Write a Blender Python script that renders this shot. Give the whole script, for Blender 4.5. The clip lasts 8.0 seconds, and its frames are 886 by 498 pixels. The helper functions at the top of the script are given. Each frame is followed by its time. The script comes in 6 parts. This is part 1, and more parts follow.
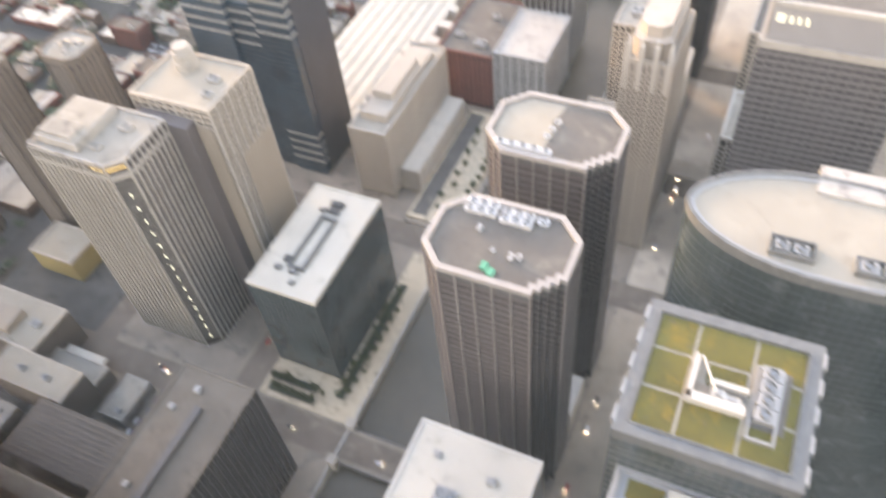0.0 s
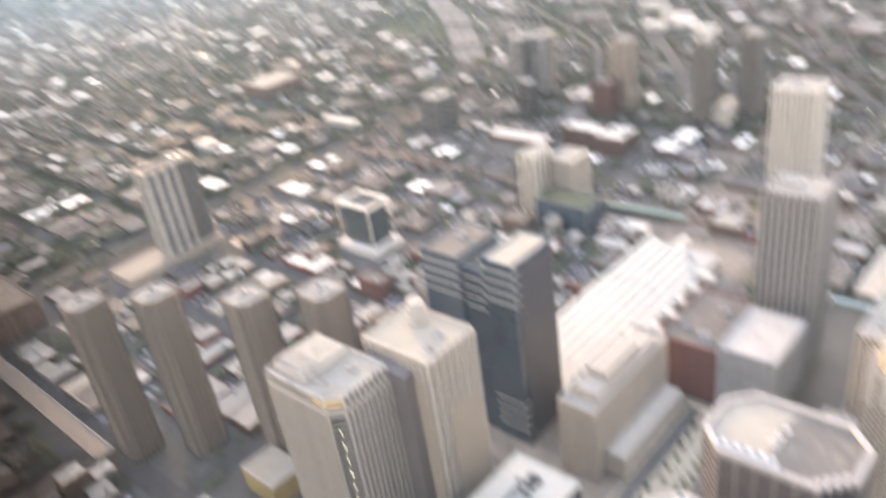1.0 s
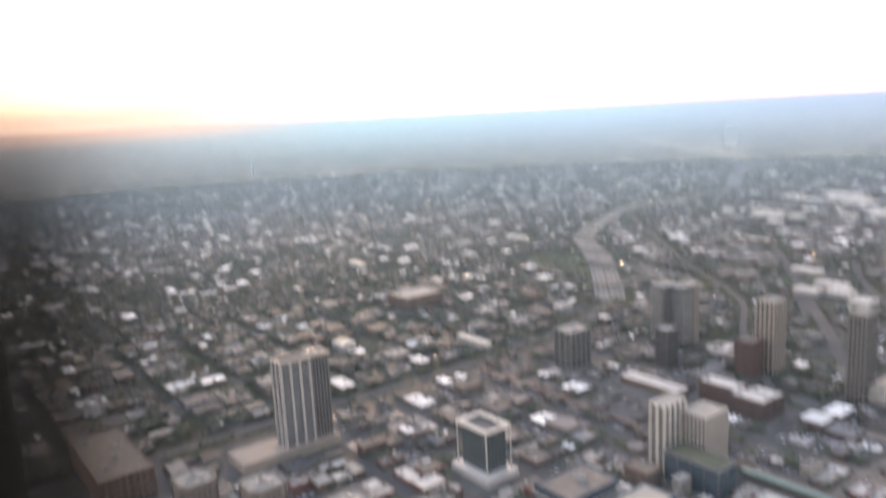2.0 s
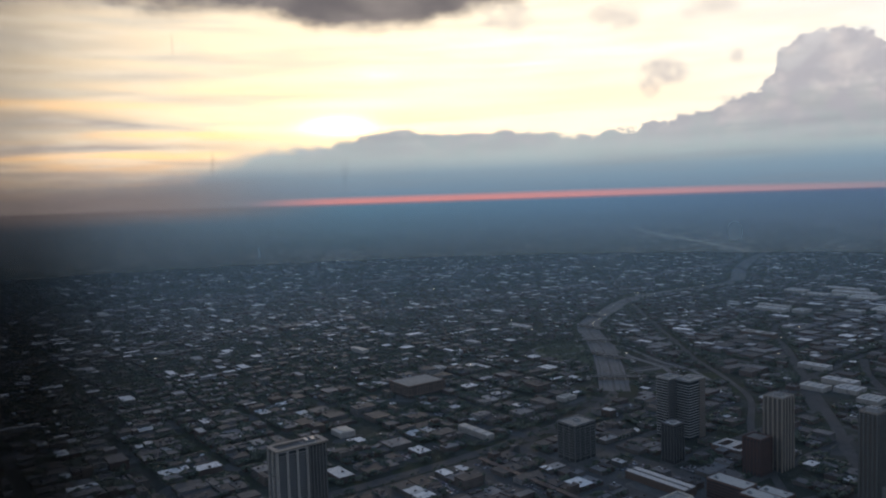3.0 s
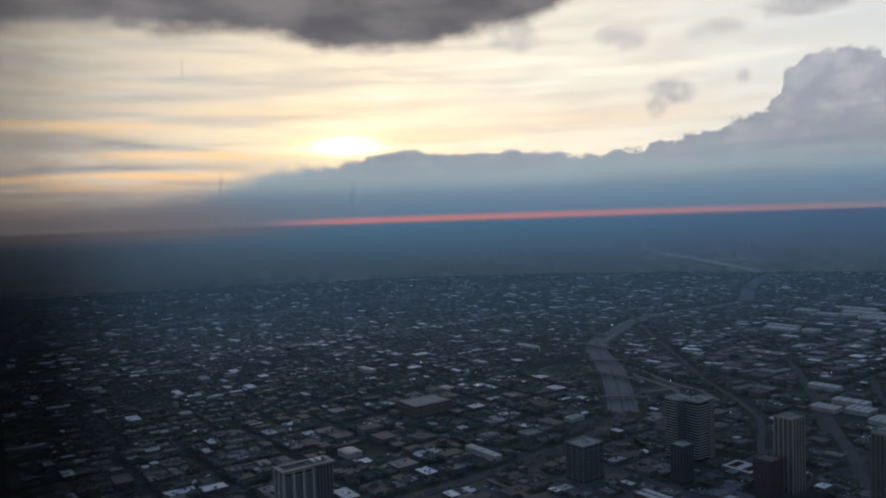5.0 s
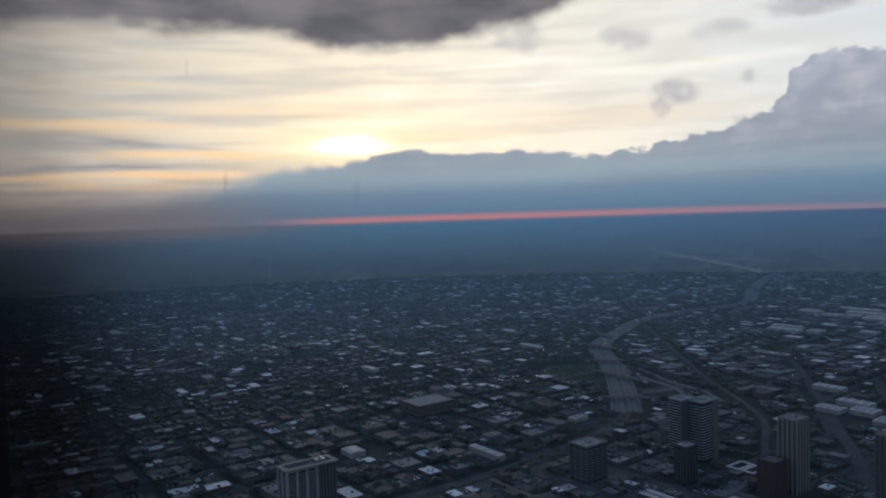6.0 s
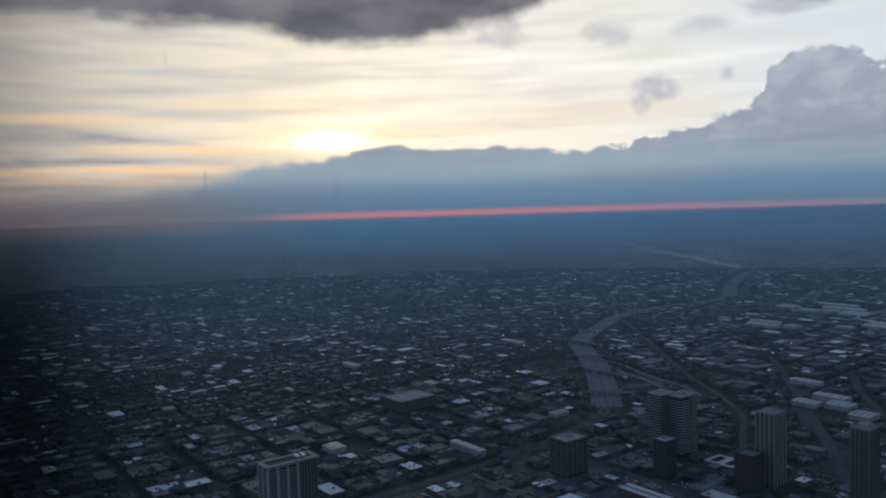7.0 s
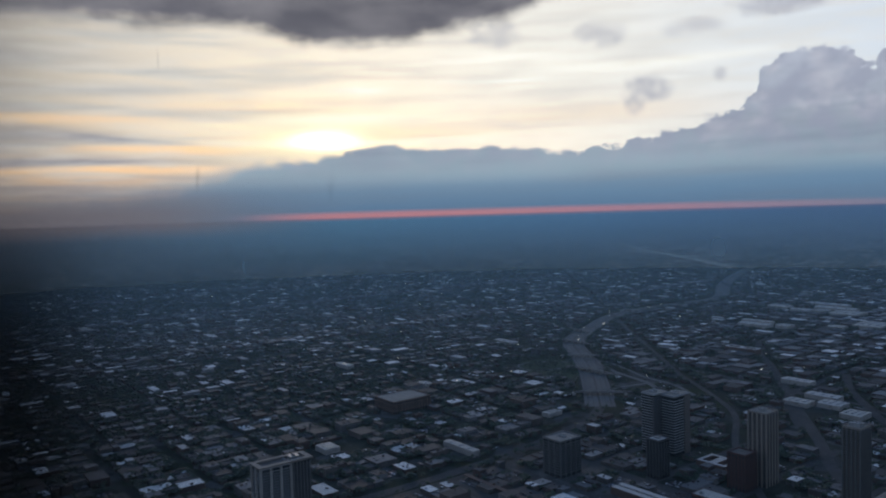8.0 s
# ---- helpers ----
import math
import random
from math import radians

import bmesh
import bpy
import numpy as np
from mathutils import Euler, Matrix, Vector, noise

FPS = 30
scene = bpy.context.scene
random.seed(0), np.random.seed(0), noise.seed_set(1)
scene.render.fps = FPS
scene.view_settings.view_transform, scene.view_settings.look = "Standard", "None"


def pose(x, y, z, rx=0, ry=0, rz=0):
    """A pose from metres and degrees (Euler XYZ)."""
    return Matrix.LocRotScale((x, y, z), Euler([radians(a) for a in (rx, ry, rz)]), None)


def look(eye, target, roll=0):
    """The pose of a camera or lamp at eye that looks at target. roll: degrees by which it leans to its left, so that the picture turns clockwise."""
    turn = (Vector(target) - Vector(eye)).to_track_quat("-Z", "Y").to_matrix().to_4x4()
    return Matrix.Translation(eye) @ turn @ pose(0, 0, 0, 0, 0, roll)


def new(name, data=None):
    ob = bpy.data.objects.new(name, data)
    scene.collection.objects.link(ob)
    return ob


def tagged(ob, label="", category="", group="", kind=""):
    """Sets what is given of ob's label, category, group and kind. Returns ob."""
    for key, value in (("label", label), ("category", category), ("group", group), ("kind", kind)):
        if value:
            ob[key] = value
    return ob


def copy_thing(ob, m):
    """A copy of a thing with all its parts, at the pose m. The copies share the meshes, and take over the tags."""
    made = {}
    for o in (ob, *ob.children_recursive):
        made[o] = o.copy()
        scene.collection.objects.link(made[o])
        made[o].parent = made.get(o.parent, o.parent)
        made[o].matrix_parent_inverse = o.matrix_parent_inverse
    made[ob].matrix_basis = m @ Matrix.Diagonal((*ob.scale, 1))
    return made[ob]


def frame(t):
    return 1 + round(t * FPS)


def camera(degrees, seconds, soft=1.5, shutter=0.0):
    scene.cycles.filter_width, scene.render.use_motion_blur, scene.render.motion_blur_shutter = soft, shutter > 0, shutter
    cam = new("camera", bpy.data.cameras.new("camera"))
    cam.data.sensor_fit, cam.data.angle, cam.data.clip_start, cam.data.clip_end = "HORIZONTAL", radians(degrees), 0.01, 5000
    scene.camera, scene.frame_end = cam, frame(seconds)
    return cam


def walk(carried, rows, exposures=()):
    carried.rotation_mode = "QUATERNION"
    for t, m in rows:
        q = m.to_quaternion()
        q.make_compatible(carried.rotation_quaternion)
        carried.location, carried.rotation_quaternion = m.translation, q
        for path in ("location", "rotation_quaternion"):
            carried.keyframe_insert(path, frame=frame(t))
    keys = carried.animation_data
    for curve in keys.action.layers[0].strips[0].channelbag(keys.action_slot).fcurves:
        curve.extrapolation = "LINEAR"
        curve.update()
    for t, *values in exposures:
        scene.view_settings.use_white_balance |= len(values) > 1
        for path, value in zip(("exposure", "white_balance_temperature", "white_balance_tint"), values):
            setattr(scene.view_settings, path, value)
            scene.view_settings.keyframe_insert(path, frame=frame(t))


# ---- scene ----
# ---- camera: handheld on the observation deck, swinging up from the streets to the horizon ----
cam = camera(59.77, 8.0, soft=2.0, shutter=0.8)
EYE = (0.0, 0.0, 412.0)
PATH = [  # seconds, yaw (0 is north, left positive), pitch, roll
    (0.0, 23.75, -50.3, 4.75), (0.3, 26.84, -46.2, 6.37), (0.5, 30.01, -42.45, 7.03), (0.7, 33.58, -37.09, 7.85),
    (1.0, 41.23, -28.41, 7.83), (1.5, 49.24, -17.5, 4.92), (2.0, 53.1, -10.71, 2.99),
    (2.2, 53.72, -7.2, 2.31), (3.3, 53.77, -3.85, 1.97), (3.5, 54.22, -3.5, 1.97), (4.0, 54.33, -2.94, 2.0),
    (4.5, 53.97, -2.73, 1.96), (6.0, 54.37, -2.75, 1.76), (6.5, 53.03, -3.02, 1.76), (7.0, 52.99, -3.1, 1.65),
    (7.5, 52.69, -3.17, 1.6), (8.0, 52.5, -3.11, 1.65)]
walk(cam, [(t, pose(*EYE, 90 + p, r, y)) for t, y, p, r in PATH],
     exposures=[(0.0, 3.5, 13600, 23), (0.5, 3.48, 13300, 24), (1.0, 3.54, 12900, 24), (1.5, 3.34, 12300, 26), (2.0, 2.68, 11200, 25), (2.2, 2.2, 10000, 22), (3.3, -0.1, 7100, 12), (4.0, -0.18, 6900, 11), (4.7, -0.18, 6700, 11), (6.0, -0.18, 6300, 10), (8.0, -0.18, 6080, 11)])

# ---- world: sunset sky with a cloud bank, and the low sun behind it ----
SUN_LEFT, SUN_UP = 61.0, 5.3          # degrees left of north, degrees up


def srgb(r, g, b):
    f = lambda c: c / 12.92 if c <= 0.04045 else ((c + 0.055) / 1.055) ** 2.4
    return (f(r / 255), f(g / 255), f(b / 255), 1.0)


class Net:
    """A node tree with short ways to add nodes and join them."""

    def __init__(self, tree):
        self.tree = tree
        tree.nodes.clear()

    def node(self, kind):
        return self.tree.nodes.new(kind)

    def put(self, socket, value):
        if hasattr(value, "links"):
            self.tree.links.new(value, socket)
        else:
            socket.default_value = value

    def math(self, op, a, b=0.0, c=0.0):
        n = self.node("ShaderNodeMath")
        n.operation = op
        for i, v in enumerate((a, b, c)):
            self.put(n.inputs[i], v)
        return n.outputs[0]

    def mix(self, fac, a, b, blend="MIX"):
        n = self.node("ShaderNodeMix")
        n.data_type, n.blend_type = "RGBA", blend
        self.put(n.inputs[0], fac), self.put(n.inputs[6], a), self.put(n.inputs[7], b)
        return n.outputs[2]

    def smooth(self, v, low, high):
        n = self.node("ShaderNodeMapRange")
        n.interpolation_type = "SMOOTHSTEP"
        self.put(n.inputs[0], v), self.put(n.inputs[1], low), self.put(n.inputs[2], high)
        return n.outputs[0]

    def ramp(self, v, stops):
        n = self.node("ShaderNodeValToRGB")
        e = n.color_ramp.elements
        e.remove(e[1])
        e[0].position = stops[0][0]
        e[0].color = (*stops[0][1][:3], 1.0)
        for p, c in stops[1:]:
            e.new(p).color = (*c[:3], 1.0)
        self.put(n.inputs[0], v)
        return n.outputs[0]

    def curve(self, v, points):
        n = self.node("ShaderNodeFloatCurve")
        c = n.mapping.curves[0]
        c.points[0].location, c.points[1].location = points[0], points[-1]
        for p in points[1:-1]:
            c.points.new(*p)
        n.mapping.update()
        self.put(n.inputs[1], v)
        return n.outputs[0]

    def vec(self, x, y, z=0.0):
        n = self.node("ShaderNodeCombineXYZ")
        for i, v in enumerate((x, y, z)):
            self.put(n.inputs[i], v)
        return n.outputs[0]

    def noise(self, vector, scale, detail=4.0, rough=0.55):
        n = self.node("ShaderNodeTexNoise")
        if vector is not None:
            self.put(n.inputs["Vector"], vector)
        n.inputs["Scale"].default_value, n.inputs["Detail"].default_value, n.inputs["Roughness"].default_value = scale, detail, rough
        return n.outputs["Fac"]


def build_world():
    world = bpy.data.worlds.new("sunset_sky")
    world.use_nodes = True
    scene.world = world
    g = Net(world.node_tree)
    co = g.node("ShaderNodeTexCoord").outputs["Generated"]
    sep = g.node("ShaderNodeSeparateXYZ")
    g.put(sep.inputs[0], co)
    x, y, z = sep.outputs
    up = g.math("MULTIPLY", g.math("ARCSINE", z), 57.2958)
    left = g.math("MULTIPLY", g.math("ARCTAN2", g.math("MULTIPLY", x, -1.0), y), 57.2958)
    across = g.math("DIVIDE", g.math("SUBTRACT", left, 20.0), 70.0)
    flat = g.vec(g.math("MULTIPLY", left, 0.022), g.math("MULTIPLY", up, 0.3))
    puff = g.vec(g.math("MULTIPLY", left, 0.2), g.math("MULTIPLY", up, 0.25))
    streak = g.noise(flat, 2.6, 6.0, 0.55)
    lumps = g.noise(puff, 2.2, 6.0, 0.6)
    soft = g.noise(g.vec(g.math("MULTIPLY", left, 0.06), g.math("MULTIPLY", up, 0.14)), 2.4, 4.0, 0.5)
    puffs = g.noise(g.vec(g.math("MULTIPLY", left, 0.62), g.math("MULTIPLY", up, 0.85)), 1.0, 8.0, 0.58)
    wisps = g.noise(g.vec(g.math("MULTIPLY", left, 0.035), g.math("MULTIPLY", up, 0.5)), 2.0, 6.0, 0.58)

    sky = g.node("ShaderNodeTexSky")
    sky.sky_type, sky.sun_disc = "NISHITA", False
    sky.sun_elevation, sky.sun_rotation = radians(SUN_UP), radians(-SUN_LEFT)
    clear = g.mix(1.0, sky.outputs[0], (0.10, 0.10, 0.10, 1), "MULTIPLY")

    # the bright thin cloud above the bank: cream round the sun, whiter to the north, peach streaks low in the west
    bright = g.ramp(across, [(0.0, srgb(212, 219, 226)), (0.3, srgb(237, 233, 222)), (0.55, srgb(238, 231, 214)), (0.8, srgb(200, 190, 174)), (1.0, srgb(164, 157, 150))])
    bright = g.mix(0.12, bright, clear)
    grey = g.math("MULTIPLY", g.smooth(streak, 0.44, 0.66), g.ramp(across, [(0.0, (0.12,) * 3), (0.45, (0.25,) * 3), (0.8, (0.8,) * 3)]))
    bright = g.mix(grey, bright, srgb(176, 176, 172))
    low_west = g.math("MULTIPLY", g.smooth(up, 7.0, 2.0), g.smooth(left, 55.0, 72.0))
    bright = g.mix(g.math("MULTIPLY", low_west, 0.8), bright, g.mix(g.smooth(wisps, 0.42, 0.58), srgb(206, 182, 158), srgb(160, 154, 152)))
    # long thin cloud streaks: place, half length, half thickness, slope, strength
    wave = g.math("ADD", g.math("MULTIPLY", g.math("SUBTRACT", wisps, 0.5), 0.9), g.math("MULTIPLY", g.math("SUBTRACT", streak, 0.5), 0.6))
    for tint, rows in ((srgb(172, 171, 168), ((75.0, 8.45, 7.5, 0.5, -0.03, 0.75), (82.0, 10.6, 9.0, 0.6, 0.02, 0.5), (66.0, 6.9, 9.0, 0.5, 0.0, 0.35))),
                       (srgb(140, 140, 146), ((75.0, 5.25, 5.0, 0.32, 0.09, 0.9), (78.0, 3.65, 9.5, 0.36, 0.0, 0.85), (80.0, 5.6, 5.0, 0.6, 0.03, 0.5))),
                       (srgb(250, 204, 150), ((72.0, 4.5, 5.5, 0.2, 0.02, 0.9), (76.5, 3.05, 11.0, 0.24, 0.0, 0.8), (78.0, 2.4, 8.0, 0.18, 0.0, 0.45), (80.0, 6.6, 6.5, 0.45, 0.0, 0.65), (66.0, 7.6, 8.0, 0.5, 0.0, 0.3), (56.0, 5.4, 9.0, 0.6, 0.0, 0.3), (42.0, 6.6, 9.0, 0.9, 0.0, 0.25))),
                       ((1.05, 1.0, 0.84, 1), ((58.2, 8.5, 1.7, 0.3, 0.0, 0.8), (46.5, 9.1, 4.0, 0.24, 0.0, 0.8), (38.0, 9.7, 9.0, 0.35, -0.02, 0.55), (48.0, 10.6, 5.0, 0.6, 0.0, 0.55), (58.0, 4.9, 9.0, 0.3, 0.0, 0.6), (60.0, 6.5, 4.5, 0.35, 0.0, 0.7)))):
        for at_left, at_up, long, thick, slope, full in rows:
            u = g.math("DIVIDE", g.math("SUBTRACT", left, at_left), long)
            lift = g.math("SUBTRACT", g.math("SUBTRACT", up, at_up), g.math("MULTIPLY", g.math("SUBTRACT", left, at_left), slope))
            v = g.math("DIVIDE", g.math("ADD", lift, wave), thick)
            body = g.math("POWER", 2.718, g.math("MULTIPLY", g.math("ADD", g.math("MULTIPLY", u, u), g.math("MULTIPLY", v, v)), -1.0))
            bright = g.mix(g.math("MULTIPLY", body, full), bright, tint)
    dx = g.math("DIVIDE", g.math("SUBTRACT", left, SUN_LEFT), 6.6)
    dy = g.math("DIVIDE", g.math("SUBTRACT", up, SUN_UP - 0.2), 1.9)
    r2 = g.math("ADD", g.math("MULTIPLY", dx, dx), g.math("MULTIPLY", dy, dy))
    glow = g.math("POWER", 2.718, g.math("MULTIPLY", r2, -1.0))
    bright = g.mix(g.math("MULTIPLY", glow, 0.62), bright, (1.2, 1.02, 0.58, 1))
    core = g.math("POWER", 2.718, g.math("MULTIPLY", g.math("MULTIPLY", r2, g.math("ADD", 0.4, g.math("MULTIPLY", wisps, 1.3))), -10.0))
    bright = g.mix(core, bright, (2.6, 2.3, 1.6, 1))

    feather = g.noise(g.vec(g.math("MULTIPLY", left, 0.09), g.math("MULTIPLY", up, 0.75), 5.0), 2.2, 7.0, 0.6)
    bright = g.mix(g.math("MULTIPLY", g.smooth(feather, 0.42, 0.66), g.math("SUBTRACT", 0.42, g.math("MULTIPLY", glow, 0.3))), bright, srgb(214, 208, 196))

    # dark cloud overhead, its ragged rim in view
    rim = g.math("MULTIPLY", g.curve(across, [(0.0, 0.80), (0.25, 0.86), (0.36, 0.72), (0.39, 0.675), (0.449, 0.64), (0.479, 0.63), (0.51, 0.605), (0.6, 0.6), (0.636, 0.635), (0.68, 0.66), (0.76, 0.66), (0.835, 0.65), (0.9, 0.635), (1.0, 0.63)]), 20.0)
    rim = g.math("ADD", rim, g.math("ADD", g.math("MULTIPLY", g.math("SUBTRACT", soft, 0.5), 1.8), g.math("MULTIPLY", g.math("SUBTRACT", puffs, 0.5), 1.2)))
    dark = g.smooth(g.math("SUBTRACT", up, rim), -0.8, 0.7)
    over = g.mix(g.smooth(soft, 0.3, 0.7), srgb(92, 91, 97), srgb(128, 125, 127))
    high = g.smooth(up, 16.0, 45.0)
    over = g.mix(high, over, g.mix(0.15, srgb(77, 107, 151), clear))
    col = g.mix(dark, bright, over)

    # small loose clouds
    for at_left, at_up, wide, tall, full in ((37.6, 7.9, 1.8, 1.0, 0.75), (38.4, 6.9, 0.8, 0.8, 0.55), (40.9, 11.9, 2.0, 1.0, 0.55), (34.3, 11.9, 2.2, 0.7, 0.45), (28.6, 12.9, 3.4, 0.9, 0.75), (32.7, 8.6, 0.5, 0.5, 0.5), (48.5, 12.2, 2.2, 1.1, 0.5)):
        ex = g.math("DIVIDE", g.math("SUBTRACT", left, at_left), wide)
        ey = g.math("DIVIDE", g.math("SUBTRACT", up, at_up), tall)
        e2 = g.math("ADD", g.math("MULTIPLY", ex, ex), g.math("MULTIPLY", ey, ey))
        small = g.smooth(g.math("ADD", e2, g.math("MULTIPLY", g.math("SUBTRACT", puffs, 0.5), 3.0)), 1.4, -0.4)
        col = g.mix(g.math("MULTIPLY", small, full), col, srgb(160, 160, 168))

    # the cloud bank on the horizon
    top = g.math("MULTIPLY", g.curve(across, [(0.0, 0.43), (0.038, 0.455), (0.05, 0.41), (0.066, 0.462), (0.085, 0.493), (0.102, 0.492), (0.118, 0.47), (0.138, 0.455), (0.15, 0.36), (0.168, 0.305), (0.19, 0.288), (0.222, 0.256), (0.244, 0.226), (0.3, 0.2), (0.335, 0.186), (0.37, 0.203), (0.42, 0.212), (0.489, 0.217), (0.522, 0.233), (0.56, 0.208), (0.6, 0.184), (0.655, 0.172), (0.7, 0.13), (0.75, 0.085), (0.8, 0.06), (1.0, 0.04)]), 20.0)
    rough_edge = g.math("ADD", 1.2, g.math("MULTIPLY", g.smooth(left, 46.0, 36.0), 2.2))
    top = g.math("ADD", top, g.math("MULTIPLY", g.math("SUBTRACT", puffs, 0.5), rough_edge))
    soften = g.math("ADD", 0.2, g.math("MULTIPLY", g.smooth(left, 58.0, 74.0), 0.9))
    bank = g.smooth(g.math("DIVIDE", g.math("SUBTRACT", up, top), soften), 1.0, -1.0)
    bank = g.math("MULTIPLY", bank, g.smooth(left, 100.0, 66.0))
    deep = g.ramp(g.math("DIVIDE", up, 12.0), [(0.0, srgb(92, 118, 142)), (0.12, srgb(106, 132, 153)), (0.22, srgb(138, 156, 166)), (0.42, srgb(152, 159, 168)), (0.8, srgb(174, 178, 187))])
    deep = g.mix(g.math("MULTIPLY", g.smooth(streak, 0.4, 0.7), 0.35), deep, srgb(108, 118, 130))
    billow = g.noise(g.vec(g.math("MULTIPLY", left, 0.35), g.math("MULTIPLY", up, 0.4), 3.0), 1.6, 6.0, 0.55)
    deep = g.mix(g.math("MULTIPLY", g.smooth(billow, 0.36, 0.62), g.math("MULTIPLY", g.smooth(up, 1.5, 5.0), 0.65)), deep, srgb(146, 149, 163))
    pale_belt = g.math("MULTIPLY", g.math("POWER", 2.718, g.math("MULTIPLY", g.math("POWER", g.math("ABSOLUTE", g.math("DIVIDE", g.math("SUBTRACT", g.math("ADD", up, wave), 2.6), 1.1)), 2.0), -1.0)), g.smooth(left, 24.0, 44.0))
    deep = g.mix(g.math("MULTIPLY", pale_belt, 0.22), deep, srgb(168, 180, 184))
    deep = g.mix(g.math("MULTIPLY", g.smooth(lumps, 0.45, 0.68), g.math("MULTIPLY", g.smooth(up, 2.0, 6.0), 0.45)), deep, srgb(192, 190, 193))
    col = g.mix(bank, col, deep)
    west = g.math("MULTIPLY", g.smooth(up, 3.6, -0.2), g.smooth(left, 58.0, 76.0))
    col = g.mix(g.math("MULTIPLY", west, 0.9), col, srgb(100, 92, 93))
    # the red gap under the bank
    slit = g.math("MULTIPLY", g.smooth(g.math("ADD", up, g.math("MULTIPLY", wave, 0.15)), 0.0, -0.42), g.smooth(left, 69.0, 60.0))
    slit = g.math("MULTIPLY", slit, g.smooth(left, 8.0, 56.0))
    col = g.mix(g.math("MULTIPLY", slit, 0.8), col, srgb(194, 122, 120))
    gain = g.math("ADD", 1.32, g.math("MULTIPLY", g.math("POWER", g.smooth(left, 50.0, 92.0), 2.0), 1.25))
    col = g.mix(1.0, col, g.vec(gain, gain, gain), "MULTIPLY")
    # away from the sunset an even blue-grey evening sky, paler towards its horizon
    away = g.smooth(g.math("ABSOLUTE", g.math("SUBTRACT", left, 55.0)), 45.0, 90.0)
    east = g.mix(g.smooth(up, 8.0, 50.0), srgb(146, 164, 188), srgb(77, 107, 151))
    col = g.mix(away, col, g.mix(0.1, east, clear))
    col = g.mix(g.smooth(up, -0.4, -1.5), col, srgb(52, 72, 92))
    bg = g.node("ShaderNodeBackground")
    g.put(bg.inputs[0], col)
    bg.inputs[1].default_value = 1.0
    g.tree.links.new(bg.outputs[0], g.node("ShaderNodeOutputWorld").inputs[0])


build_world()
sun = new("sun", bpy.data.lights.new("sun", "SUN"))
sun.data.energy, sun.data.angle, sun.data.color = 0.5, radians(12), (1.0, 0.86, 0.68)
a, b = radians(SUN_LEFT), radians(SUN_UP + 3)
sun.matrix_world = look((0, 0, 900), (900 * math.sin(a) * math.cos(b), -900 * math.cos(a) * math.cos(b), 900 - 900 * math.sin(b)))

# ---- materials ----
def material(name, colour, rough=0.7, metal=0.0, spread=0.25, scale=0.15, bump=0.0, second=None, per_piece=0.0, spec=0.5, specks=0.0):
    """Procedural surface: two scales of variation round a base colour, an optional second colour in stains, and a little relief."""
    m = bpy.data.materials.new(name)
    m.use_nodes = True
    g = Net(m.node_tree)
    co = g.node("ShaderNodeTexCoord").outputs["Object"]
    broad, fine = g.noise(co, scale, 5.0, 0.6), g.noise(co, scale * 14, 4.0, 0.6)
    lift = g.math("ADD", g.math("MULTIPLY", g.math("SUBTRACT", broad, 0.5), 2.2 * spread), g.math("MULTIPLY", g.math("SUBTRACT", fine, 0.5), 1.2 * spread))
    if per_piece:
        rnd = g.node("ShaderNodeObjectInfo").outputs["Random"]
        lift = g.math("ADD", lift, g.math("MULTIPLY", g.math("SUBTRACT", rnd, 0.5), 2 * per_piece))
    gain = g.math("ADD", lift, 1.0)
    base = g.mix(1.0, (*colour, 1.0), g.vec(gain, gain, gain), "MULTIPLY")
    if second:
        base = g.mix(g.smooth(g.noise(co, scale * 2.3, 6.0, 0.65), 0.52, 0.68), base, (*second, 1.0))
    if specks:
        blots = g.smooth(g.noise(co, 0.32, 3.0, 0.6), 0.6, 0.72)
        base = g.mix(g.math("MULTIPLY", blots, specks), base, (0.1, 0.09, 0.08, 1.0))
    p = g.node("ShaderNodeBsdfPrincipled")
    g.put(p.inputs["Base Color"], base)
    g.put(p.inputs["Roughness"], g.math("ADD", g.math("MULTIPLY", g.math("SUBTRACT", fine, 0.5), 0.25), rough))
    p.inputs["Metallic"].default_value = metal
    p.inputs["Specular IOR Level"].default_value = spec
    if bump:
        b = g.node("ShaderNodeBump")
        b.inputs["Strength"].default_value, b.inputs["Distance"].default_value = 0.6, bump
        g.put(b.inputs["Height"], fine)
        g.put(p.inputs["Normal"], b.outputs[0])
    g.tree.links.new(p.outputs[0], g.node("ShaderNodeOutputMaterial").inputs[0])
    return m


def glowing(name, colour, strength):
    m = bpy.data.materials.new(name)
    m.use_nodes = True
    g = Net(m.node_tree)
    e = g.node("ShaderNodeEmission")
    e.inputs[0].default_value, e.inputs[1].default_value = (*colour, 1.0), strength
    g.tree.links.new(e.outputs[0], g.node("ShaderNodeOutputMaterial").inputs[0])
    return m


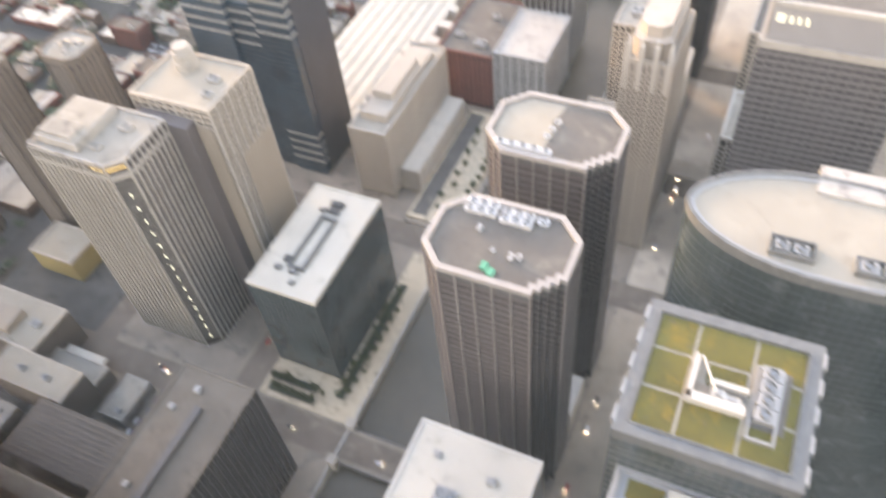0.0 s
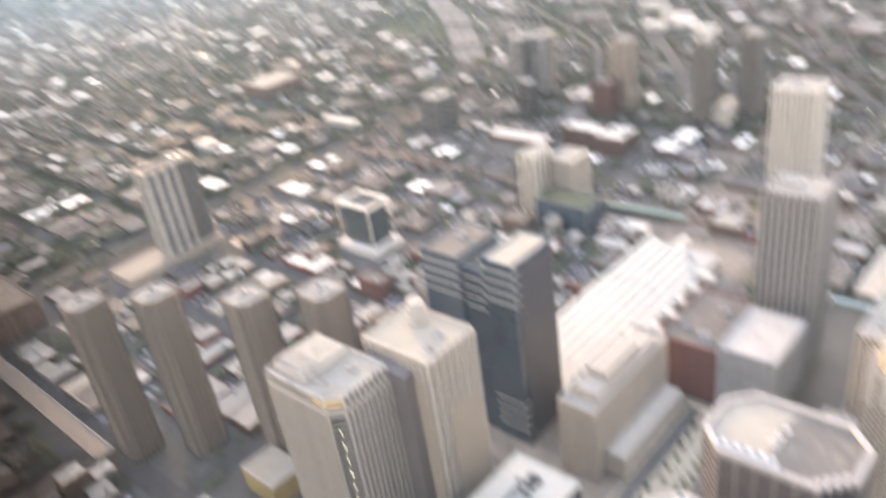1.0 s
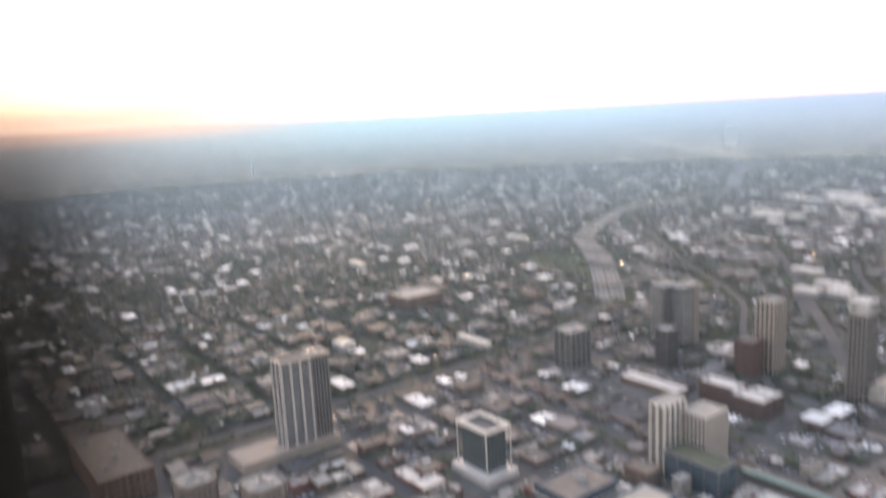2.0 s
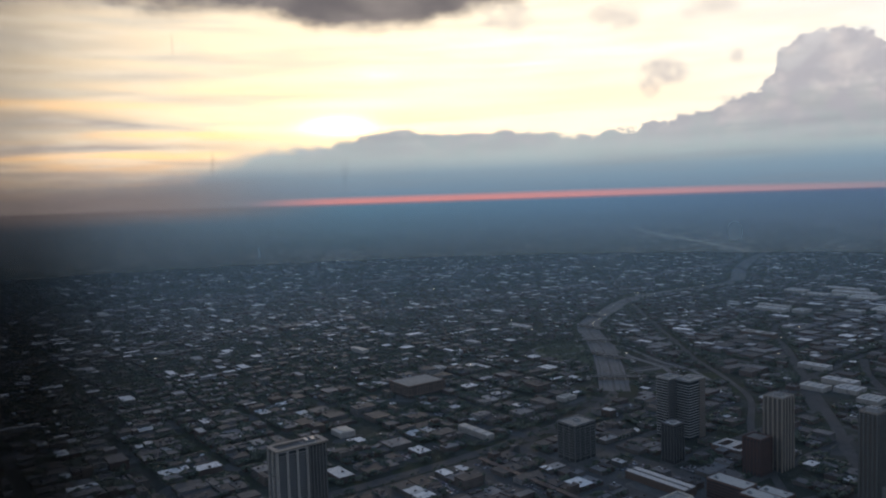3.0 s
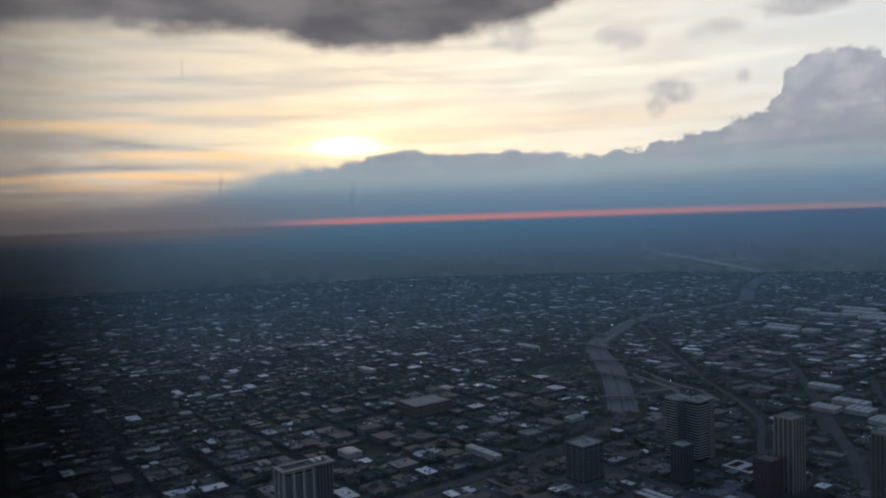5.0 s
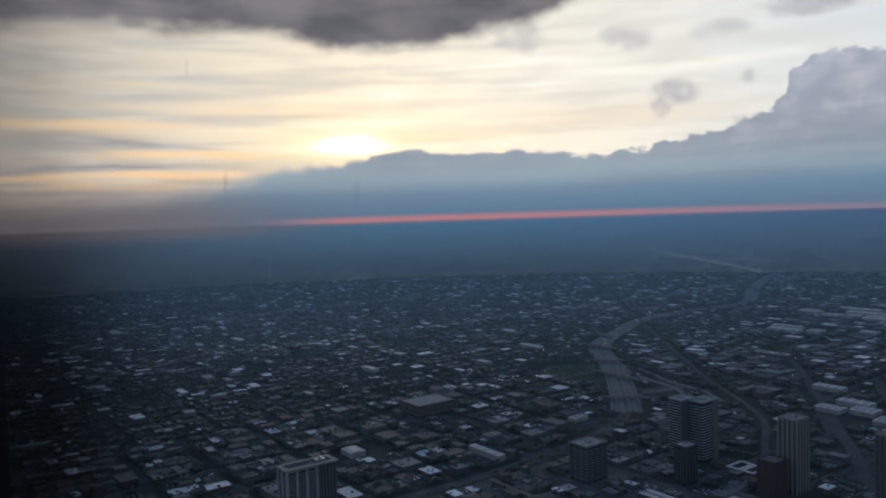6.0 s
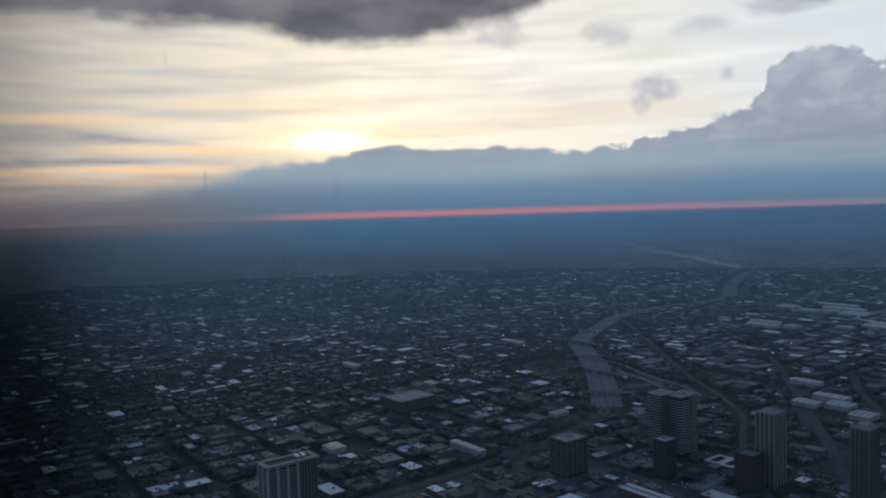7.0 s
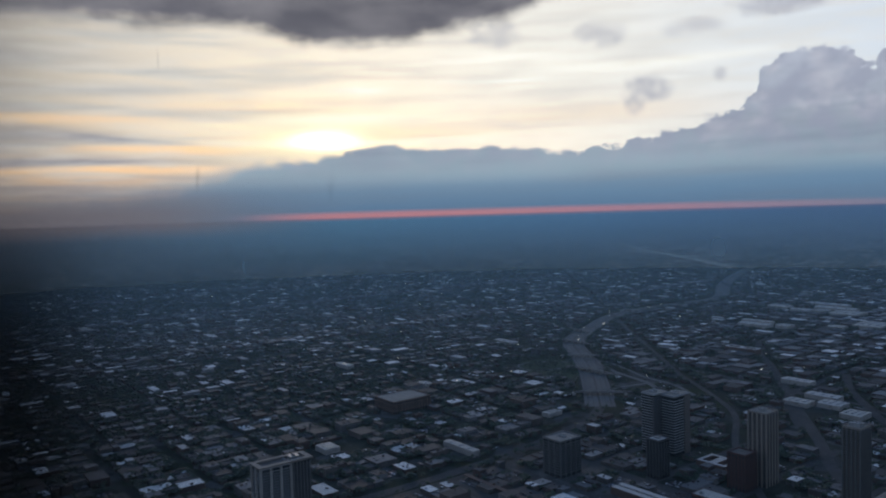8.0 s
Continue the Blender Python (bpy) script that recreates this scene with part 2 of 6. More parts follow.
def mass_material(name, roofs, walls, rough=0.75, spec=0.25):
    """For the small buildings of the far city: each island has its own roof and wall colour."""
    m = bpy.data.materials.new(name)
    m.use_nodes = True
    g = Net(m.node_tree)
    geo = g.node("ShaderNodeNewGeometry")
    rnd = geo.outputs["Random Per Island"]
    sep = g.node("ShaderNodeSeparateXYZ")
    g.put(sep.inputs[0], geo.outputs["Normal"])
    other = g.math("FRACT", g.math("MULTIPLY", rnd, 37.7))
    grime = g.noise(geo.outputs["Position"], 0.11, 4.0, 0.6)
    gain = g.math("ADD", 0.65, g.math("MULTIPLY", grime, 0.95))
    col = g.mix(g.smooth(sep.outputs[2], 0.4, 0.6), g.ramp(other, walls), g.ramp(rnd, roofs))
    col = g.mix(1.0, col, g.vec(gain, gain, gain), "MULTIPLY")
    p = g.node("ShaderNodeBsdfPrincipled")
    g.put(p.inputs["Base Color"], col)
    p.inputs["Roughness"].default_value = rough
    p.inputs["Specular IOR Level"].default_value = spec
    g.tree.links.new(p.outputs[0], g.node("ShaderNodeOutputMaterial").inputs[0])
    return m


def foliage(name, dark, light):
    m = bpy.data.materials.new(name)
    m.use_nodes = True
    g = Net(m.node_tree)
    geo = g.node("ShaderNodeNewGeometry")
    col = g.mix(geo.outputs["Random Per Island"], (*dark, 1), (*light, 1))
    col = g.mix(g.math("MULTIPLY", g.noise(geo.outputs["Position"], 0.02), 0.5), col, (0.05, 0.045, 0.03, 1))
    p = g.node("ShaderNodeBsdfPrincipled")
    g.put(p.inputs["Base Color"], col)
    p.inputs["Roughness"].default_value = 0.7
    g.tree.links.new(p.outputs[0], g.node("ShaderNodeOutputMaterial").inputs[0])
    return m


def ground_material():
    """Asphalt, gravel yards and worn lots, mixed at the size of city lots."""
    m = bpy.data.materials.new("city_ground")
    m.use_nodes = True
    g = Net(m.node_tree)
    pos = g.node("ShaderNodeNewGeometry").outputs["Position"]
    v = g.node("ShaderNodeTexVoronoi")
    v.inputs["Scale"].default_value = 0.03
    g.put(v.inputs["Vector"], pos)
    lot = g.node("ShaderNodeSeparateXYZ")
    g.put(lot.inputs[0], v.outputs["Color"])
    col = g.ramp(lot.outputs[0], [(0.0, (0.036, 0.042, 0.028)), (0.4, (0.052, 0.053, 0.045)), (0.6, (0.04, 0.05, 0.025)), (0.85, (0.07, 0.07, 0.064)), (1.0, (0.115, 0.112, 0.105))])
    n = g.noise(pos, 0.35, 5.0, 0.6)
    gain = g.math("ADD", 0.6, g.math("MULTIPLY", n, 0.8))
    col = g.mix(1.0, col, g.vec(gain, gain, gain), "MULTIPLY")
    p = g.node("ShaderNodeBsdfPrincipled")
    g.put(p.inputs["Base Color"], col)
    p.inputs["Roughness"].default_value = 0.95
    p.inputs["Specular IOR Level"].default_value = 0.08
    g.tree.links.new(p.outputs[0], g.node("ShaderNodeOutputMaterial").inputs[0])
    return m


def distance_material():
    """The plain beyond the built city: street grid, roofs, tree belts and a far highway, laid out in true ground metres and fading into the evening air."""
    m = bpy.data.materials.new("far_plain")
    m.use_nodes = True
    g = Net(m.node_tree)
    sep = g.node("ShaderNodeSeparateXYZ")
    g.put(sep.inputs[0], g.node("ShaderNodeTexCoord").outputs["Object"])
    x, y, z = sep.outputs
    left = g.math("MULTIPLY", g.math("ARCTAN2", g.math("MULTIPLY", x, -1.0), y), 57.2958)
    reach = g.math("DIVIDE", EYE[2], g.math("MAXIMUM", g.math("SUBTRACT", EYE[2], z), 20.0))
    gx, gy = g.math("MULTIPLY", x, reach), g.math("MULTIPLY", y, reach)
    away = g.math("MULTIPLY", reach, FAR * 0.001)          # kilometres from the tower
    lots = g.node("ShaderNodeTexVoronoi")
    lots.inputs["Scale"].default_value = 1.0
    g.put(lots.inputs["Vector"], g.vec(g.math("MULTIPLY", gx, 0.03), g.math("MULTIPLY", gy, 0.019)))
    cell = g.node("ShaderNodeSeparateXYZ")
    g.put(cell.inputs[0], lots.outputs["Color"])
    works = g.noise(g.vec(g.math("MULTIPLY", gx, 0.0011), g.math("MULTIPLY", gy, 0.0007)), 1.0, 3.0, 0.6)
    woods = g.noise(g.vec(g.math("MULTIPLY", gx, 0.0007), g.math("MULTIPLY", gy, 0.0005), 4.0), 1.0, 5.0, 0.65)
    roofs = g.smooth(g.math("ADD", cell.outputs[0], g.math("MULTIPLY", g.math("SUBTRACT", works, 0.5), 0.5)), 0.80, 0.97)
    col = g.ramp(cell.outputs[1], [(0.0, (0.009, 0.013, 0.016)), (0.6, (0.016, 0.022, 0.028)), (1.0, (0.034, 0.044, 0.054))])
    col = g.mix(g.math("MULTIPLY", roofs, 0.75), col, (0.11, 0.135, 0.16, 1))
    col = g.mix(g.math("MULTIPLY", g.smooth(woods, 0.46, 0.62), 0.7), col, (0.013, 0.022, 0.026, 1))
    for ax, ay, bx, by, wide in FAR_HIGHWAYS:
        d = math.hypot(bx - ax, by - ay)
        ux, uy = (bx - ax) / d, (by - ay) / d
        rx, ry = g.math("SUBTRACT", gx, ax), g.math("SUBTRACT", gy, ay)
        along = g.math("ADD", g.math("MULTIPLY", rx, ux), g.math("MULTIPLY", ry, uy))
        off = g.math("ABSOLUTE", g.math("SUBTRACT", g.math("MULTIPLY", rx, uy), g.math("MULTIPLY", ry, ux)))
        on = g.math("MULTIPLY", g.smooth(off, wide, wide * 0.5), g.math("MULTIPLY", g.smooth(along, -20.0, 20.0), g.smooth(along, d + 20.0, d - 20.0)))
        col = g.mix(g.math("MULTIPLY", on, 0.5), col, (0.12, 0.145, 0.17, 1))
    # distance haze painted into the ring's own glowing colour
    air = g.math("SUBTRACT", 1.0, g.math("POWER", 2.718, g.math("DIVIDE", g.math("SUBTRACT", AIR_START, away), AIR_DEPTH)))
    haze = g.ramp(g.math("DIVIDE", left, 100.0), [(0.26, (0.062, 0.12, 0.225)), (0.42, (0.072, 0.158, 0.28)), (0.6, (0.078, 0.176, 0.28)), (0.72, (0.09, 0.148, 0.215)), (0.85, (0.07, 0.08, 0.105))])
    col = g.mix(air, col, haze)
    # western sky murk painted onto the top of the ring
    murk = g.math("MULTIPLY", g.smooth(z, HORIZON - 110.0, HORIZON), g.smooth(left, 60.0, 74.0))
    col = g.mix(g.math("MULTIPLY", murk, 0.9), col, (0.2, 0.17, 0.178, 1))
    # red sunset glow painted along the skyline to soften it
    sunset_edge = g.math("MULTIPLY", g.smooth(z, HORIZON - 22.0, HORIZON), g.math("MULTIPLY", g.smooth(left, 69.0, 60.0), g.smooth(left, 12.0, 54.0)))
    col = g.mix(g.math("MULTIPLY", sunset_edge, 0.6), col, (0.42, 0.2, 0.22, 1))
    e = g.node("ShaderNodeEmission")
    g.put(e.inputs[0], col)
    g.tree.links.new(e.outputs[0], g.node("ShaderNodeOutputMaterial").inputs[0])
    return m


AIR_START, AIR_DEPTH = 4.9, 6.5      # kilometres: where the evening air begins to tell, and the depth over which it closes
FAR_HIGHWAYS = [(-5043, 6069, -4134, 5302, 45), (-4134, 5302, -3558, 4898, 45), (-3558, 4898, -3006, 4505, 45), (-3006, 4505, -2596, 4178, 45), (-2596, 4178, -2362, 3969, 45), (-3486, 4798, -3274, 4979, 60), (-3274, 4979, -3201, 5154, 60)]

HORIZON = 361.0      # height at which the far plain ends, seen from the deck
FAR = 4880.0



def pane_glass():
    """The room side of the deck window: clear, with the mirror gloss that glass has towards grazing angles."""
    m = bpy.data.materials.new("window_glass")
    m.use_nodes = True
    g = Net(m.node_tree)
    fresnel = g.node("ShaderNodeFresnel")
    fresnel.inputs[0].default_value = 1.5
    clear, gloss, both = g.node("ShaderNodeBsdfTransparent"), g.node("ShaderNodeBsdfGlossy"), g.node("ShaderNodeMixShader")
    gloss.inputs["Roughness"].default_value = 0.02
    g.put(both.inputs[0], fresnel.outputs[0]), g.put(both.inputs[1], clear.outputs[0]), g.put(both.inputs[2], gloss.outputs[0])
    g.tree.links.new(both.outputs[0], g.node("ShaderNodeOutputMaterial").inputs[0])
    return m


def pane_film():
    """The weather side: a thin blue film that daylight shines through, putting distance haze on the pane: thickest near
    eye level and thin below, with dust smears, dried rain runs and specks.
    """
    m = bpy.data.materials.new("dust_and_haze_film")
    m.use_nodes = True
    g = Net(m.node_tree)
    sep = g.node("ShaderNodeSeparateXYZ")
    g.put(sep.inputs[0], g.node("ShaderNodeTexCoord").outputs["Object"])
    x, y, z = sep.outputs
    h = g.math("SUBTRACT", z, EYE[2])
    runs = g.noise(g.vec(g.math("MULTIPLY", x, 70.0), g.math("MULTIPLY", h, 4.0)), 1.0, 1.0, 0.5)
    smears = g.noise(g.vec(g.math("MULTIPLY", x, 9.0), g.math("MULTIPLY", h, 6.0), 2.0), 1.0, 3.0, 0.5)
    fan = g.math("DIVIDE", h, g.math("ADD", 0.045, g.math("MULTIPLY", g.math("ABSOLUTE", x), 0.75)))      # the haze belt fans out towards the post
    haze_belt = g.curve(g.math("MAXIMUM", g.math("MINIMUM", g.math("ADD", g.math("MULTIPLY", fan, 0.36), 0.5), 1.0), 0.0), FILM_HAZE)
    haze_dust = g.math("MULTIPLY", haze_belt, g.math("ADD", 0.53, g.math("ADD", g.math("MULTIPLY", smears, 0.44), g.math("MULTIPLY", runs, 0.5))))
    haze_dust = g.math("MULTIPLY", haze_dust, g.math("SUBTRACT", 1.0, g.math("MULTIPLY", g.smooth(x, -0.3, -0.7), 0.45)))
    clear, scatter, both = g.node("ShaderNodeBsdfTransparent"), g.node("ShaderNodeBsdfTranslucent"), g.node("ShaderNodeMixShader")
    # blue of the distant air
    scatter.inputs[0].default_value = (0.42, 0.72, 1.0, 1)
    g.put(both.inputs[0], haze_dust), g.put(both.inputs[1], clear.outputs[0]), g.put(both.inputs[2], scatter.outputs[0])
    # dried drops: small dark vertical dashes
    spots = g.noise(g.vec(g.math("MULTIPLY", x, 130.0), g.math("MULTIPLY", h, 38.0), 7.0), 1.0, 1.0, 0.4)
    soil_shade, last = g.node("ShaderNodeBsdfDiffuse"), g.node("ShaderNodeMixShader")
    soil_shade.inputs[0].default_value = (0.05, 0.045, 0.04, 1)
    edge_shade = g.math("MULTIPLY", g.smooth(x, -0.25, -0.78), g.math("ADD", 0.3, g.math("MULTIPLY", g.smooth(h, 0.0, -0.13), 0.4)))       # shade put on the pane towards the corner post, stronger below eye level
    g.put(last.inputs[0], g.math("MAXIMUM", edge_shade, g.math("MULTIPLY", g.math("MULTIPLY", g.smooth(spots, 0.7, 0.84), g.smooth(x, -0.13, -0.24)), 0.26))), g.put(last.inputs[1], both.outputs[0]), g.put(last.inputs[2], soil_shade.outputs[0])
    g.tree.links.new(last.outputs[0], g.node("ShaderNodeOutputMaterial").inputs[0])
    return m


# film strength by height on the pane, peaking towards the horizon as haze does
FILM_HAZE = [(0.0, 0.02), (0.26, 0.019), (0.35, 0.023), (0.389, 0.036), (0.412, 0.062), (0.427, 0.1), (0.442, 0.165), (0.4565, 0.24), (0.471, 0.29), (0.4855, 0.26), (0.5, 0.1), (0.52, 0.03), (0.56, 0.012), (1.0, 0.01)]
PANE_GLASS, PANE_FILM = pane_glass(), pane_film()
GROUND = ground_material()
ASPHALT = material("asphalt", (0.19, 0.152, 0.122), 0.8, spread=0.4, scale=0.05, second=(0.25, 0.205, 0.165), spec=0.2)
STREET = material("worn_street", (0.09, 0.086, 0.08), 0.8, spread=0.35, scale=0.03, second=(0.066, 0.063, 0.06), spec=0.1)
HIGHWAY = material("highway_concrete", (0.17, 0.165, 0.155), 0.85, spread=0.35, scale=0.02, second=(0.1, 0.1, 0.095), spec=0.15)
AVENUE = material("avenue_concrete", (0.35, 0.28, 0.215), 0.8, spread=0.4, scale=0.04, second=(0.23, 0.19, 0.15))
# lightened copy of AVENUE, offsetting the shade of the street canyon
LIGHTENED_AVENUE = material("lightened_avenue", (0.47, 0.39, 0.31), 0.8, spread=0.35, scale=0.04, second=(0.33, 0.275, 0.22))
PAVING = material("paving", (0.27, 0.22, 0.175), 0.8, spread=0.4, scale=0.05, second=(0.15, 0.13, 0.11))
YARD = material("yard_concrete", (0.115, 0.11, 0.1), 0.85, spread=0.35, scale=0.05, second=(0.08, 0.08, 0.07), spec=0.2)
PLAZA = material("plaza_stone", (0.55, 0.44, 0.32), 0.8, spread=0.2, scale=0.1, second=(0.28, 0.24, 0.17))
WATER = material("river_water", (0.12, 0.1, 0.075), 0.35, spread=0.3, scale=0.02, bump=0.05, spec=0.3)
TAN = material("tan_stone", (0.44, 0.39, 0.335), 0.75, spread=0.16, scale=0.06, per_piece=0.06, second=(0.39, 0.34, 0.28))
PALE = material("pale_concrete", (0.55, 0.52, 0.47), 0.75, spread=0.15, scale=0.06, per_piece=0.06)
BROWNSTONE = material("brown_granite", (0.118, 0.102, 0.099), 0.5, spread=0.2, scale=0.1, per_piece=0.1)
RIB = material("granite_rib", (0.26, 0.232, 0.22), 0.6, spread=0.15, scale=0.1)
CONCRETE = material("weathered_concrete", (0.42, 0.39, 0.35), 0.8, spread=0.2, scale=0.06, per_piece=0.06, second=(0.25, 0.235, 0.215))
WHITE = material("white_membrane_roof", (0.56, 0.52, 0.45), 0.8, spread=0.16, scale=0.05, second=(0.46, 0.43, 0.37), spec=0.2, specks=0.45)
GRAVEL = material("gravel_roof", (0.33, 0.3, 0.255), 0.9, spread=0.35, scale=0.06, second=(0.22, 0.2, 0.17), specks=0.35)
TAR = material("tar_roof", (0.135, 0.12, 0.105), 0.85, spread=0.4, scale=0.05, second=(0.19, 0.17, 0.145), specks=0.4)
TAN_ROOF = material("sand_roof", (0.34, 0.305, 0.25), 0.85, spread=0.22, scale=0.05, second=(0.31, 0.275, 0.225), specks=0.3)
BAND_METAL = material("facade_metal", (0.085, 0.105, 0.108), 0.35, 0.3, spread=0.2, scale=0.2)
STEEL = material("weathered_steel", (0.15, 0.155, 0.152), 0.5, 0.1, spread=0.3, scale=0.2, second=(0.21, 0.21, 0.2))
TEAL_GLASS = material("teal_glass", (0.05, 0.07, 0.073), 0.12, 0.0, spread=0.6, scale=0.05, second=(0.12, 0.145, 0.148))
FLAT_STONE = material("brown_cast_concrete", (0.165, 0.14, 0.12), 0.8, spread=0.15, scale=0.06, per_piece=0.06)
BROWN_ROOF = material("brown_felt_roof", (0.15, 0.127, 0.104), 0.85, spread=0.4, scale=0.06, second=(0.105, 0.09, 0.075))
RIM_STONE = material("pale_granite_rim", (0.36, 0.332, 0.308), 0.7, spread=0.2, scale=0.2)
CROWN_STONE = material("pale_crown_panel", (0.3, 0.295, 0.3), 0.6, spread=0.15, scale=0.1)
LINK_STONE = material("recessed_link_wall", (0.15, 0.132, 0.128), 0.7, spread=0.2, scale=0.08)
END_STONE = material("dark_end_wall", (0.05, 0.053, 0.064), 0.5, spread=0.3, scale=0.08)
METAL = material("roof_metal", (0.35, 0.35, 0.34), 0.5, 0.2, spread=0.15, scale=0.3)
LIGHT_METAL = material("light_metal", (0.6, 0.6, 0.59), 0.45, 0.2, spread=0.1, scale=0.3)
DARK_METAL = material("dark_metal", (0.11, 0.108, 0.108), 0.5, 0.2, spread=0.2, scale=0.3)
GREEN_GLASS = material("green_glass", (0.058, 0.09, 0.094), 0.12, 0.0, spread=0.5, scale=0.07, per_piece=0.25)
BLUE_GLASS = material("blue_glass", (0.036, 0.066, 0.09), 0.12, 0.0, spread=0.5, scale=0.07, per_piece=0.2)
DARK_GLASS = material("dark_glass", (0.05, 0.05, 0.05), 0.14, 0.0, spread=0.5, scale=0.09, per_piece=0.25)
BRONZE_GLASS = material("bronze_glass", (0.095, 0.084, 0.084), 0.25, 0.0, spread=0.3, scale=0.09, spec=0.3)
GREY_GLASS = material("grey_glass", (0.055, 0.06, 0.066), 0.18, 0.0, spread=0.4, scale=0.08, per_piece=0.2)
GRASS = material("verge_grass", (0.04, 0.065, 0.028), 0.9, spread=0.35, scale=0.05, second=(0.055, 0.075, 0.035))
SEDUM = material("roof_planting", (0.115, 0.1, 0.024), 0.9, spread=0.6, scale=0.07, second=(0.2, 0.135, 0.024), specks=0.35)
MOSS = material("dull_roof_grass", (0.12, 0.12, 0.07), 0.9, spread=0.4, scale=0.08, second=(0.16, 0.15, 0.1))
RED_BRICK = material("red_brick", (0.2, 0.075, 0.06), 0.85, spread=0.25, scale=0.1, per_piece=0.1, second=(0.15, 0.07, 0.06))
DARK_BRICK = material("dark_red_brick", (0.1, 0.05, 0.042), 0.85, spread=0.25, scale=0.1, second=(0.07, 0.04, 0.036))
BROWN_BRICK = material("brown_brick", (0.17, 0.115, 0.09), 0.85, spread=0.25, scale=0.1, per_piece=0.25, second=(0.12, 0.085, 0.07))
GREY_WALL = material("grey_panel", (0.36, 0.37, 0.37), 0.7, spread=0.12, scale=0.1, per_piece=0.08)
TEAL = material("teal_metal", (0.075, 0.19, 0.18), 0.5, 0.2, spread=0.2, scale=0.1)
DULL_STONE = material("dull_brown_concrete", (0.28, 0.24, 0.2), 0.8, spread=0.15, scale=0.06, per_piece=0.06)
SMOKE_GLASS = material("smoked_glass", (0.105, 0.1, 0.104), 0.2, 0.0, spread=0.5, scale=0.03, second=(0.13, 0.125, 0.13), spec=0.4)
PURPLE_STONE = material("grey_stone_wall", (0.17, 0.16, 0.16), 0.6, spread=0.15, scale=0.08)
WARM_STONE = material("warm_stone_panel", (0.32, 0.27, 0.22), 0.75, spread=0.12, scale=0.08)
YELLOW_WALL = material("ochre_wall", (0.36, 0.28, 0.13), 0.8, spread=0.2, scale=0.1)
GREEN_PATCH = material("green_tarpaulin", (0.04, 0.35, 0.22), 0.6, spread=0.2, scale=0.3)
BARK = material("bark", (0.1, 0.075, 0.055), 0.9, spread=0.3, scale=2.0)
LEAF = foliage("leaves", (0.03, 0.05, 0.018), (0.09, 0.115, 0.04))
STREET_LEAF = foliage("street_leaves", (0.03, 0.052, 0.03), (0.07, 0.095, 0.05))
# STREET_LEAF shifted slightly paler and bluer: distance haze in the leaf colour
HAZED_LEAF = foliage("hazed_suburb_leaves", (0.03, 0.05, 0.036), (0.075, 0.1, 0.065))
CITY = mass_material("district_buildings",
    [(0.0, (0.05, 0.051, 0.054)), (0.3, (0.072, 0.072, 0.072)), (0.45, (0.047, 0.043, 0.042)), (0.62, (0.12, 0.116, 0.112)), (0.76, (0.2, 0.194, 0.186)), (0.87, (0.09, 0.087, 0.084)), (0.91, (0.42, 0.41, 0.38)), (0.95, (0.6, 0.585, 0.54)), (1.0, (0.74, 0.72, 0.67))],
    [(0.0, (0.075, 0.05, 0.043)), (0.35, (0.11, 0.08, 0.07)), (0.6, (0.13, 0.115, 0.103)), (0.85, (0.1, 0.096, 0.095)), (1.0, (0.24, 0.23, 0.22))])
# paler, bluer copy of CITY: distance haze put into roofs and walls
HAZED_SUBURB = mass_material("hazed_suburb_houses",
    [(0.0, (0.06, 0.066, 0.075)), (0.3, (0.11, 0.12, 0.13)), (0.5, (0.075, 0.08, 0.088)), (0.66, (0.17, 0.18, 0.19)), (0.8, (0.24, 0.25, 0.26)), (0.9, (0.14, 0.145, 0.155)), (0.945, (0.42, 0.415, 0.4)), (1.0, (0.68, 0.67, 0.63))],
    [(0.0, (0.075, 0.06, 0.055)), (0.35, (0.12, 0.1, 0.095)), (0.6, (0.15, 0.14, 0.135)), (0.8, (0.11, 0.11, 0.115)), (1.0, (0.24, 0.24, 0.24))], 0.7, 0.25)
HALLS = mass_material("hall_roofs",
    [(0.0, (0.24, 0.24, 0.235)), (0.4, (0.44, 0.435, 0.415)), (0.7, (0.65, 0.64, 0.6)), (1.0, (0.8, 0.785, 0.74))],
    [(0.0, (0.1, 0.085, 0.075)), (0.5, (0.17, 0.155, 0.145)), (1.0, (0.26, 0.25, 0.24))], 0.75)
PARKED = mass_material("parked_car_paint", [(0.0, (0.03, 0.03, 0.03)), (0.4, (0.3, 0.3, 0.31)), (0.6, (0.7, 0.7, 0.7)), (0.8, (0.12, 0.02, 0.02)), (1.0, (0.06, 0.08, 0.14))], [(0.0, (0.03, 0.03, 0.03)), (1.0, (0.3, 0.3, 0.3))], 0.3)
LAMP_YELLOW = glowing("yellow_strip_light", (1.0, 0.92, 0.55), 0.13)
LAMP_PALE = glowing("pale_strip_light", (0.62, 0.86, 1.0), 0.18)
LAMP_STREET = glowing("street_lamp_glow", (1.0, 0.82, 0.55), 6.0)
LAMP_WHITE = glowing("headlight", (0.85, 0.95, 1.0), 3.0)
LAMP_RED = glowing("tail_light", (1.0, 0.25, 0.06), 0.4)
SIGN_WHITE = glowing("lit_sign", (0.66, 0.86, 1.0), 0.16)
CAR_PAINTS = [material("car_paint_" + n, c, 0.3, 0.2, spread=0.05) for n, c in (("white", (0.75, 0.75, 0.73)), ("black", (0.03, 0.03, 0.03)), ("silver", (0.4, 0.41, 0.42)), ("red", (0.3, 0.03, 0.03)))]
RUBBER = material("tyre_rubber", (0.025, 0.025, 0.025), 0.9)


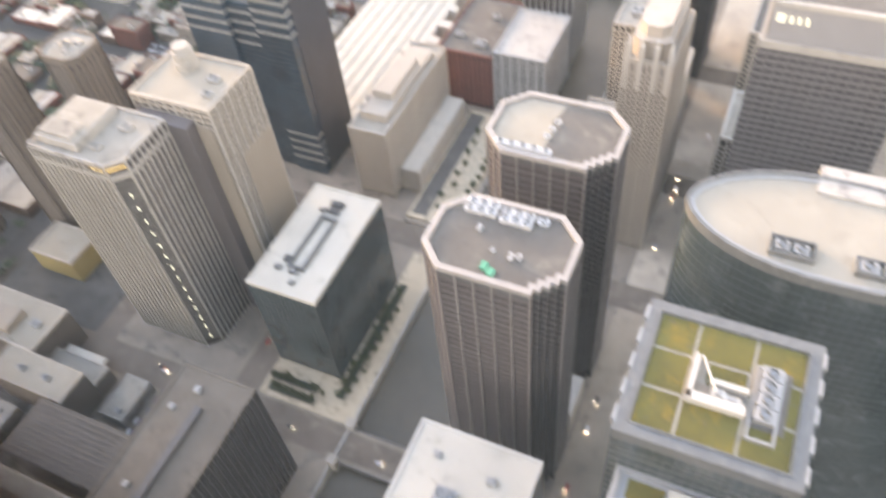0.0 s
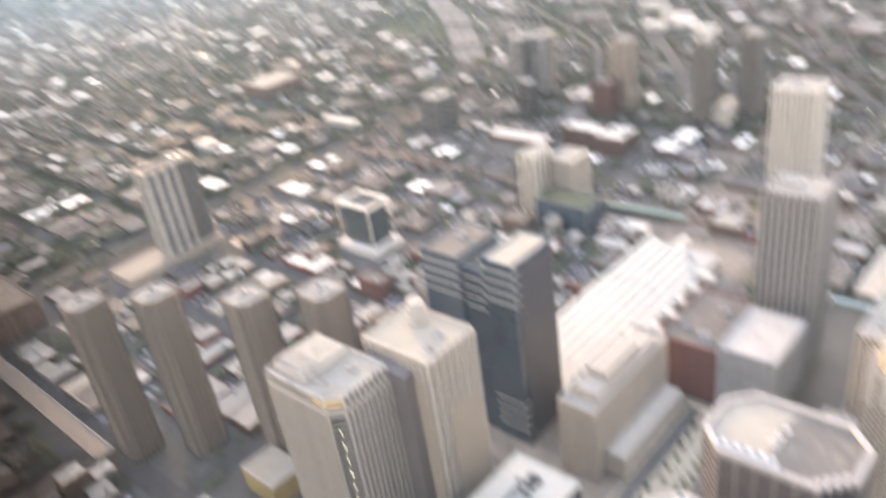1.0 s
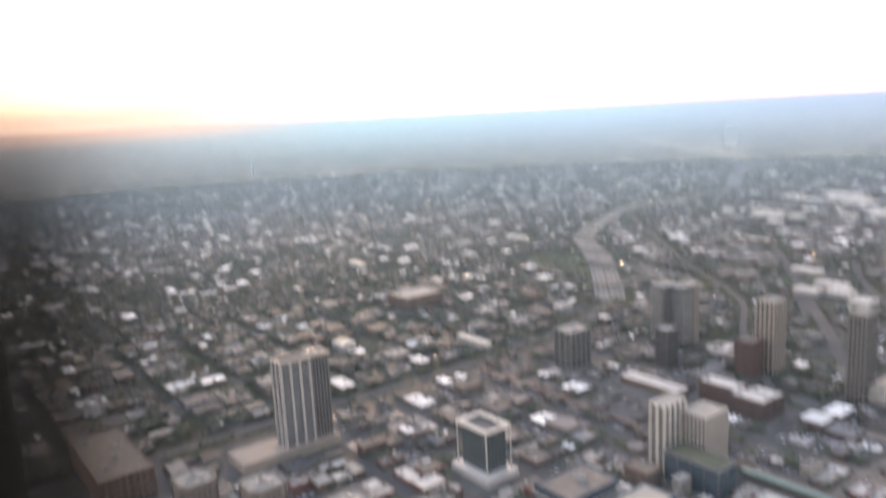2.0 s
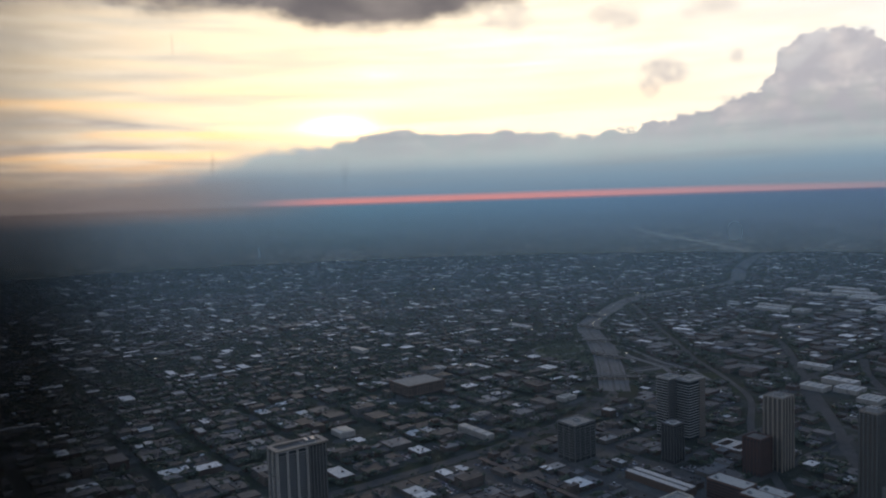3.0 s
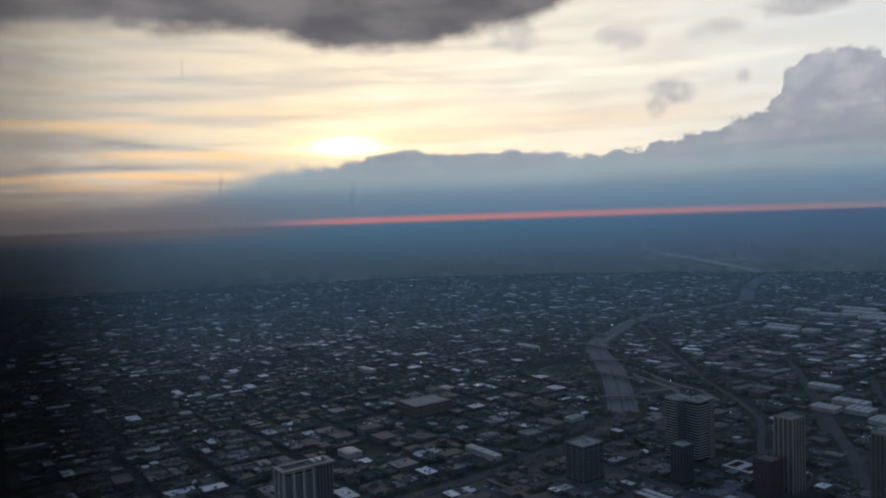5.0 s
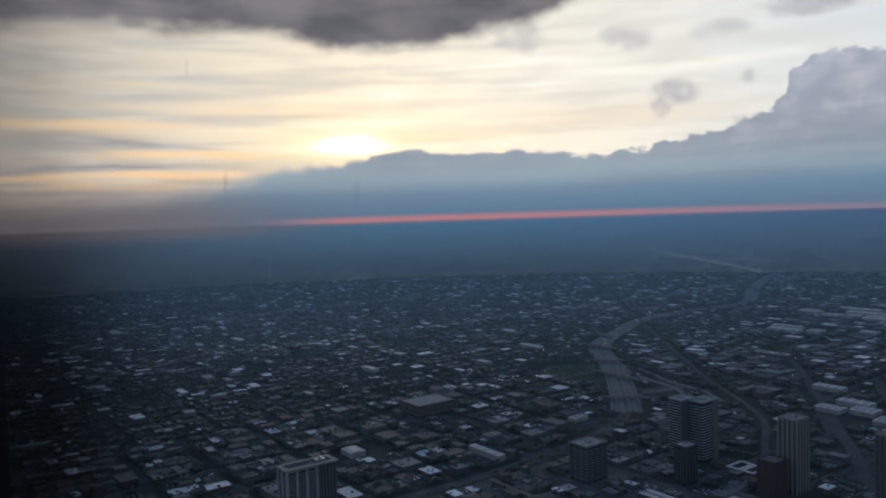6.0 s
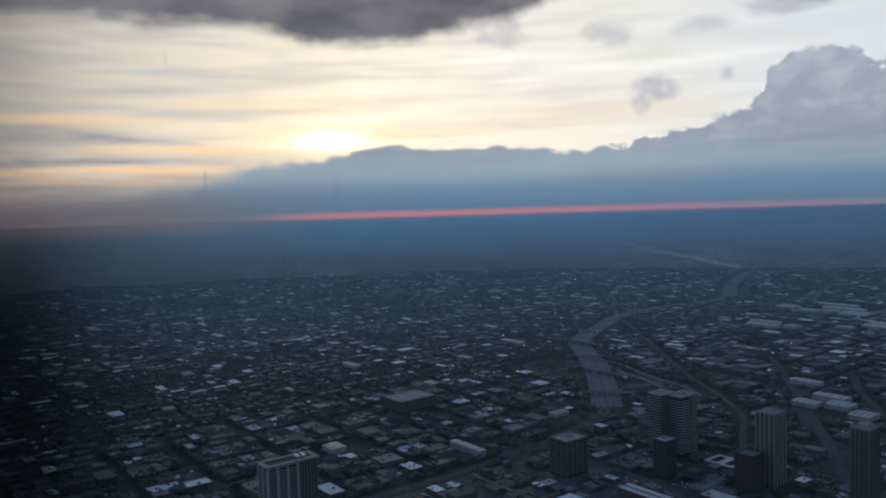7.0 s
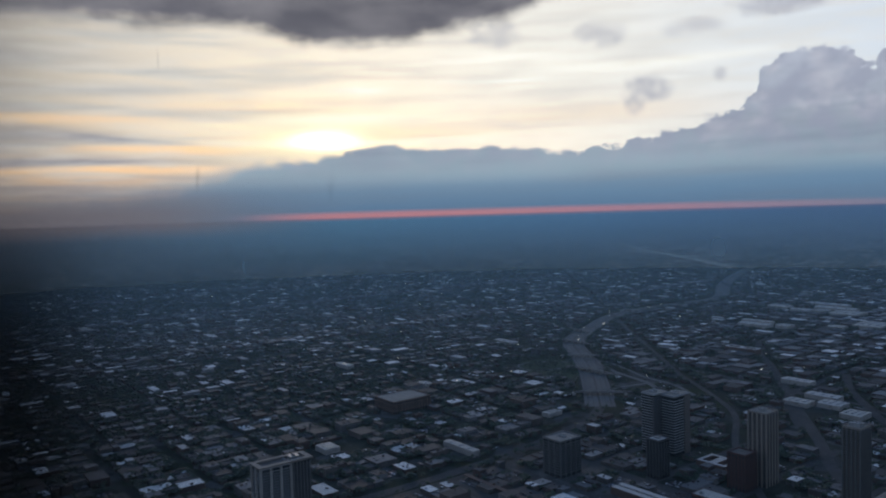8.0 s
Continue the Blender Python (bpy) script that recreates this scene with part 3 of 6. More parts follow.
# ---- mesh helpers ----
def part(name, bm, mat, parent=None, label="", at=None):
    """Links a bmesh as one mesh object, under a thing or a part when one is given."""
    me = bpy.data.meshes.new(name)
    bm.to_mesh(me)
    bm.free()
    me.materials.append(mat)
    return piece(name, me, parent, label, at)


def piece(name, me, parent=None, label="", at=None):
    """One more object on mesh data that exists already."""
    ob = new(name, me)
    ob.parent = parent
    if at is not None:
        ob.matrix_basis = at if isinstance(at, Matrix) else Matrix.Translation(at)
    return tagged(ob, label)


def mesh_of(name, bm, mat):
    me = bpy.data.meshes.new(name)
    bm.to_mesh(me)
    bm.free()
    me.materials.append(mat)
    return me


def thing(name, label, category, at=(0, 0, 0), group="", kind=""):
    e = new(name)
    e.location = at
    return tagged(e, label, category, group, kind)


def add_prism(bm, poly, z0, z1, cap=True, floor=False):
    lo = [bm.verts.new((x, y, z0)) for x, y in poly]
    hi = [bm.verts.new((x, y, z1)) for x, y in poly]
    n = len(poly)
    for i in range(n):
        j = (i + 1) % n
        bm.faces.new((lo[i], lo[j], hi[j], hi[i]))
    if cap:
        bm.faces.new(hi)
    if floor:
        bm.faces.new(lo[::-1])
    return bm


def add_ring(bm, outer, inner, z0, z1):
    n = len(outer)
    rows = [[bm.verts.new((x, y, z)) for x, y in p] for p, z in ((outer, z0), (outer, z1), (inner, z1), (inner, z0))]
    for k in range(4):
        a, b = rows[k], rows[(k + 1) % 4]
        for i in range(n):
            j = (i + 1) % n
            bm.faces.new((a[i], a[j], b[j], b[i]))
    return bm


def add_box(bm, x0, x1, y0, y1, z0, z1):
    return add_prism(bm, [(x0, y0), (x1, y0), (x1, y1), (x0, y1)], z0, z1, True, True)


def rect(x0, x1, y0, y1):
    return [(x0, y0), (x1, y0), (x1, y1), (x0, y1)]


def cut_rect(x0, x1, y0, y1, c):
    """A rectangle with its four corners cut off by c."""
    return [(x0 + c, y0), (x1 - c, y0), (x1, y0 + c), (x1, y1 - c), (x1 - c, y1), (x0 + c, y1), (x0, y1 - c), (x0, y0 + c)]


def grow(poly, d):
    """The polygon (counter-clockwise) moved outward by d."""
    out, n = [], len(poly)
    for i in range(n):
        p, q, r = (Vector(poly[(i + k) % n]) for k in (-1, 0, 1))
        a, b = (q - p).normalized(), (r - q).normalized()
        na, nb = Vector((a.y, -a.x)), Vector((b.y, -b.x))
        k = (na + nb) / max(0.25, 1 + na.dot(nb))
        out.append(tuple(q + k * d))
    return out


def new_bm():
    return bmesh.new()


def roof_units(parent, spots, z, mat=None):
    """Cooling units, plant boxes with a louvred skirt and a fan cowl on top."""
    for x, y, w, d, h in spots:
        bm = new_bm()
        add_box(bm, -w / 2, w / 2, -d / 2, d / 2, 0.3, h)
        add_box(bm, -w / 2 + 0.2, w / 2 - 0.2, -d / 2 + 0.2, d / 2 - 0.2, 0, 0.32)
        unit = part("roof_unit", bm, mat or METAL, parent, at=(x, y, z))
        if w > 4 and d > 3:
            k = max(1, int(w / 4))
            for i in range(k):
                r = min(w / k, d) * 0.36
                ring = [(r * math.cos(a), r * math.sin(a)) for a in [math.tau * j / 10 for j in range(10)]]
                fan = add_ring(new_bm(), ring, [(u * 0.8, v * 0.8) for u, v in ring], h, h + 0.7)
                part("fan_cowl", fan, STEEL, unit, "round steel fan cowl", at=(-w / 2 + w * (i + 0.5) / k, 0, 0))
        else:
            part("hatch", add_box(new_bm(), -w * 0.3, w * 0.3, -d * 0.3, d * 0.3, h, h + 0.5), METAL, unit)


def tower(name, label, poly, h, glass, wall, roof, floor_h=3.9, band_h=1.4, band_out=0.25, pier=4.5, pier_w=0.8, pier_out=0.45,
          pier_mat=None, sides=None, parapet=1.4, crown=0.0, group="", units=(), z0=0.0, category="office tower", parent=None, lobby=6.0, rim_mat=None):
    """An office or flat tower: glass core, a spandrel band at each floor, piers, a crown band, a parapet and a roof deck."""
    t = parent or thing(name, label, category, (0, 0, 0), group)
    part("core", add_prism(new_bm(), poly, z0, h - 0.6, True), glass, t)
    part("roof", add_prism(new_bm(), grow(poly, -0.3), h - 0.6, h, True), roof, t)
    part("parapet", add_ring(new_bm(), grow(poly, band_out + 0.25), grow(poly, -0.9), h - 1.2 - crown, h + parapet), rim_mat or wall, t)
    if band_h > 0:
        ring = mesh_of("floor_band", add_ring(new_bm(), grow(poly, band_out), grow(poly, -0.05), -band_h / 2, band_h / 2), wall)
        n = int((h - z0 - lobby - crown) / floor_h)
        for i in range(n):
            piece("floor_band", ring, t, at=(0, 0, z0 + lobby + i * floor_h))
    if pier > 0:
        bm = add_box(new_bm(), -pier_w / 2, pier_w / 2, -pier_out, 0.1, z0, h - 0.8 - crown * 0.5)
        stick = mesh_of("pier", bm, pier_mat or wall)
        n = len(poly)
        for i in range(n) if sides is None else sides:
            p, q = Vector(poly[i]), Vector(poly[(i + 1) % n])
            length = (q - p).length
            k = max(1, round(length / pier))
            turn = math.atan2(q.y - p.y, q.x - p.x)
            for j in range(k + (0 if length < pier * 0.6 else 1)):
                at = p.lerp(q, j / k if k else 0)
                piece("pier", stick, t, at=Matrix.Translation((at.x, at.y, 0)) @ Matrix.Rotation(turn, 4, "Z"))
    roof_units(t, units, h)
    return t


def boxes_object(name, rows, mat, label, category):
    """Many small flat-roofed buildings as one object; rows of centre x, y, half sizes, bottom, top, turn."""
    a = np.array(rows, dtype=np.float64)
    n = len(a)
    sx, sy = np.array([-1, 1, 1, -1] * 2), np.array([-1, -1, 1, 1] * 2)
    px, py = a[:, 2:3] * sx, a[:, 3:4] * sy
    c, s = np.cos(a[:, 6:7]), np.sin(a[:, 6:7])
    v = np.empty((n, 8, 3))
    v[:, :, 0], v[:, :, 1] = a[:, 0:1] + c * px - s * py, a[:, 1:2] + s * px + c * py
    v[:, :4, 2], v[:, 4:, 2] = a[:, 4:5], a[:, 5:6]
    f = np.array([[0, 1, 5, 4], [1, 2, 6, 5], [2, 3, 7, 6], [3, 0, 4, 7], [4, 5, 6, 7]])
    faces = (np.arange(n)[:, None, None] * 8 + f[None]).reshape(-1)
    return raw_object(name, v.reshape(-1, 3), faces, 4, mat, label, category)


def raw_object(name, verts, corners, sides, mat, label, category):
    me = bpy.data.meshes.new(name)
    me.vertices.add(len(verts))
    me.vertices.foreach_set("co", np.ascontiguousarray(verts, dtype=np.float32).ravel())
    k = len(corners) // sides
    me.loops.add(len(corners))
    me.loops.foreach_set("vertex_index", np.ascontiguousarray(corners, dtype=np.int32))
    me.polygons.add(k)
    me.polygons.foreach_set("loop_start", np.arange(k, dtype=np.int32) * sides)
    me.update(calc_edges=True)
    me.shade_flat()
    me.materials.append(mat)
    return tagged(new(name, me), label, category, kind="stuff")

# ---- ground, river, roads, distance ----
RIVER = (-166.0, -110.0, -420.0, 640.0)      # west bank, east bank, south, north


def build_ground():
    bm = new_bm()
    x0, x1, y0, y1 = RIVER
    F = 4900.0
    for a, b, c, d in ((-F, x0, -F, F), (x1, F, -F, F), (x0, x1, -F, y0), (x0, x1, y1, F)):
        bm.faces.new([bm.verts.new((x, y, 0)) for x, y in rect(a, b, c, d)])
    bmesh.ops.remove_doubles(bm, verts=bm.verts, dist=0.01)
    tagged(part("ground", bm, GROUND), "asphalt lots and yards of the wide flat city", "ground", kind="structure")
    bm = new_bm()
    bm.faces.new([bm.verts.new((x, y, -5)) for x, y in rect(x0 - 1, x1 + 1, y0, y1)])
    tagged(part("water", bm, WATER), "dark still river between stone walls", "river", kind="structure")
    for name, x in (("river_wall_west", x0), ("river_wall_east", x1)):
        bm = add_box(new_bm(), x - 0.8, x + 0.8, y0, y1, -6, 1.1)
        tagged(part(name, bm, CONCRETE), "weathered concrete river wall with a low parapet", "wall", kind="structure")
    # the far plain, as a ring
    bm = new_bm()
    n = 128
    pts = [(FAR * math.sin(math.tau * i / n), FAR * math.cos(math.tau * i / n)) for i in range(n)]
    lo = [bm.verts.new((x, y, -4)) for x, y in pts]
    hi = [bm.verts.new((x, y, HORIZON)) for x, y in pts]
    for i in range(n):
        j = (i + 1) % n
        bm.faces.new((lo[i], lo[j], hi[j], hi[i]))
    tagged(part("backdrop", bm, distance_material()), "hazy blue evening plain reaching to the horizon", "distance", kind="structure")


def ribbon(name, points, width, mat, label, category="road", z=0.06, thick=0.0):
    """A road along a smooth line of points."""
    line = []
    pts = [Vector(p) for p in points]
    for i in range(len(pts) - 1):
        p0, p1, p2, p3 = pts[max(i - 1, 0)], pts[i], pts[i + 1], pts[min(i + 2, len(pts) - 1)]
        for k in range(8):
            t = k / 8
            line.append(0.5 * (2 * p1 + (p2 - p0) * t + (2 * p0 - 5 * p1 + 4 * p2 - p3) * t * t + (3 * p1 - p0 - 3 * p2 + p3) * t ** 3))
    line.append(pts[-1])
    bm = new_bm()
    rows = []
    for i, p in enumerate(line):
        d = (line[min(i + 1, len(line) - 1)] - line[max(i - 1, 0)]).normalized()
        s = Vector((-d.y, d.x)) * width / 2
        a, b = p + s, p - s
        rows.append([bm.verts.new((a.x, a.y, z)), bm.verts.new((b.x, b.y, z))] + ([bm.verts.new((b.x, b.y, z - thick)), bm.verts.new((a.x, a.y, z - thick))] if thick else []))
    for a, b in zip(rows, rows[1:]):
        k = len(a)
        for i in range(k if thick else 1):
            j = (i + 1) % k
            bm.faces.new((a[j], b[j], b[i], a[i]))
    bmesh.ops.recalc_face_normals(bm, faces=bm.faces)
    for f in bm.faces:
        if not thick and f.normal.z < 0:
            f.normal_flip()
    return tagged(part(name, bm, mat), label, category, kind="structure")


EXPRESSWAY = [(-945, -200), (-940, 300), (-930, 700), (-960, 980), (-1034, 1180), (-1200, 1350), (-1351, 1491), (-1560, 1665), (-1650, 1790), (-1715, 1925), (-1800, 2085), (-1856, 2243), (-1872, 2433), (-1861, 2597), (-1842, 2765), (-1885, 2930), (-2106, 3298), (-2300, 3686), (-2462, 4078), (-2520, 4350)]
STREETS_X = [-29, -241, -352, -470, -590, -705, -815, -905]
STREETS_Y = [-90, 32, 145, 304, 412, 545, 690, 800, 905]


RAMPS = [([(-1411, 1519), (-1320, 1530), (-1232, 1498), (-1132, 1456), (-1051, 1442), (-960, 1390)], 11, "curved concrete slip road off the expressway"),
         ([(-1060, 1250), (-1112, 1310), (-1107, 1370), (-1085, 1424), (-1030, 1450)], 9, "short looping slip road"),
         ([(-700, 1330), (-800, 1470), (-833, 1557), (-838, 1653), (-853, 1827), (-848, 1931), (-820, 2040)], 16, "curving road past the works halls"),
         ([(-837, 1800), (-765, 1663), (-681, 1551), (-619, 1473), (-520, 1380)], 18, "broad dark curving road between halls"),
         ([(-1890, 2853), (-1860, 3030), (-2182, 3400), (-2707, 3887), (-3300, 4440)], 26, "far straight highway running north-west")]


def build_roads():
    ribbon("expressway_south", EXPRESSWAY[:6], 22, STREET, "sunken asphalt expressway between the districts", z=0.1)
    ribbon("expressway", EXPRESSWAY[4:], 62, HIGHWAY, "wide pale concrete expressway curving north-west", z=0.2)
    ribbon("expressway_median", EXPRESSWAY[4:], 5, YARD, "dark median strip of the expressway", z=0.35)
    for k, off in enumerate((-23, -12.5, 12.5, 23)):
        side = []
        for i, p in enumerate(EXPRESSWAY[4:]):
            q = EXPRESSWAY[4:]
            d = (Vector(q[min(i + 1, len(q) - 1)]) - Vector(q[max(i - 1, 0)])).normalized()
            side.append((p[0] - d.y * off, p[1] + d.x * off))
        ribbon("expressway_shoulder", side, 2.2 if k in (0, 3) else 1.0, YARD, "dark shoulder line between the lanes", z=0.34)
    lawn = add_prism(new_bm(), [(-1230, 1330), (-1300, 1300), (-1400, 1300), (-1475, 1370), (-1470, 1440), (-1390, 1490), (-1330, 1440)][::-1], 0.02, 0.12)
    tagged(part("verge", lawn, GRASS), "green grass inside the ramp loop", "grass", kind="structure")
    ribbon("ramp_loop", [(-1240, 1460), (-1330, 1480), (-1400, 1450), (-1450, 1390), (-1440, 1330), (-1380, 1320), (-1350, 1370), (-1330, 1430)], 10, HIGHWAY, "looping concrete expressway ramp", z=0.4)
    ribbon("ramp", [(-905, 1200), (-1000, 1330), (-1090, 1410), (-1240, 1460), (-1400, 1560)], 14, HIGHWAY, "concrete slip road beside the expressway", z=0.3)
    ribbon("avenue_diagonal", [(-500, 900), (-700, 1130), (-815, 1310), (-915, 1403), (-1005, 1470), (-1114, 1549), (-1302, 1712), (-1618, 1982), (-1851, 2189), (-2218, 2498), (-3152, 3308)], 12, STREET, "long straight diagonal avenue", z=0.25)
    ribbon("avenue_north", [(-420, 1000), (-560, 1160), (-627, 1260), (-752, 1428), (-996, 1760), (-1180, 2010), (-1250, 2400)], 20, STREET, "broad avenue bending north-west", z=0.22)
    ribbon("rail_corridor", [(-240, 1100), (-560, 1500), (-864, 1570), (-1100, 1600)], 16, STREET, "elevated road among low buildings", z=0.24)
    for line, w, label in RAMPS:
        ribbon("side_road", line, w, HIGHWAY if w < 15 else STREET, label, z=0.28)
    for i, x in enumerate(STREETS_X):
        w = 36 if i == 0 else 17
        if not i:
            tagged(part("road_north", add_prism(new_bm(), rect(x - w / 2, x + w / 2, 300, 2200), 0.01, 0.05), LIGHTENED_AVENUE), "concrete avenue running north along the river, lightened against building shade", "road", kind="structure")
        tagged(part("road_north", add_prism(new_bm(), rect(x - w / 2, x + w / 2, -300, 1250 if i else 300), 0.01, 0.05), AVENUE if not i else ASPHALT if x > -400 else STREET), "straight asphalt street running north", "road", kind="structure")
    for i, y in enumerate(STREETS_Y):
        w = 20
        for a, b, m in ((-905, -400, STREET), (-400, RIVER[0] - 0.9, ASPHALT), (RIVER[1] + 0.9, 400, ASPHALT)):
            tagged(part("road_west", add_prism(new_bm(), rect(a, b, y - w / 2, y + w / 2), 0.06, 0.09), m), "straight asphalt street running west", "road", kind="structure")
    # raised pavements of the near blocks
    xs = sorted(STREETS_X[1:]) + [RIVER[0]]
    for i, x in enumerate(xs[:-1]):
        for y, y2 in zip(STREETS_Y, STREETS_Y[1:]):
            a, b = x + 8.5, (xs[i + 1] - 8.5 if i < len(xs) - 2 else xs[i + 1] - 1)
            tagged(part("pavement", add_box(new_bm(), a, b, y + 10, y2 - 10, 0, 0.17), PAVING if x > -360 else YARD), "worn concrete pavement round a city block", "pavement", kind="structure")
    for y, y2 in zip(STREETS_Y, STREETS_Y[1:]):
        for a, b in ((RIVER[1] + 1, -44), (-14, 120)):
            tagged(part("pavement", add_box(new_bm(), a, b, y + 10, y2 - 10, 0, 0.17), PAVING), "pale worn concrete pavement round a city block", "pavement", kind="structure")


def overpass(x, y, turn, length, w):
    t = thing("overpass", "dark concrete overpass across the expressway", "overpass", (x, y, 0), "expressway overpasses")
    t.rotation_euler = (0, 0, radians(turn))
    part("deck", add_box(new_bm(), -length / 2, length / 2, -w / 2, w / 2, 5.2, 6.4), STREET, t)
    for s in (-1, 1):
        part("barrier", add_box(new_bm(), -length / 2, length / 2, s * w / 2 - 0.2, s * w / 2 + 0.2, 6.4, 7.4), CONCRETE, t)
        part("abutment", add_box(new_bm(), s * length / 2 - 4, s * length / 2 + 4, -w / 2, w / 2, 0, 5.3), CONCRETE, t)
    for k in (-1, 0, 1):
        part("pillar", add_box(new_bm(), k * length / 5 - 0.8, k * length / 5 + 0.8, -w / 2 + 1, w / 2 - 1, 0, 5.3), CONCRETE, t)


def elevated_road(x0, x1, y, w, z):
    """A viaduct road on single columns with crossheads and low barriers."""
    t = thing("elevated_road", "pale brown concrete viaduct road on single columns", "viaduct")
    part("deck", add_box(new_bm(), x0, x1, y - w / 2, y + w / 2, z - 1.3, z), PAVING, t)
    for s in (-1, 1):
        part("barrier", add_box(new_bm(), x0, x1, y + s * w / 2 - 0.25, y + s * w / 2 + 0.25, z, z + 1.0), CONCRETE, t)
    column = mesh_of("column", add_box(add_box(new_bm(), -1.0, 1.0, -1.4, 1.4, 0, z - 2.4), -1.1, 1.1, -w / 2 + 1, w / 2 - 1, z - 2.4, z - 1.3), CONCRETE)
    for k in range(int((x1 - x0) / 28)):
        piece("column", column, t, at=(x0 + 14 + 28 * k, y, 0))


def bridge(y, w):
    t = thing("bridge", "concrete and steel bascule bridge over the river", "bridge", (-138, y, 0), "river bridges")
    part("deck", add_box(new_bm(), -30, 30, -w / 2, w / 2, -0.9, 0.35), PAVING, t)
    part("roadway", add_box(new_bm(), -30, 30, -w / 2 + 3, w / 2 - 3, 0.3, 0.4), ASPHALT, t)
    for s in (-1, 1):
        part("girder", add_box(new_bm(), -29, 29, s * w / 2 - 0.3, s * w / 2 + 0.3, -2.2, 0.4), DARK_METAL, t)
        part("railing", add_box(new_bm(), -30, 30, s * w / 2 - 0.12, s * w / 2 + 0.12, 0.4, 1.5), RIB, t)
        for e in (-1, 1):
            part("bridge_house", add_prism(add_box(new_bm(), e * 27 - 2.4, e * 27 + 2.4, s * (w / 2 + 1) - 2.4, s * (w / 2 + 1) + 2.4, -5, 5), rect(e * 27 - 2.9, e * 27 + 2.9, s * (w / 2 + 1) - 2.9, s * (w / 2 + 1) + 2.9), 5, 5.6, True, True), TAN, t)
    return t


# ---- the observation deck that the camera stands in ----
def build_deck():
    black = material("dark_deck_lining", (0.025, 0.025, 0.027), 0.7)
    S = dict(kind="structure")
    x0, x1, y0 = -1.75, 66.0, -66.0
    bm = new_bm()
    add_box(bm, x0, x1, y0, 0.16, 0, 410.3)
    tagged(part("tower_shaft", bm, black), "dark shaft of the observation tower", "tower", **S)
    tagged(part("deck_floor", add_box(new_bm(), x0, x1, y0, 0.16, 410.3, 410.5), black), "dark carpeted floor of the observation deck", "floor", **S)
    tagged(part("ceiling", add_box(new_bm(), x0, x1, y0, 0.16, 414.0, 430), black), "dark ceiling and upper storeys over the deck", "ceiling", **S)
    tagged(part("wall_south", add_box(new_bm(), x0, x1, -6.2, -6, 410.5, 414), black), "dark inner wall of the deck", "wall", **S)
    tagged(part("wall_east", add_box(new_bm(), 9, 9.2, -6, 0.16, 410.5, 414), black), "dark inner wall of the deck", "wall", **S)
    tagged(part("wall_west", add_box(new_bm(), x0, x0 + 0.1, -6, 0.15, 410.5, 414), black), "dark corner post wall beside the window", "wall", **S)
    frame_thing = thing("window_1", "tall deck window with a black metal frame", "window", (0, 0, 0), kind="structure")
    part("window_frame", add_box(new_bm(), x0 - 0.05, x0 + 0.09, 0.05, 0.16, 410.5, 414), DARK_METAL, frame_thing)
    part("window_frame", add_box(new_bm(), 4.0, 4.1, 0.05, 0.16, 410.5, 414), DARK_METAL, frame_thing)
    part("window_sill", add_box(new_bm(), x0 + 0.1, 9, 0.05, 0.16, 410.5, 410.6), DARK_METAL, frame_thing)
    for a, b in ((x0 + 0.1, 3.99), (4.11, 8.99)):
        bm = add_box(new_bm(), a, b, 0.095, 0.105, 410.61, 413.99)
        pane = part("pane", bm, PANE_FILM, frame_thing, "tall pane with dried rain streaks and a blue haze film")
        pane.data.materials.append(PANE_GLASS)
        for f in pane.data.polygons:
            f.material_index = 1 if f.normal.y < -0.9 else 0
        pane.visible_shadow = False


build_ground()
build_roads()
for x, y, turn, length, w in ((-1100, 1255, 45, 110, 14), (-1260, 1408, 0, 150, 14), (-1400, 1530, 45, 110, 14), (-1560, 1668, 0, 150, 16), (-1690, 1830, -10, 110, 14), (-1850, 2300, 0, 100, 14)):
    overpass(x, y, turn, length, w)
elevated_road(-870, -562, 136, 15, 8)
bridge(145, 22)
bridge(304, 22)
bridge(412, 20)
build_deck()


# ---- the towers near the river ----
def stepped_corner(x0, x1, y0, y1, c, n):
    """A rectangle with cut corners, the south-east and north-east ones cut in steps."""
    p = [(x0 + c, y0)]
    s = c / n
    x, y = x1 - c, y0
    p.append((x, y))
    for i in range(n):
        p += [(x + s * (i + 0.0), y + s * (i + 1)), (x + s * (i + 1), y + s * (i + 1))]
    p.append((x1, y1 - c))
    p += [(x1 - c, y1), (x0 + c, y1), (x0, y1 - c), (x0, y0 + c)]
    out = [p[0]]
    for q in p[1:]:
        if (Vector(q) - Vector(out[-1])).length > 0.01:
            out.append(q)
    return out


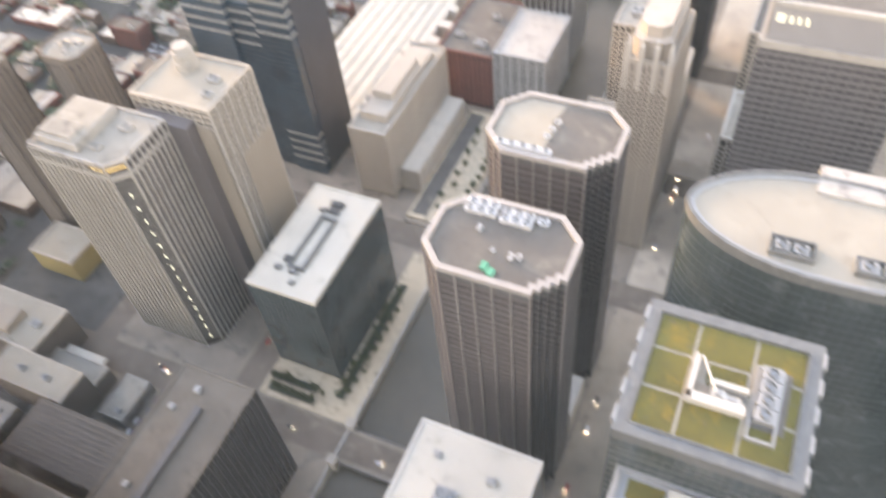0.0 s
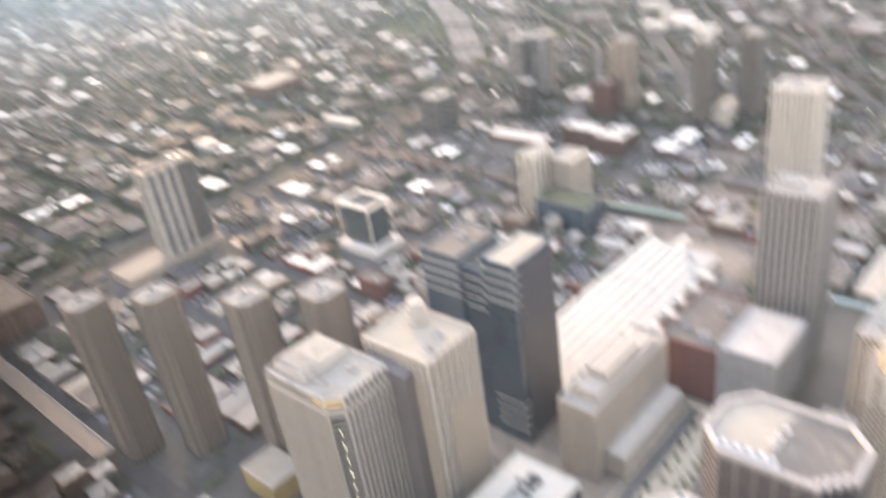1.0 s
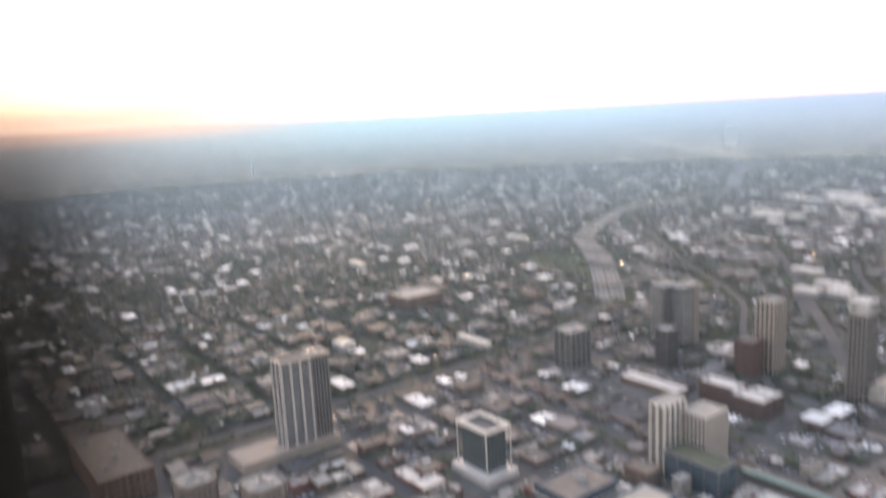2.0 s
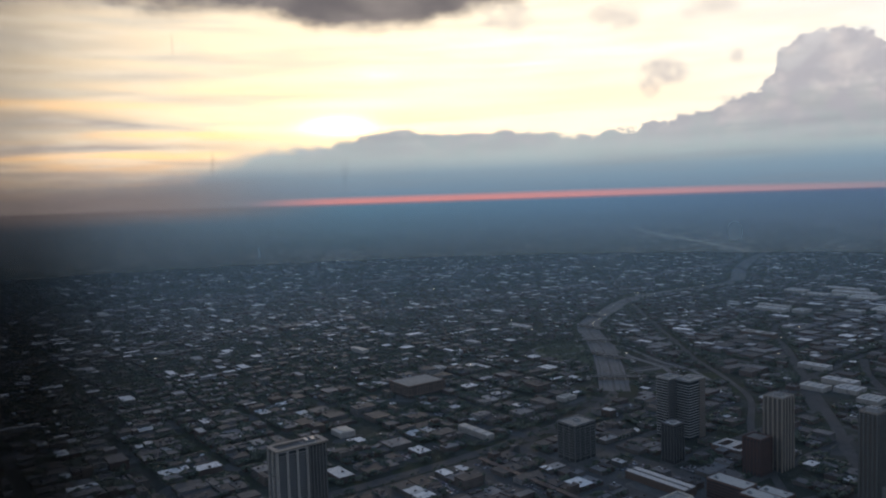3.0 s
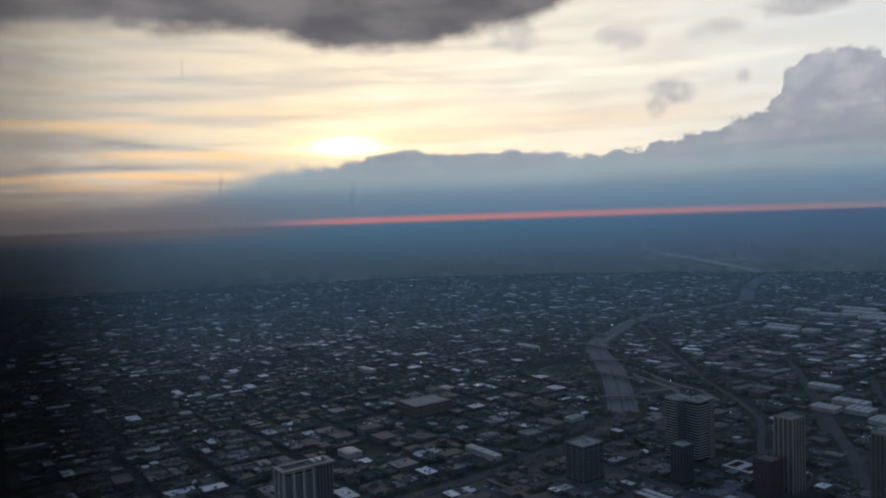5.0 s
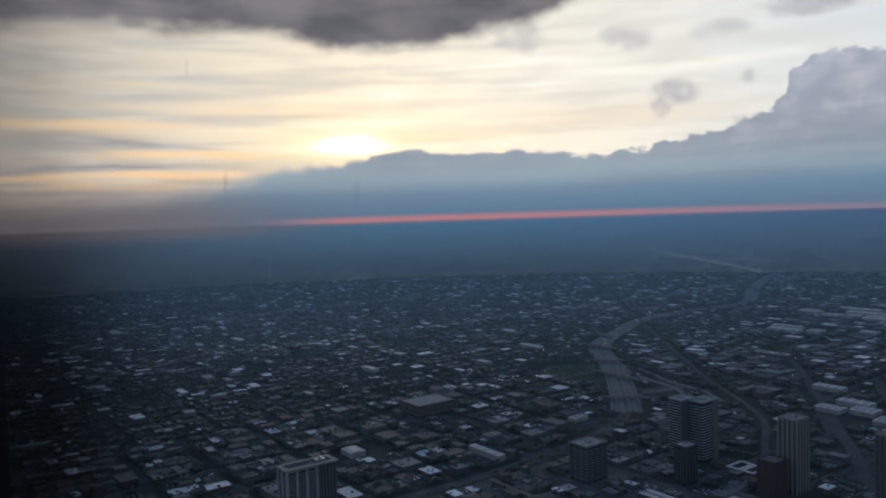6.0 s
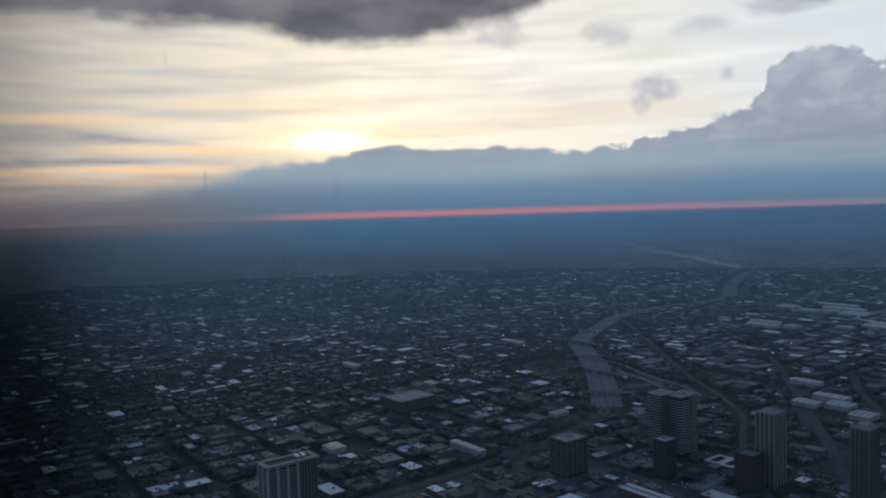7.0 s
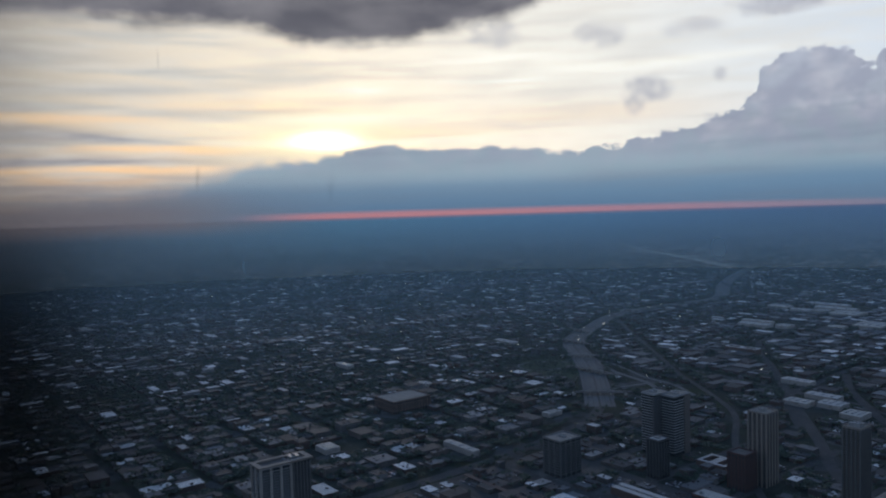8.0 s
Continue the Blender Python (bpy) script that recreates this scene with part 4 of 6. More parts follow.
def octagon_tower(y0, y1, half_sand):
    x0, x1, h = -105.0, -45.6, 180.0
    poly = stepped_corner(x0, x1, y0, y1, 10.5, 4)
    t = thing("exchange_tower", "brown granite octagonal tower with pale ribs and " + ("half sandy roof" if half_sand else "dark roof"), "office tower", group="twin octagonal towers")
    part("core", add_prism(new_bm(), poly, 0, h - 1.2), BRONZE_GLASS, t)
    ring = mesh_of("floor_band", add_ring(new_bm(), grow(poly, 0.12), grow(poly, -0.05), -1.2, 1.2), BROWNSTONE)
    for i in range(42):
        piece("floor_band", ring, t, at=(0, 0, 8 + i * 4.05))
    part("top_band", add_ring(new_bm(), grow(poly, 0.1), grow(poly, -0.05), h - 6.0, h - 1.1), DARK_METAL, t)
    part("parapet", add_ring(new_bm(), grow(poly, 0.5), grow(poly, -2.0), h - 1.6, h + 0.8), RIM_STONE, t, "pale granite rim")
    part("roof", add_prism(new_bm(), grow(poly, -1.9), h - 1.2, h - 0.7), TAR, t)
    stick = mesh_of("rib", add_box(new_bm(), -0.36, 0.36, -0.6, 0.1, 0, h - 1.5), RIB)
    n = len(poly)
    for i in range(n):
        p, q = Vector(poly[i]), Vector(poly[(i + 1) % n])
        turn = math.atan2(q.y - p.y, q.x - p.x)
        k = max(1, round((q - p).length / 7.7))
        if (q - p).length < 4:
            continue
        for j in range(k + 1):
            at = p.lerp(q, j / k)
            piece("rib", stick, t, at=Matrix.Translation((at.x, at.y, 0)) @ Matrix.Rotation(turn, 4, "Z"))
    zr = h - 0.7
    my = (y0 + y1) / 2
    if half_sand:
        part("roof_ballast", add_prism(new_bm(), [(x0 + 12, y0 + 3), (-78, y0 + 3), (-76, my - 3), (-79, my + 4), (-76, y1 - 3), (x0 + 12, y1 - 3), (x0 + 3, y1 - 11), (x0 + 3, y0 + 11)], zr, zr + 0.06), TAN_ROOF, t, "sandy gravel half of the roof")
        roof_units(t, [(-96 + i * 5.2, y0 + 4.2, 4.6, 3.2, 2.4) for i in range(5)] + [(-78 + i, my - 6 + i * 5, 2.5, 2.5, 2) for i in range(3)], zr, LIGHT_METAL)
    else:
        roof_units(t, [(-93.4 + i * 4.6 + (1.6 if i > 2 else 0), y1 - 4.2 - 3.9 * j - (1.2 if i > 2 else 0), 4.2, 3.4, 2.4) for i in range(6) for j in range(2)] + [(-63, y1 - 5.5, 4.5, 3.5, 1.6)], zr, LIGHT_METAL)
        roof_units(t, [(-86, my + 4, 1.6, 3.0, 1.4), (-69, my - 6, 1.8, 3.2, 1.6), (-66, my - 5, 1.6, 2.6, 1.6), (-77, my - 5, 1.4, 2, 1.2)], zr, LIGHT_METAL)
        for dx, dy in ((0, 0), (3.4, -2.2)):
            part("tarpaulin", add_box(new_bm(), -78.5 + dx, -75.8 + dx, y0 + 5 + dy, y0 + 8.6 + dy, zr, zr + 1.4), GREEN_PATCH, t, "green tarpaulin over roof plant")
    return t


octagon_tower(160, 200.6, False)
octagon_tower(229, 269.6, True)
podium = thing("podium", "low pale podium roof between the twin towers", "podium")
part("wall", add_prism(new_bm(), rect(-108, -46.5, 202, 228), 0.17, 16), TAN, podium)
part("roof", add_prism(new_bm(), rect(-107.5, -47, 202.5, 227.5), 15.9, 16.2), PALE, podium)


def box_with_white_roof():
    x0, x1, y0, y1, h = -231.0, -187.0, 183.0, 263.0, 80.0
    t = tower("glass_office_block", "dark green glass office block with a white roof", rect(x0, x1, y0, y1), h, GREEN_GLASS, DARK_METAL, WHITE,
              floor_h=3.9, band_h=0.35, band_out=0.06, pier=3.0, pier_w=0.14, pier_out=0.12, pier_mat=DARK_METAL, parapet=0.7, crown=0.6, category="office building", rim_mat=WHITE)
    bm = add_ring(new_bm(), rect(-214, -203.5, 200, 240), rect(-212.6, -204.9, 201.4, 238.6), 0, 2.6)
    part("roof_screen", bm, STEEL, t, "grey screen wall round roof plant", at=(0, 0, h))
    roof_units(t, [(-209, 246, 7, 4, 2.2), (-216, 245, 4, 3, 1.8), (-209, 251, 8, 3.5, 2.4), (-216, 205, 5, 4, 2), (-219, 198, 4, 3, 1.6), (-209, 198, 5, 3, 1.8), (-206, 191, 3, 3, 1.2)], h, DARK_METAL)
    return t


box_with_white_roof()


def green_roof_tower():
    x0, x1, y0, y1, h = -12.0, 39.0, 104.5, 152.0, 208.0
    t = tower("green_roof_tower", "glass tower with planted roof beds behind a steel rim", rect(x0, x1, y0, y1), h, TEAL_GLASS, STEEL, GRAVEL,
              floor_h=4.1, band_h=0.45, band_out=0.12, pier=3.2, pier_w=0.2, pier_out=0.2, pier_mat=STEEL, parapet=0.3, crown=3.0, rim_mat=STEEL)
    part("rim_walk", add_ring(new_bm(), rect(x0 - 0.4, x1 + 0.4, y0 - 0.4, y1 + 0.4), rect(x0 + 3.2, x1 - 3.2, y0 + 3.2, y1 - 3.2), h + 0.3, h + 0.7), STEEL, t, "grey steel rim walkway")
    part("rim_kerb", add_ring(new_bm(), rect(x0 + 3.2, x1 - 3.2, y0 + 3.2, y1 - 3.2), rect(x0 + 3.7, x1 - 3.7, y0 + 3.7, y1 - 3.7), h, h + 1.2), STEEL, t)
    block = mesh_of("rim_block", add_box(new_bm(), -0.5, 0.5, -2.6, 2.6, h - 1.0, h + 0.9), METAL)
    for k in range(5):
        for x in (x0 - 0.6, x1 + 0.6):
            piece("rim_block", block, t, "steel davit block on the rim", at=(x, y0 + 5 + k * 9.4, 0))
    cols = [x0 + 3.6, x0 + 16, x0 + 33, x1 - 3.6]
    rows = [y0 + 3.6, y0 + 17, y0 + 31, y1 - 3.6]
    for i in range(3):
        for j in range(3):
            if i == 1 and j == 1:
                continue
            part("planting_bed", add_box(new_bm(), cols[i] + 0.5, cols[i + 1] - 0.5, rows[j] + 0.5, rows[j + 1] - 0.5, h - 0.1, h + 0.35), SEDUM, t, "yellow-green sedum bed")
    for i in (1, 2):
        part("path", add_box(new_bm(), cols[i] - 0.4, cols[i] + 0.4, rows[0], rows[3], h, h + 0.3), GRAVEL, t)
        part("path", add_box(new_bm(), cols[0], cols[3], rows[i] - 0.4, rows[i] + 0.4, h, h + 0.28), GRAVEL, t)
    part("inner_bed", add_box(new_bm(), x0 + 21, x0 + 32, rows[1] + 6.5, rows[2] - 0.6, h, h + 0.4), SEDUM, t, "small sedum bed in the middle")
    part("core_deck", add_box(new_bm(), x0 + 17.6, x0 + 32.5, rows[1] + 0.6, rows[1] + 6, h, h + 0.35), PAVING, t)
    wall = add_box(new_bm(), x0 + 16.6, x0 + 18.0, rows[1] - 1, rows[2] + 0.4, h, h + 3)
    add_box(wall, x0 + 16.6, x0 + 33, rows[1] - 1.4, rows[1] + 1.4, h, h + 3)
    add_box(wall, x0 + 22, x0 + 33, rows[1] + 6.0, rows[1] + 7.6, h, h + 2.6)
    part("screen_wall", wall, PALE, t, "white plant screen wall")
    part("jib", add_box(new_bm(), -0.3, 0.3, 0, 12.5, 2.6, 3.2), PALE, t, "window-cleaning crane jib", at=Matrix.Translation((x0 + 24.5, rows[1] + 3.0, h)) @ Matrix.Rotation(radians(28), 4, "Z"))
    roof_units(t, [(x0 + 25, rows[1] + 3.4, 4, 2.5, 2.4), (x0 + 29, rows[1] + 2.6, 5, 2.4, 2.0)], h, PALE)
    part("core_deck", add_box(new_bm(), x0 + 33.6, x0 + 44, rows[1] - 3, rows[2] + 3.5, h, h + 0.42), TAR, t, "dark plant deck")
    for k in range(4):
        roof_units(t, [(x0 + 38.2, rows[1] + 0.6 + k * 4.7, 5.8, 4.3, 2.6)], h + 0.4, METAL)
    part("plant_trough", add_ring(new_bm(), rect(x0 + 34, x0 + 42, rows[0] + 6, rows[2] + 3), rect(x0 + 34.7, x0 + 41.3, rows[0] + 6.7, rows[2] + 2.3), h, h + 1.8), METAL, t)
    # lower step on the south side
    part("lower_step", add_prism(new_bm(), rect(x0 + 4, x1 - 1, y0 - 22, y0 - 0.2), 0.17, 186), GREY_GLASS, t, "lower glass step of the tower")
    part("lower_roof", add_prism(new_bm(), rect(x0 + 5, x1 - 2, y0 - 21, y0 - 0.4), 186, 186.4), METAL, t)
    part("lower_rim", add_ring(new_bm(), rect(x0 + 3.6, x1 - 0.6, y0 - 22.4, y0 - 0.2), rect(x0 + 5.2, x1 - 2.2, y0 - 20.8, y0 - 1.6), 184, 187.6), METAL, t)
    part("planting_bed", add_box(new_bm(), x0 + 8, x0 + 19, y0 - 9, y0 - 3, 186.3, 186.8), SEDUM, t)
    part("lower_screen", add_box(new_bm(), x0 + 20, x0 + 34, y0 - 14, y0 - 3, 186.3, 189), WHITE, t)
    return t


green_roof_tower()


def lens_tower():
    """Long curved glass tower, pointed at its western end."""
    h = 207.0
    n = 22
    xs = [-12 + 142 * (0.5 - 0.5 * math.cos(math.pi * i / n)) for i in range(n + 1)]
    half = lambda x: 23.4 * max(0.0, 1 - ((x - 35) / (47 if x < 35 else 95)) ** 2) ** 0.56
    top = [(x, 200.6 - half(x)) for x in xs] + [(x, 200.6 + half(x) * 1.04) for x in xs[-2:0:-1]]
    t = tower("curved_glass_tower", "curved teal glass tower with a sandy roof and steel rim", top, h, TEAL_GLASS, BAND_METAL, TAN_ROOF,
              floor_h=4.1, band_h=0.3, band_out=0.08, pier=3.0, pier_w=0.14, pier_out=0.14, pier_mat=BAND_METAL, parapet=1.6, crown=1.6, rim_mat=STEEL)
    part("gutter", add_ring(new_bm(), grow(top, -0.95), grow(top, -2.6), h, h + 0.6), METAL, t)
    part("plant_pit", add_ring(new_bm(), rect(17.5, 32, 184, 191.8), rect(18.1, 31.4, 184.6, 191.2), h, h + 2.4), STEEL, t, "steel screen round the fans")
    part("plant_pit", add_ring(new_bm(), rect(44, 68, 184, 191), rect(44.6, 67.4, 184.6, 190.4), h, h + 2.4), STEEL, t, "steel screen round the fans")
    roof_units(t, [(21.5, 188, 4.6, 4.2, 2.2), (27.5, 187.8, 4.6, 4.2, 2.2), (48, 187.5, 5.6, 4.6, 2.2), (55.5, 187.5, 5.6, 4.6, 2.2), (63, 187.5, 5.6, 4.6, 2.2)], h, METAL)
    part("penthouse", add_box(new_bm(), 29, 96, 217, 231, h - 30, h + 1.0), CONCRETE, t, "pale block behind the curved roof")
    return t


lens_tower()


def sign_tower():
    t = tower("banded_office_tower", "dark banded office tower with a lit sign on its pale crown", rect(-4, 62, 328, 384), 188, SMOKE_GLASS, PURPLE_STONE, GRAVEL,
              floor_h=4.0, band_h=1.5, band_out=0.25, pier=4.6, pier_w=0.6, pier_out=0.4, pier_mat=PURPLE_STONE, parapet=0.8, crown=2, rim_mat=CONCRETE)
    part("crown", add_prism(new_bm(), rect(-1.5, 59.5, 330, 382), 188, 207), CROWN_STONE, t, "pale grey crown")
    part("crown_rim", add_ring(new_bm(), rect(-2.1, 60.1, 329.4, 382.6), rect(0, 58, 331.5, 380.5), 206, 208.4), CONCRETE, t)
    part("crown_roof", add_prism(new_bm(), rect(-0.5, 58.5, 331, 381), 206.8, 207.1), TAR, t)
    x = 0.2
    for w in (4.0, 1.9, 1.9, 1.9):
        part("sign_letter", add_box(new_bm(), x, x + w, 328.9, 329.3, 198.4, 202.8 if w == 4.0 else 202.0), SIGN_WHITE, t, "lit white sign shape")
        x += w + 1.5
    return t


sign_tower()


def opera_tower():
    t = tower("limestone_tower", "tall limestone tower with a stepped crown and corner piers", rect(-69, -43, 346, 400), 150, LINK_STONE, TAN, GRAVEL,
              floor_h=3.8, band_h=1.6, band_out=0.1, pier=3.4, pier_w=2.1, pier_out=0.6, parapet=1.6)
    part("crown", add_prism(new_bm(), cut_rect(-66.5, -45.5, 349, 397, 4), 150, 162), TAN, t)
    part("crown_top", add_prism(new_bm(), cut_rect(-64, -48, 353, 393, 4), 162, 169), TAN, t)
    for x in (-67.5, -60, -52, -44.5):
        part("finial", add_prism(add_box(new_bm(), x - 1.2, x + 1.2, 345.2, 347.6, 132, 161), rect(x - 0.6, x + 0.6, 345.8, 347.0), 161, 165), PALE, t)
    for x0, x1, y0, y1, h in ((-109, -69.5, 346, 440, 40), (-69, -43, 400.5, 440, 96)):
        w = add_prism(new_bm(), rect(x0, x1, y0, y1), 0, h)
        part("wing", w, TAN, t, "lower limestone wing")
        part("wing_roof", add_prism(new_bm(), rect(x0 + 1, x1 - 1, y0 + 1, y1 - 1), h, h + 0.4), GRAVEL, t)
        part("wing_rim", add_ring(new_bm(), rect(x0 - 0.3, x1 + 0.3, y0 - 0.3, y1 + 0.3), rect(x0 + 1, x1 - 1, y0 + 1, y1 - 1), h - 2, h + 1.4), TAN, t)
    return t


opera_tower()


def finned_tower():
    """Tower with closely set concrete fins; its cut corner carries a strip of lights."""
    h = 165.0
    x0, x1, y0, y1 = -332.0, -275.0, 174.0, 213.0
    c = 7.0
    poly = [(x0, y0), (x1 - c, y0), (x1, y0 + c), (x1, y1), (x0, y1)]
    t = tower("finned_office_tower", "grey concrete office tower with close fins and a lit corner strip", poly, h - 4, BRONZE_GLASS, CONCRETE, GRAVEL,
              floor_h=3.9, band_h=0.9, band_out=0.1, pier=3.6, pier_w=1.0, pier_out=1.1, pier_mat=CONCRETE, parapet=1.2, crown=0, sides=[0, 2, 3, 4])
    part("crown", add_ring(new_bm(), grow(poly, 0.8), grow(poly, -1.4), h - 14, h - 11), CONCRETE, t)
    part("attic", add_prism(new_bm(), rect(x0 + 3, x0 + 30, y0 + 4, y1 - 3), h - 4, h + 1), CONCRETE, t)
    part("attic_roof", add_prism(new_bm(), rect(x0 + 4, x0 + 29, y0 + 5, y1 - 4), h + 1, h + 1.3), GRAVEL, t)
    roof_units(t, [(x1 - 14, y1 - 12, 7, 5, 2.4), (x1 - 20, y0 + 10, 5, 4, 2)], h - 4, CONCRETE)
    slats = [(x0 + 5 + i * 2.4) for i in range(9)]
    for x in slats:
        part("louvre", add_box(new_bm(), x, x + 1.1, y0 + 6, y0 + 17, h + 1.2, h + 3.2), CONCRETE, t)
    part("corner_slot", add_prism(new_bm(), [(x1 - c - 0.3, y0 - 0.3), (x1 + 0.3, y0 + c + 0.3), (x1 - 0.6, y0 + c + 0.6), (x1 - c - 0.6, y0 + 0.6)], 0, h - 16), DARK_GLASS, t, "dark glazed corner slot")
    lamp = mesh_of("corner_lamp", add_box(new_bm(), -0.5, 0.5, -0.25, 0.25, 0, 2.4), LAMP_PALE)
    for i in range(14):
        piece("corner_lamp", lamp, t, "pale corner lamp", at=Matrix.Translation((x1 - c / 2 + 0.6, y0 + c / 2 - 0.6, 8 + i * 10.0)) @ Matrix.Rotation(radians(45), 4, "Z"))
    part("corner_sign", add_box(new_bm(), -4.6, 4.6, -0.9, 0.1, h - 6.5, h - 6.0), LAMP_YELLOW, t, "yellow light bar at the crown", at=Matrix.Translation((x1 - c / 2 + 0.5, y0 + c / 2 - 0.5, 0)) @ Matrix.Rotation(radians(45), 4, "Z"))
    part("corner_sign", add_box(new_bm(), x1 - c - 9, x1 - c, y0 - 1.4, y0 - 1.0, h - 6.5, h - 6.0), LAMP_YELLOW, t, "yellow light bar at the crown")
    return t


def slab_tower():
    h = 166.0
    poly = rect(-301, -250, 221, 260)
    t = tower("ribbed_slab_tower", "tan concrete slab tower with ribs and a cone on the roof", poly, h, DARK_GLASS, TAN, TAN_ROOF,
              floor_h=3.9, band_h=2.2, band_out=0.1, pier=5.4, pier_w=0.9, pier_out=0.6, pier_mat=CONCRETE, parapet=1.4)
    part("blank_wall", add_box(new_bm(), -250.2, -249.2, 232, 259.5, 0, h - 40), WARM_STONE, t, "plain stone wall panel")
    part("blank_wall", add_box(new_bm(), -262, -252, 220.0, 221.2, 0, h - 12), WARM_STONE, t, "plain stone wall panel")
    part("link", add_box(new_bm(), -299, -262, 213.2, 221.5, 0, h - 8), LINK_STONE, t, "dark recessed link")
    bm = new_bm()
    for r, z0, z1 in ((6.4, 0, 5), (5.6, 5, 10), (6.0, 10, 11), (4.6, 11, 14)):
        add_prism(bm, [(r * math.cos(a), r * math.sin(a)) for a in [math.tau * i / 16 for i in range(16)]], z0, z1)
    part("cooling_tower", bm, CONCRETE, t, "round stepped cooling tower", at=(-284, 250, h))
    roof_units(t, [(-262, 244, 6, 5, 2.4), (-258, 232, 5, 4, 2)], h)
    return t


finned_tower()
slab_tower()


def blue_tower():
    """Stepped blue glass tower with pale bands and a curved front."""
    t = thing("blue_glass_tower", "stepped blue glass tower with pale horizontal bands", "office tower")
    steps = [(-365, -330, 336, 384, 150), (-332, -309, 340, 384, 142), (-309, -283, 338, 384, 155)]
    for k, (x0, x1, y0, y1, h) in enumerate(steps):
        poly = rect(x0, x1, y0, y1)
        part("core", add_prism(new_bm(), poly, 0, h), BLUE_GLASS, t)
        part("roof", add_prism(new_bm(), grow(poly, -0.6), h, h + 0.4), TAN_ROOF if k == 2 else TAR, t)
        part("parapet", add_ring(new_bm(), grow(poly, 0.2), grow(poly, -0.7), h - 1, h + 1.3), BLUE_GLASS, t)
        line = mesh_of("mullion_band", add_ring(new_bm(), grow(poly, 0.12), grow(poly, -0.05), -0.25, 0.25), DARK_METAL)
        for i in range(int(h / 4)):
            piece("mullion_band", line, t, at=(0, 0, 3 + i * 4))
        pale = mesh_of("pale_band", add_ring(new_bm(), grow(poly, 0.35), grow(poly, -0.05), -0.8, 0.8), METAL)
        for z in [h - 6, h - 14, h - 22, h - 30] + ([14, 22, 30, 38] if k != 1 else []):
            piece("pale_band", pale, t, "pale band", at=(0, 0, z))
    part("east_wall", add_box(new_bm(), -283.0, -282.6, 345, 383, 0, 150), END_STONE, t, "grey plain end wall")
    roof_units(t, [(-350, 365, 8, 5, 3), (-318, 372, 6, 5, 3)], 150)
    part("vent_drum", add_prism(new_bm(), [(2.2 * math.cos(a), 2.2 * math.sin(a)) for a in [math.tau * i / 14 for i in range(14)]], 0, 3), PALE, t, at=(-320, 352, 142))
    return t


blue_tower()


def train_shed():
    """The long white roof of the station, in ridges."""
    t = thing("train_shed", "long white ridged station roof over the tracks", "train shed")
    part("wall", add_prism(new_bm(), rect(-344, -268, 386, 636), 0, 17), CONCRETE, t)
    n = 8
    w = 80.0 / n
    for i in range(n):
        x = -347 + w * i
        end = 642 - 7 * ((i * 5) % 4) + (34 if i == 3 else 0) - (0 if i < 4 else (i - 3) * 12)
        bm = new_bm()
        sec = [(0, 17), (w * 0.18, 19.4), (w * 0.82, 19.4), (w - 0.5, 17)]
        a = [bm.verts.new((x + u, 384, v)) for u, v in sec]
        b = [bm.verts.new((x + u, end, v)) for u, v in sec]
        for j in range(3):
            bm.faces.new((a[j], a[j + 1], b[j + 1], b[j]))
        bm.faces.new(a[::-1]), bm.faces.new(b)
        part("roof_ridge", bm, WHITE, t, "white roof ridge")
    for k in range(9):
        y = 398 + k * 24
        part("roof_light", add_box(new_bm(), -271, -262 + (k % 3) * 3, y, y + 9, 15, 18.6), WHITE, t)
    return t


train_shed()


def news_building():
    t = tower("limestone_block", "stepped tan limestone block beside a river plaza", rect(-250, -222, 333, 436), 62, DARK_GLASS, TAN, GRAVEL,
              floor_h=3.7, band_h=1.7, band_out=0.2, pier=3.0, pier_w=1.4, pier_out=0.35, parapet=1.2, category="office building")
    for x0, x1, y0, y1, z1 in ((-246, -226, 345, 424, 68), (-244, -229, 362, 405, 74)):
        part("setback", add_prism(new_bm(), rect(x0, x1, y0, y1), 62, z1), TAN, t)
    for y in range(350, 420, 9):
        part("dormer", add_box(new_bm(), -249, -245, y, y + 4.5, 62, 67), DARK_METAL, t)
    part("low_wing", add_prism(new_bm(), rect(-221.5, -207, 345, 432), 0.17, 20), TAN, t)
    part("low_roof", add_prism(new_bm(), rect(-221, -207.6, 346, 431), 20, 20.4), WHITE, t, "pale roof of the low wing")
    pier = mesh_of("colonnade_pier", add_box(new_bm(), 0, 0.9, -0.6, 0.6, 0.2, 19), PALE)
    for i in range(19):
        piece("colonnade_pier", pier, t, at=(-207, 347 + i * 4.6, 0))
    return t


news_building()
pl = thing("river_plaza", "sandy stone plaza with planters above the river", "plaza")
part("terrace", add_box(new_bm(), -206, -167.5, 318, 440, 0.17, 3.2), PLAZA, pl)
part("steps", add_box(new_bm(), -206, -167.5, 314.4, 318, 0.17, 1.6), PAVING, pl)
part("lawn", add_box(new_bm(), -204, -192, 322, 436, 3.2, 3.4), TAR, pl)

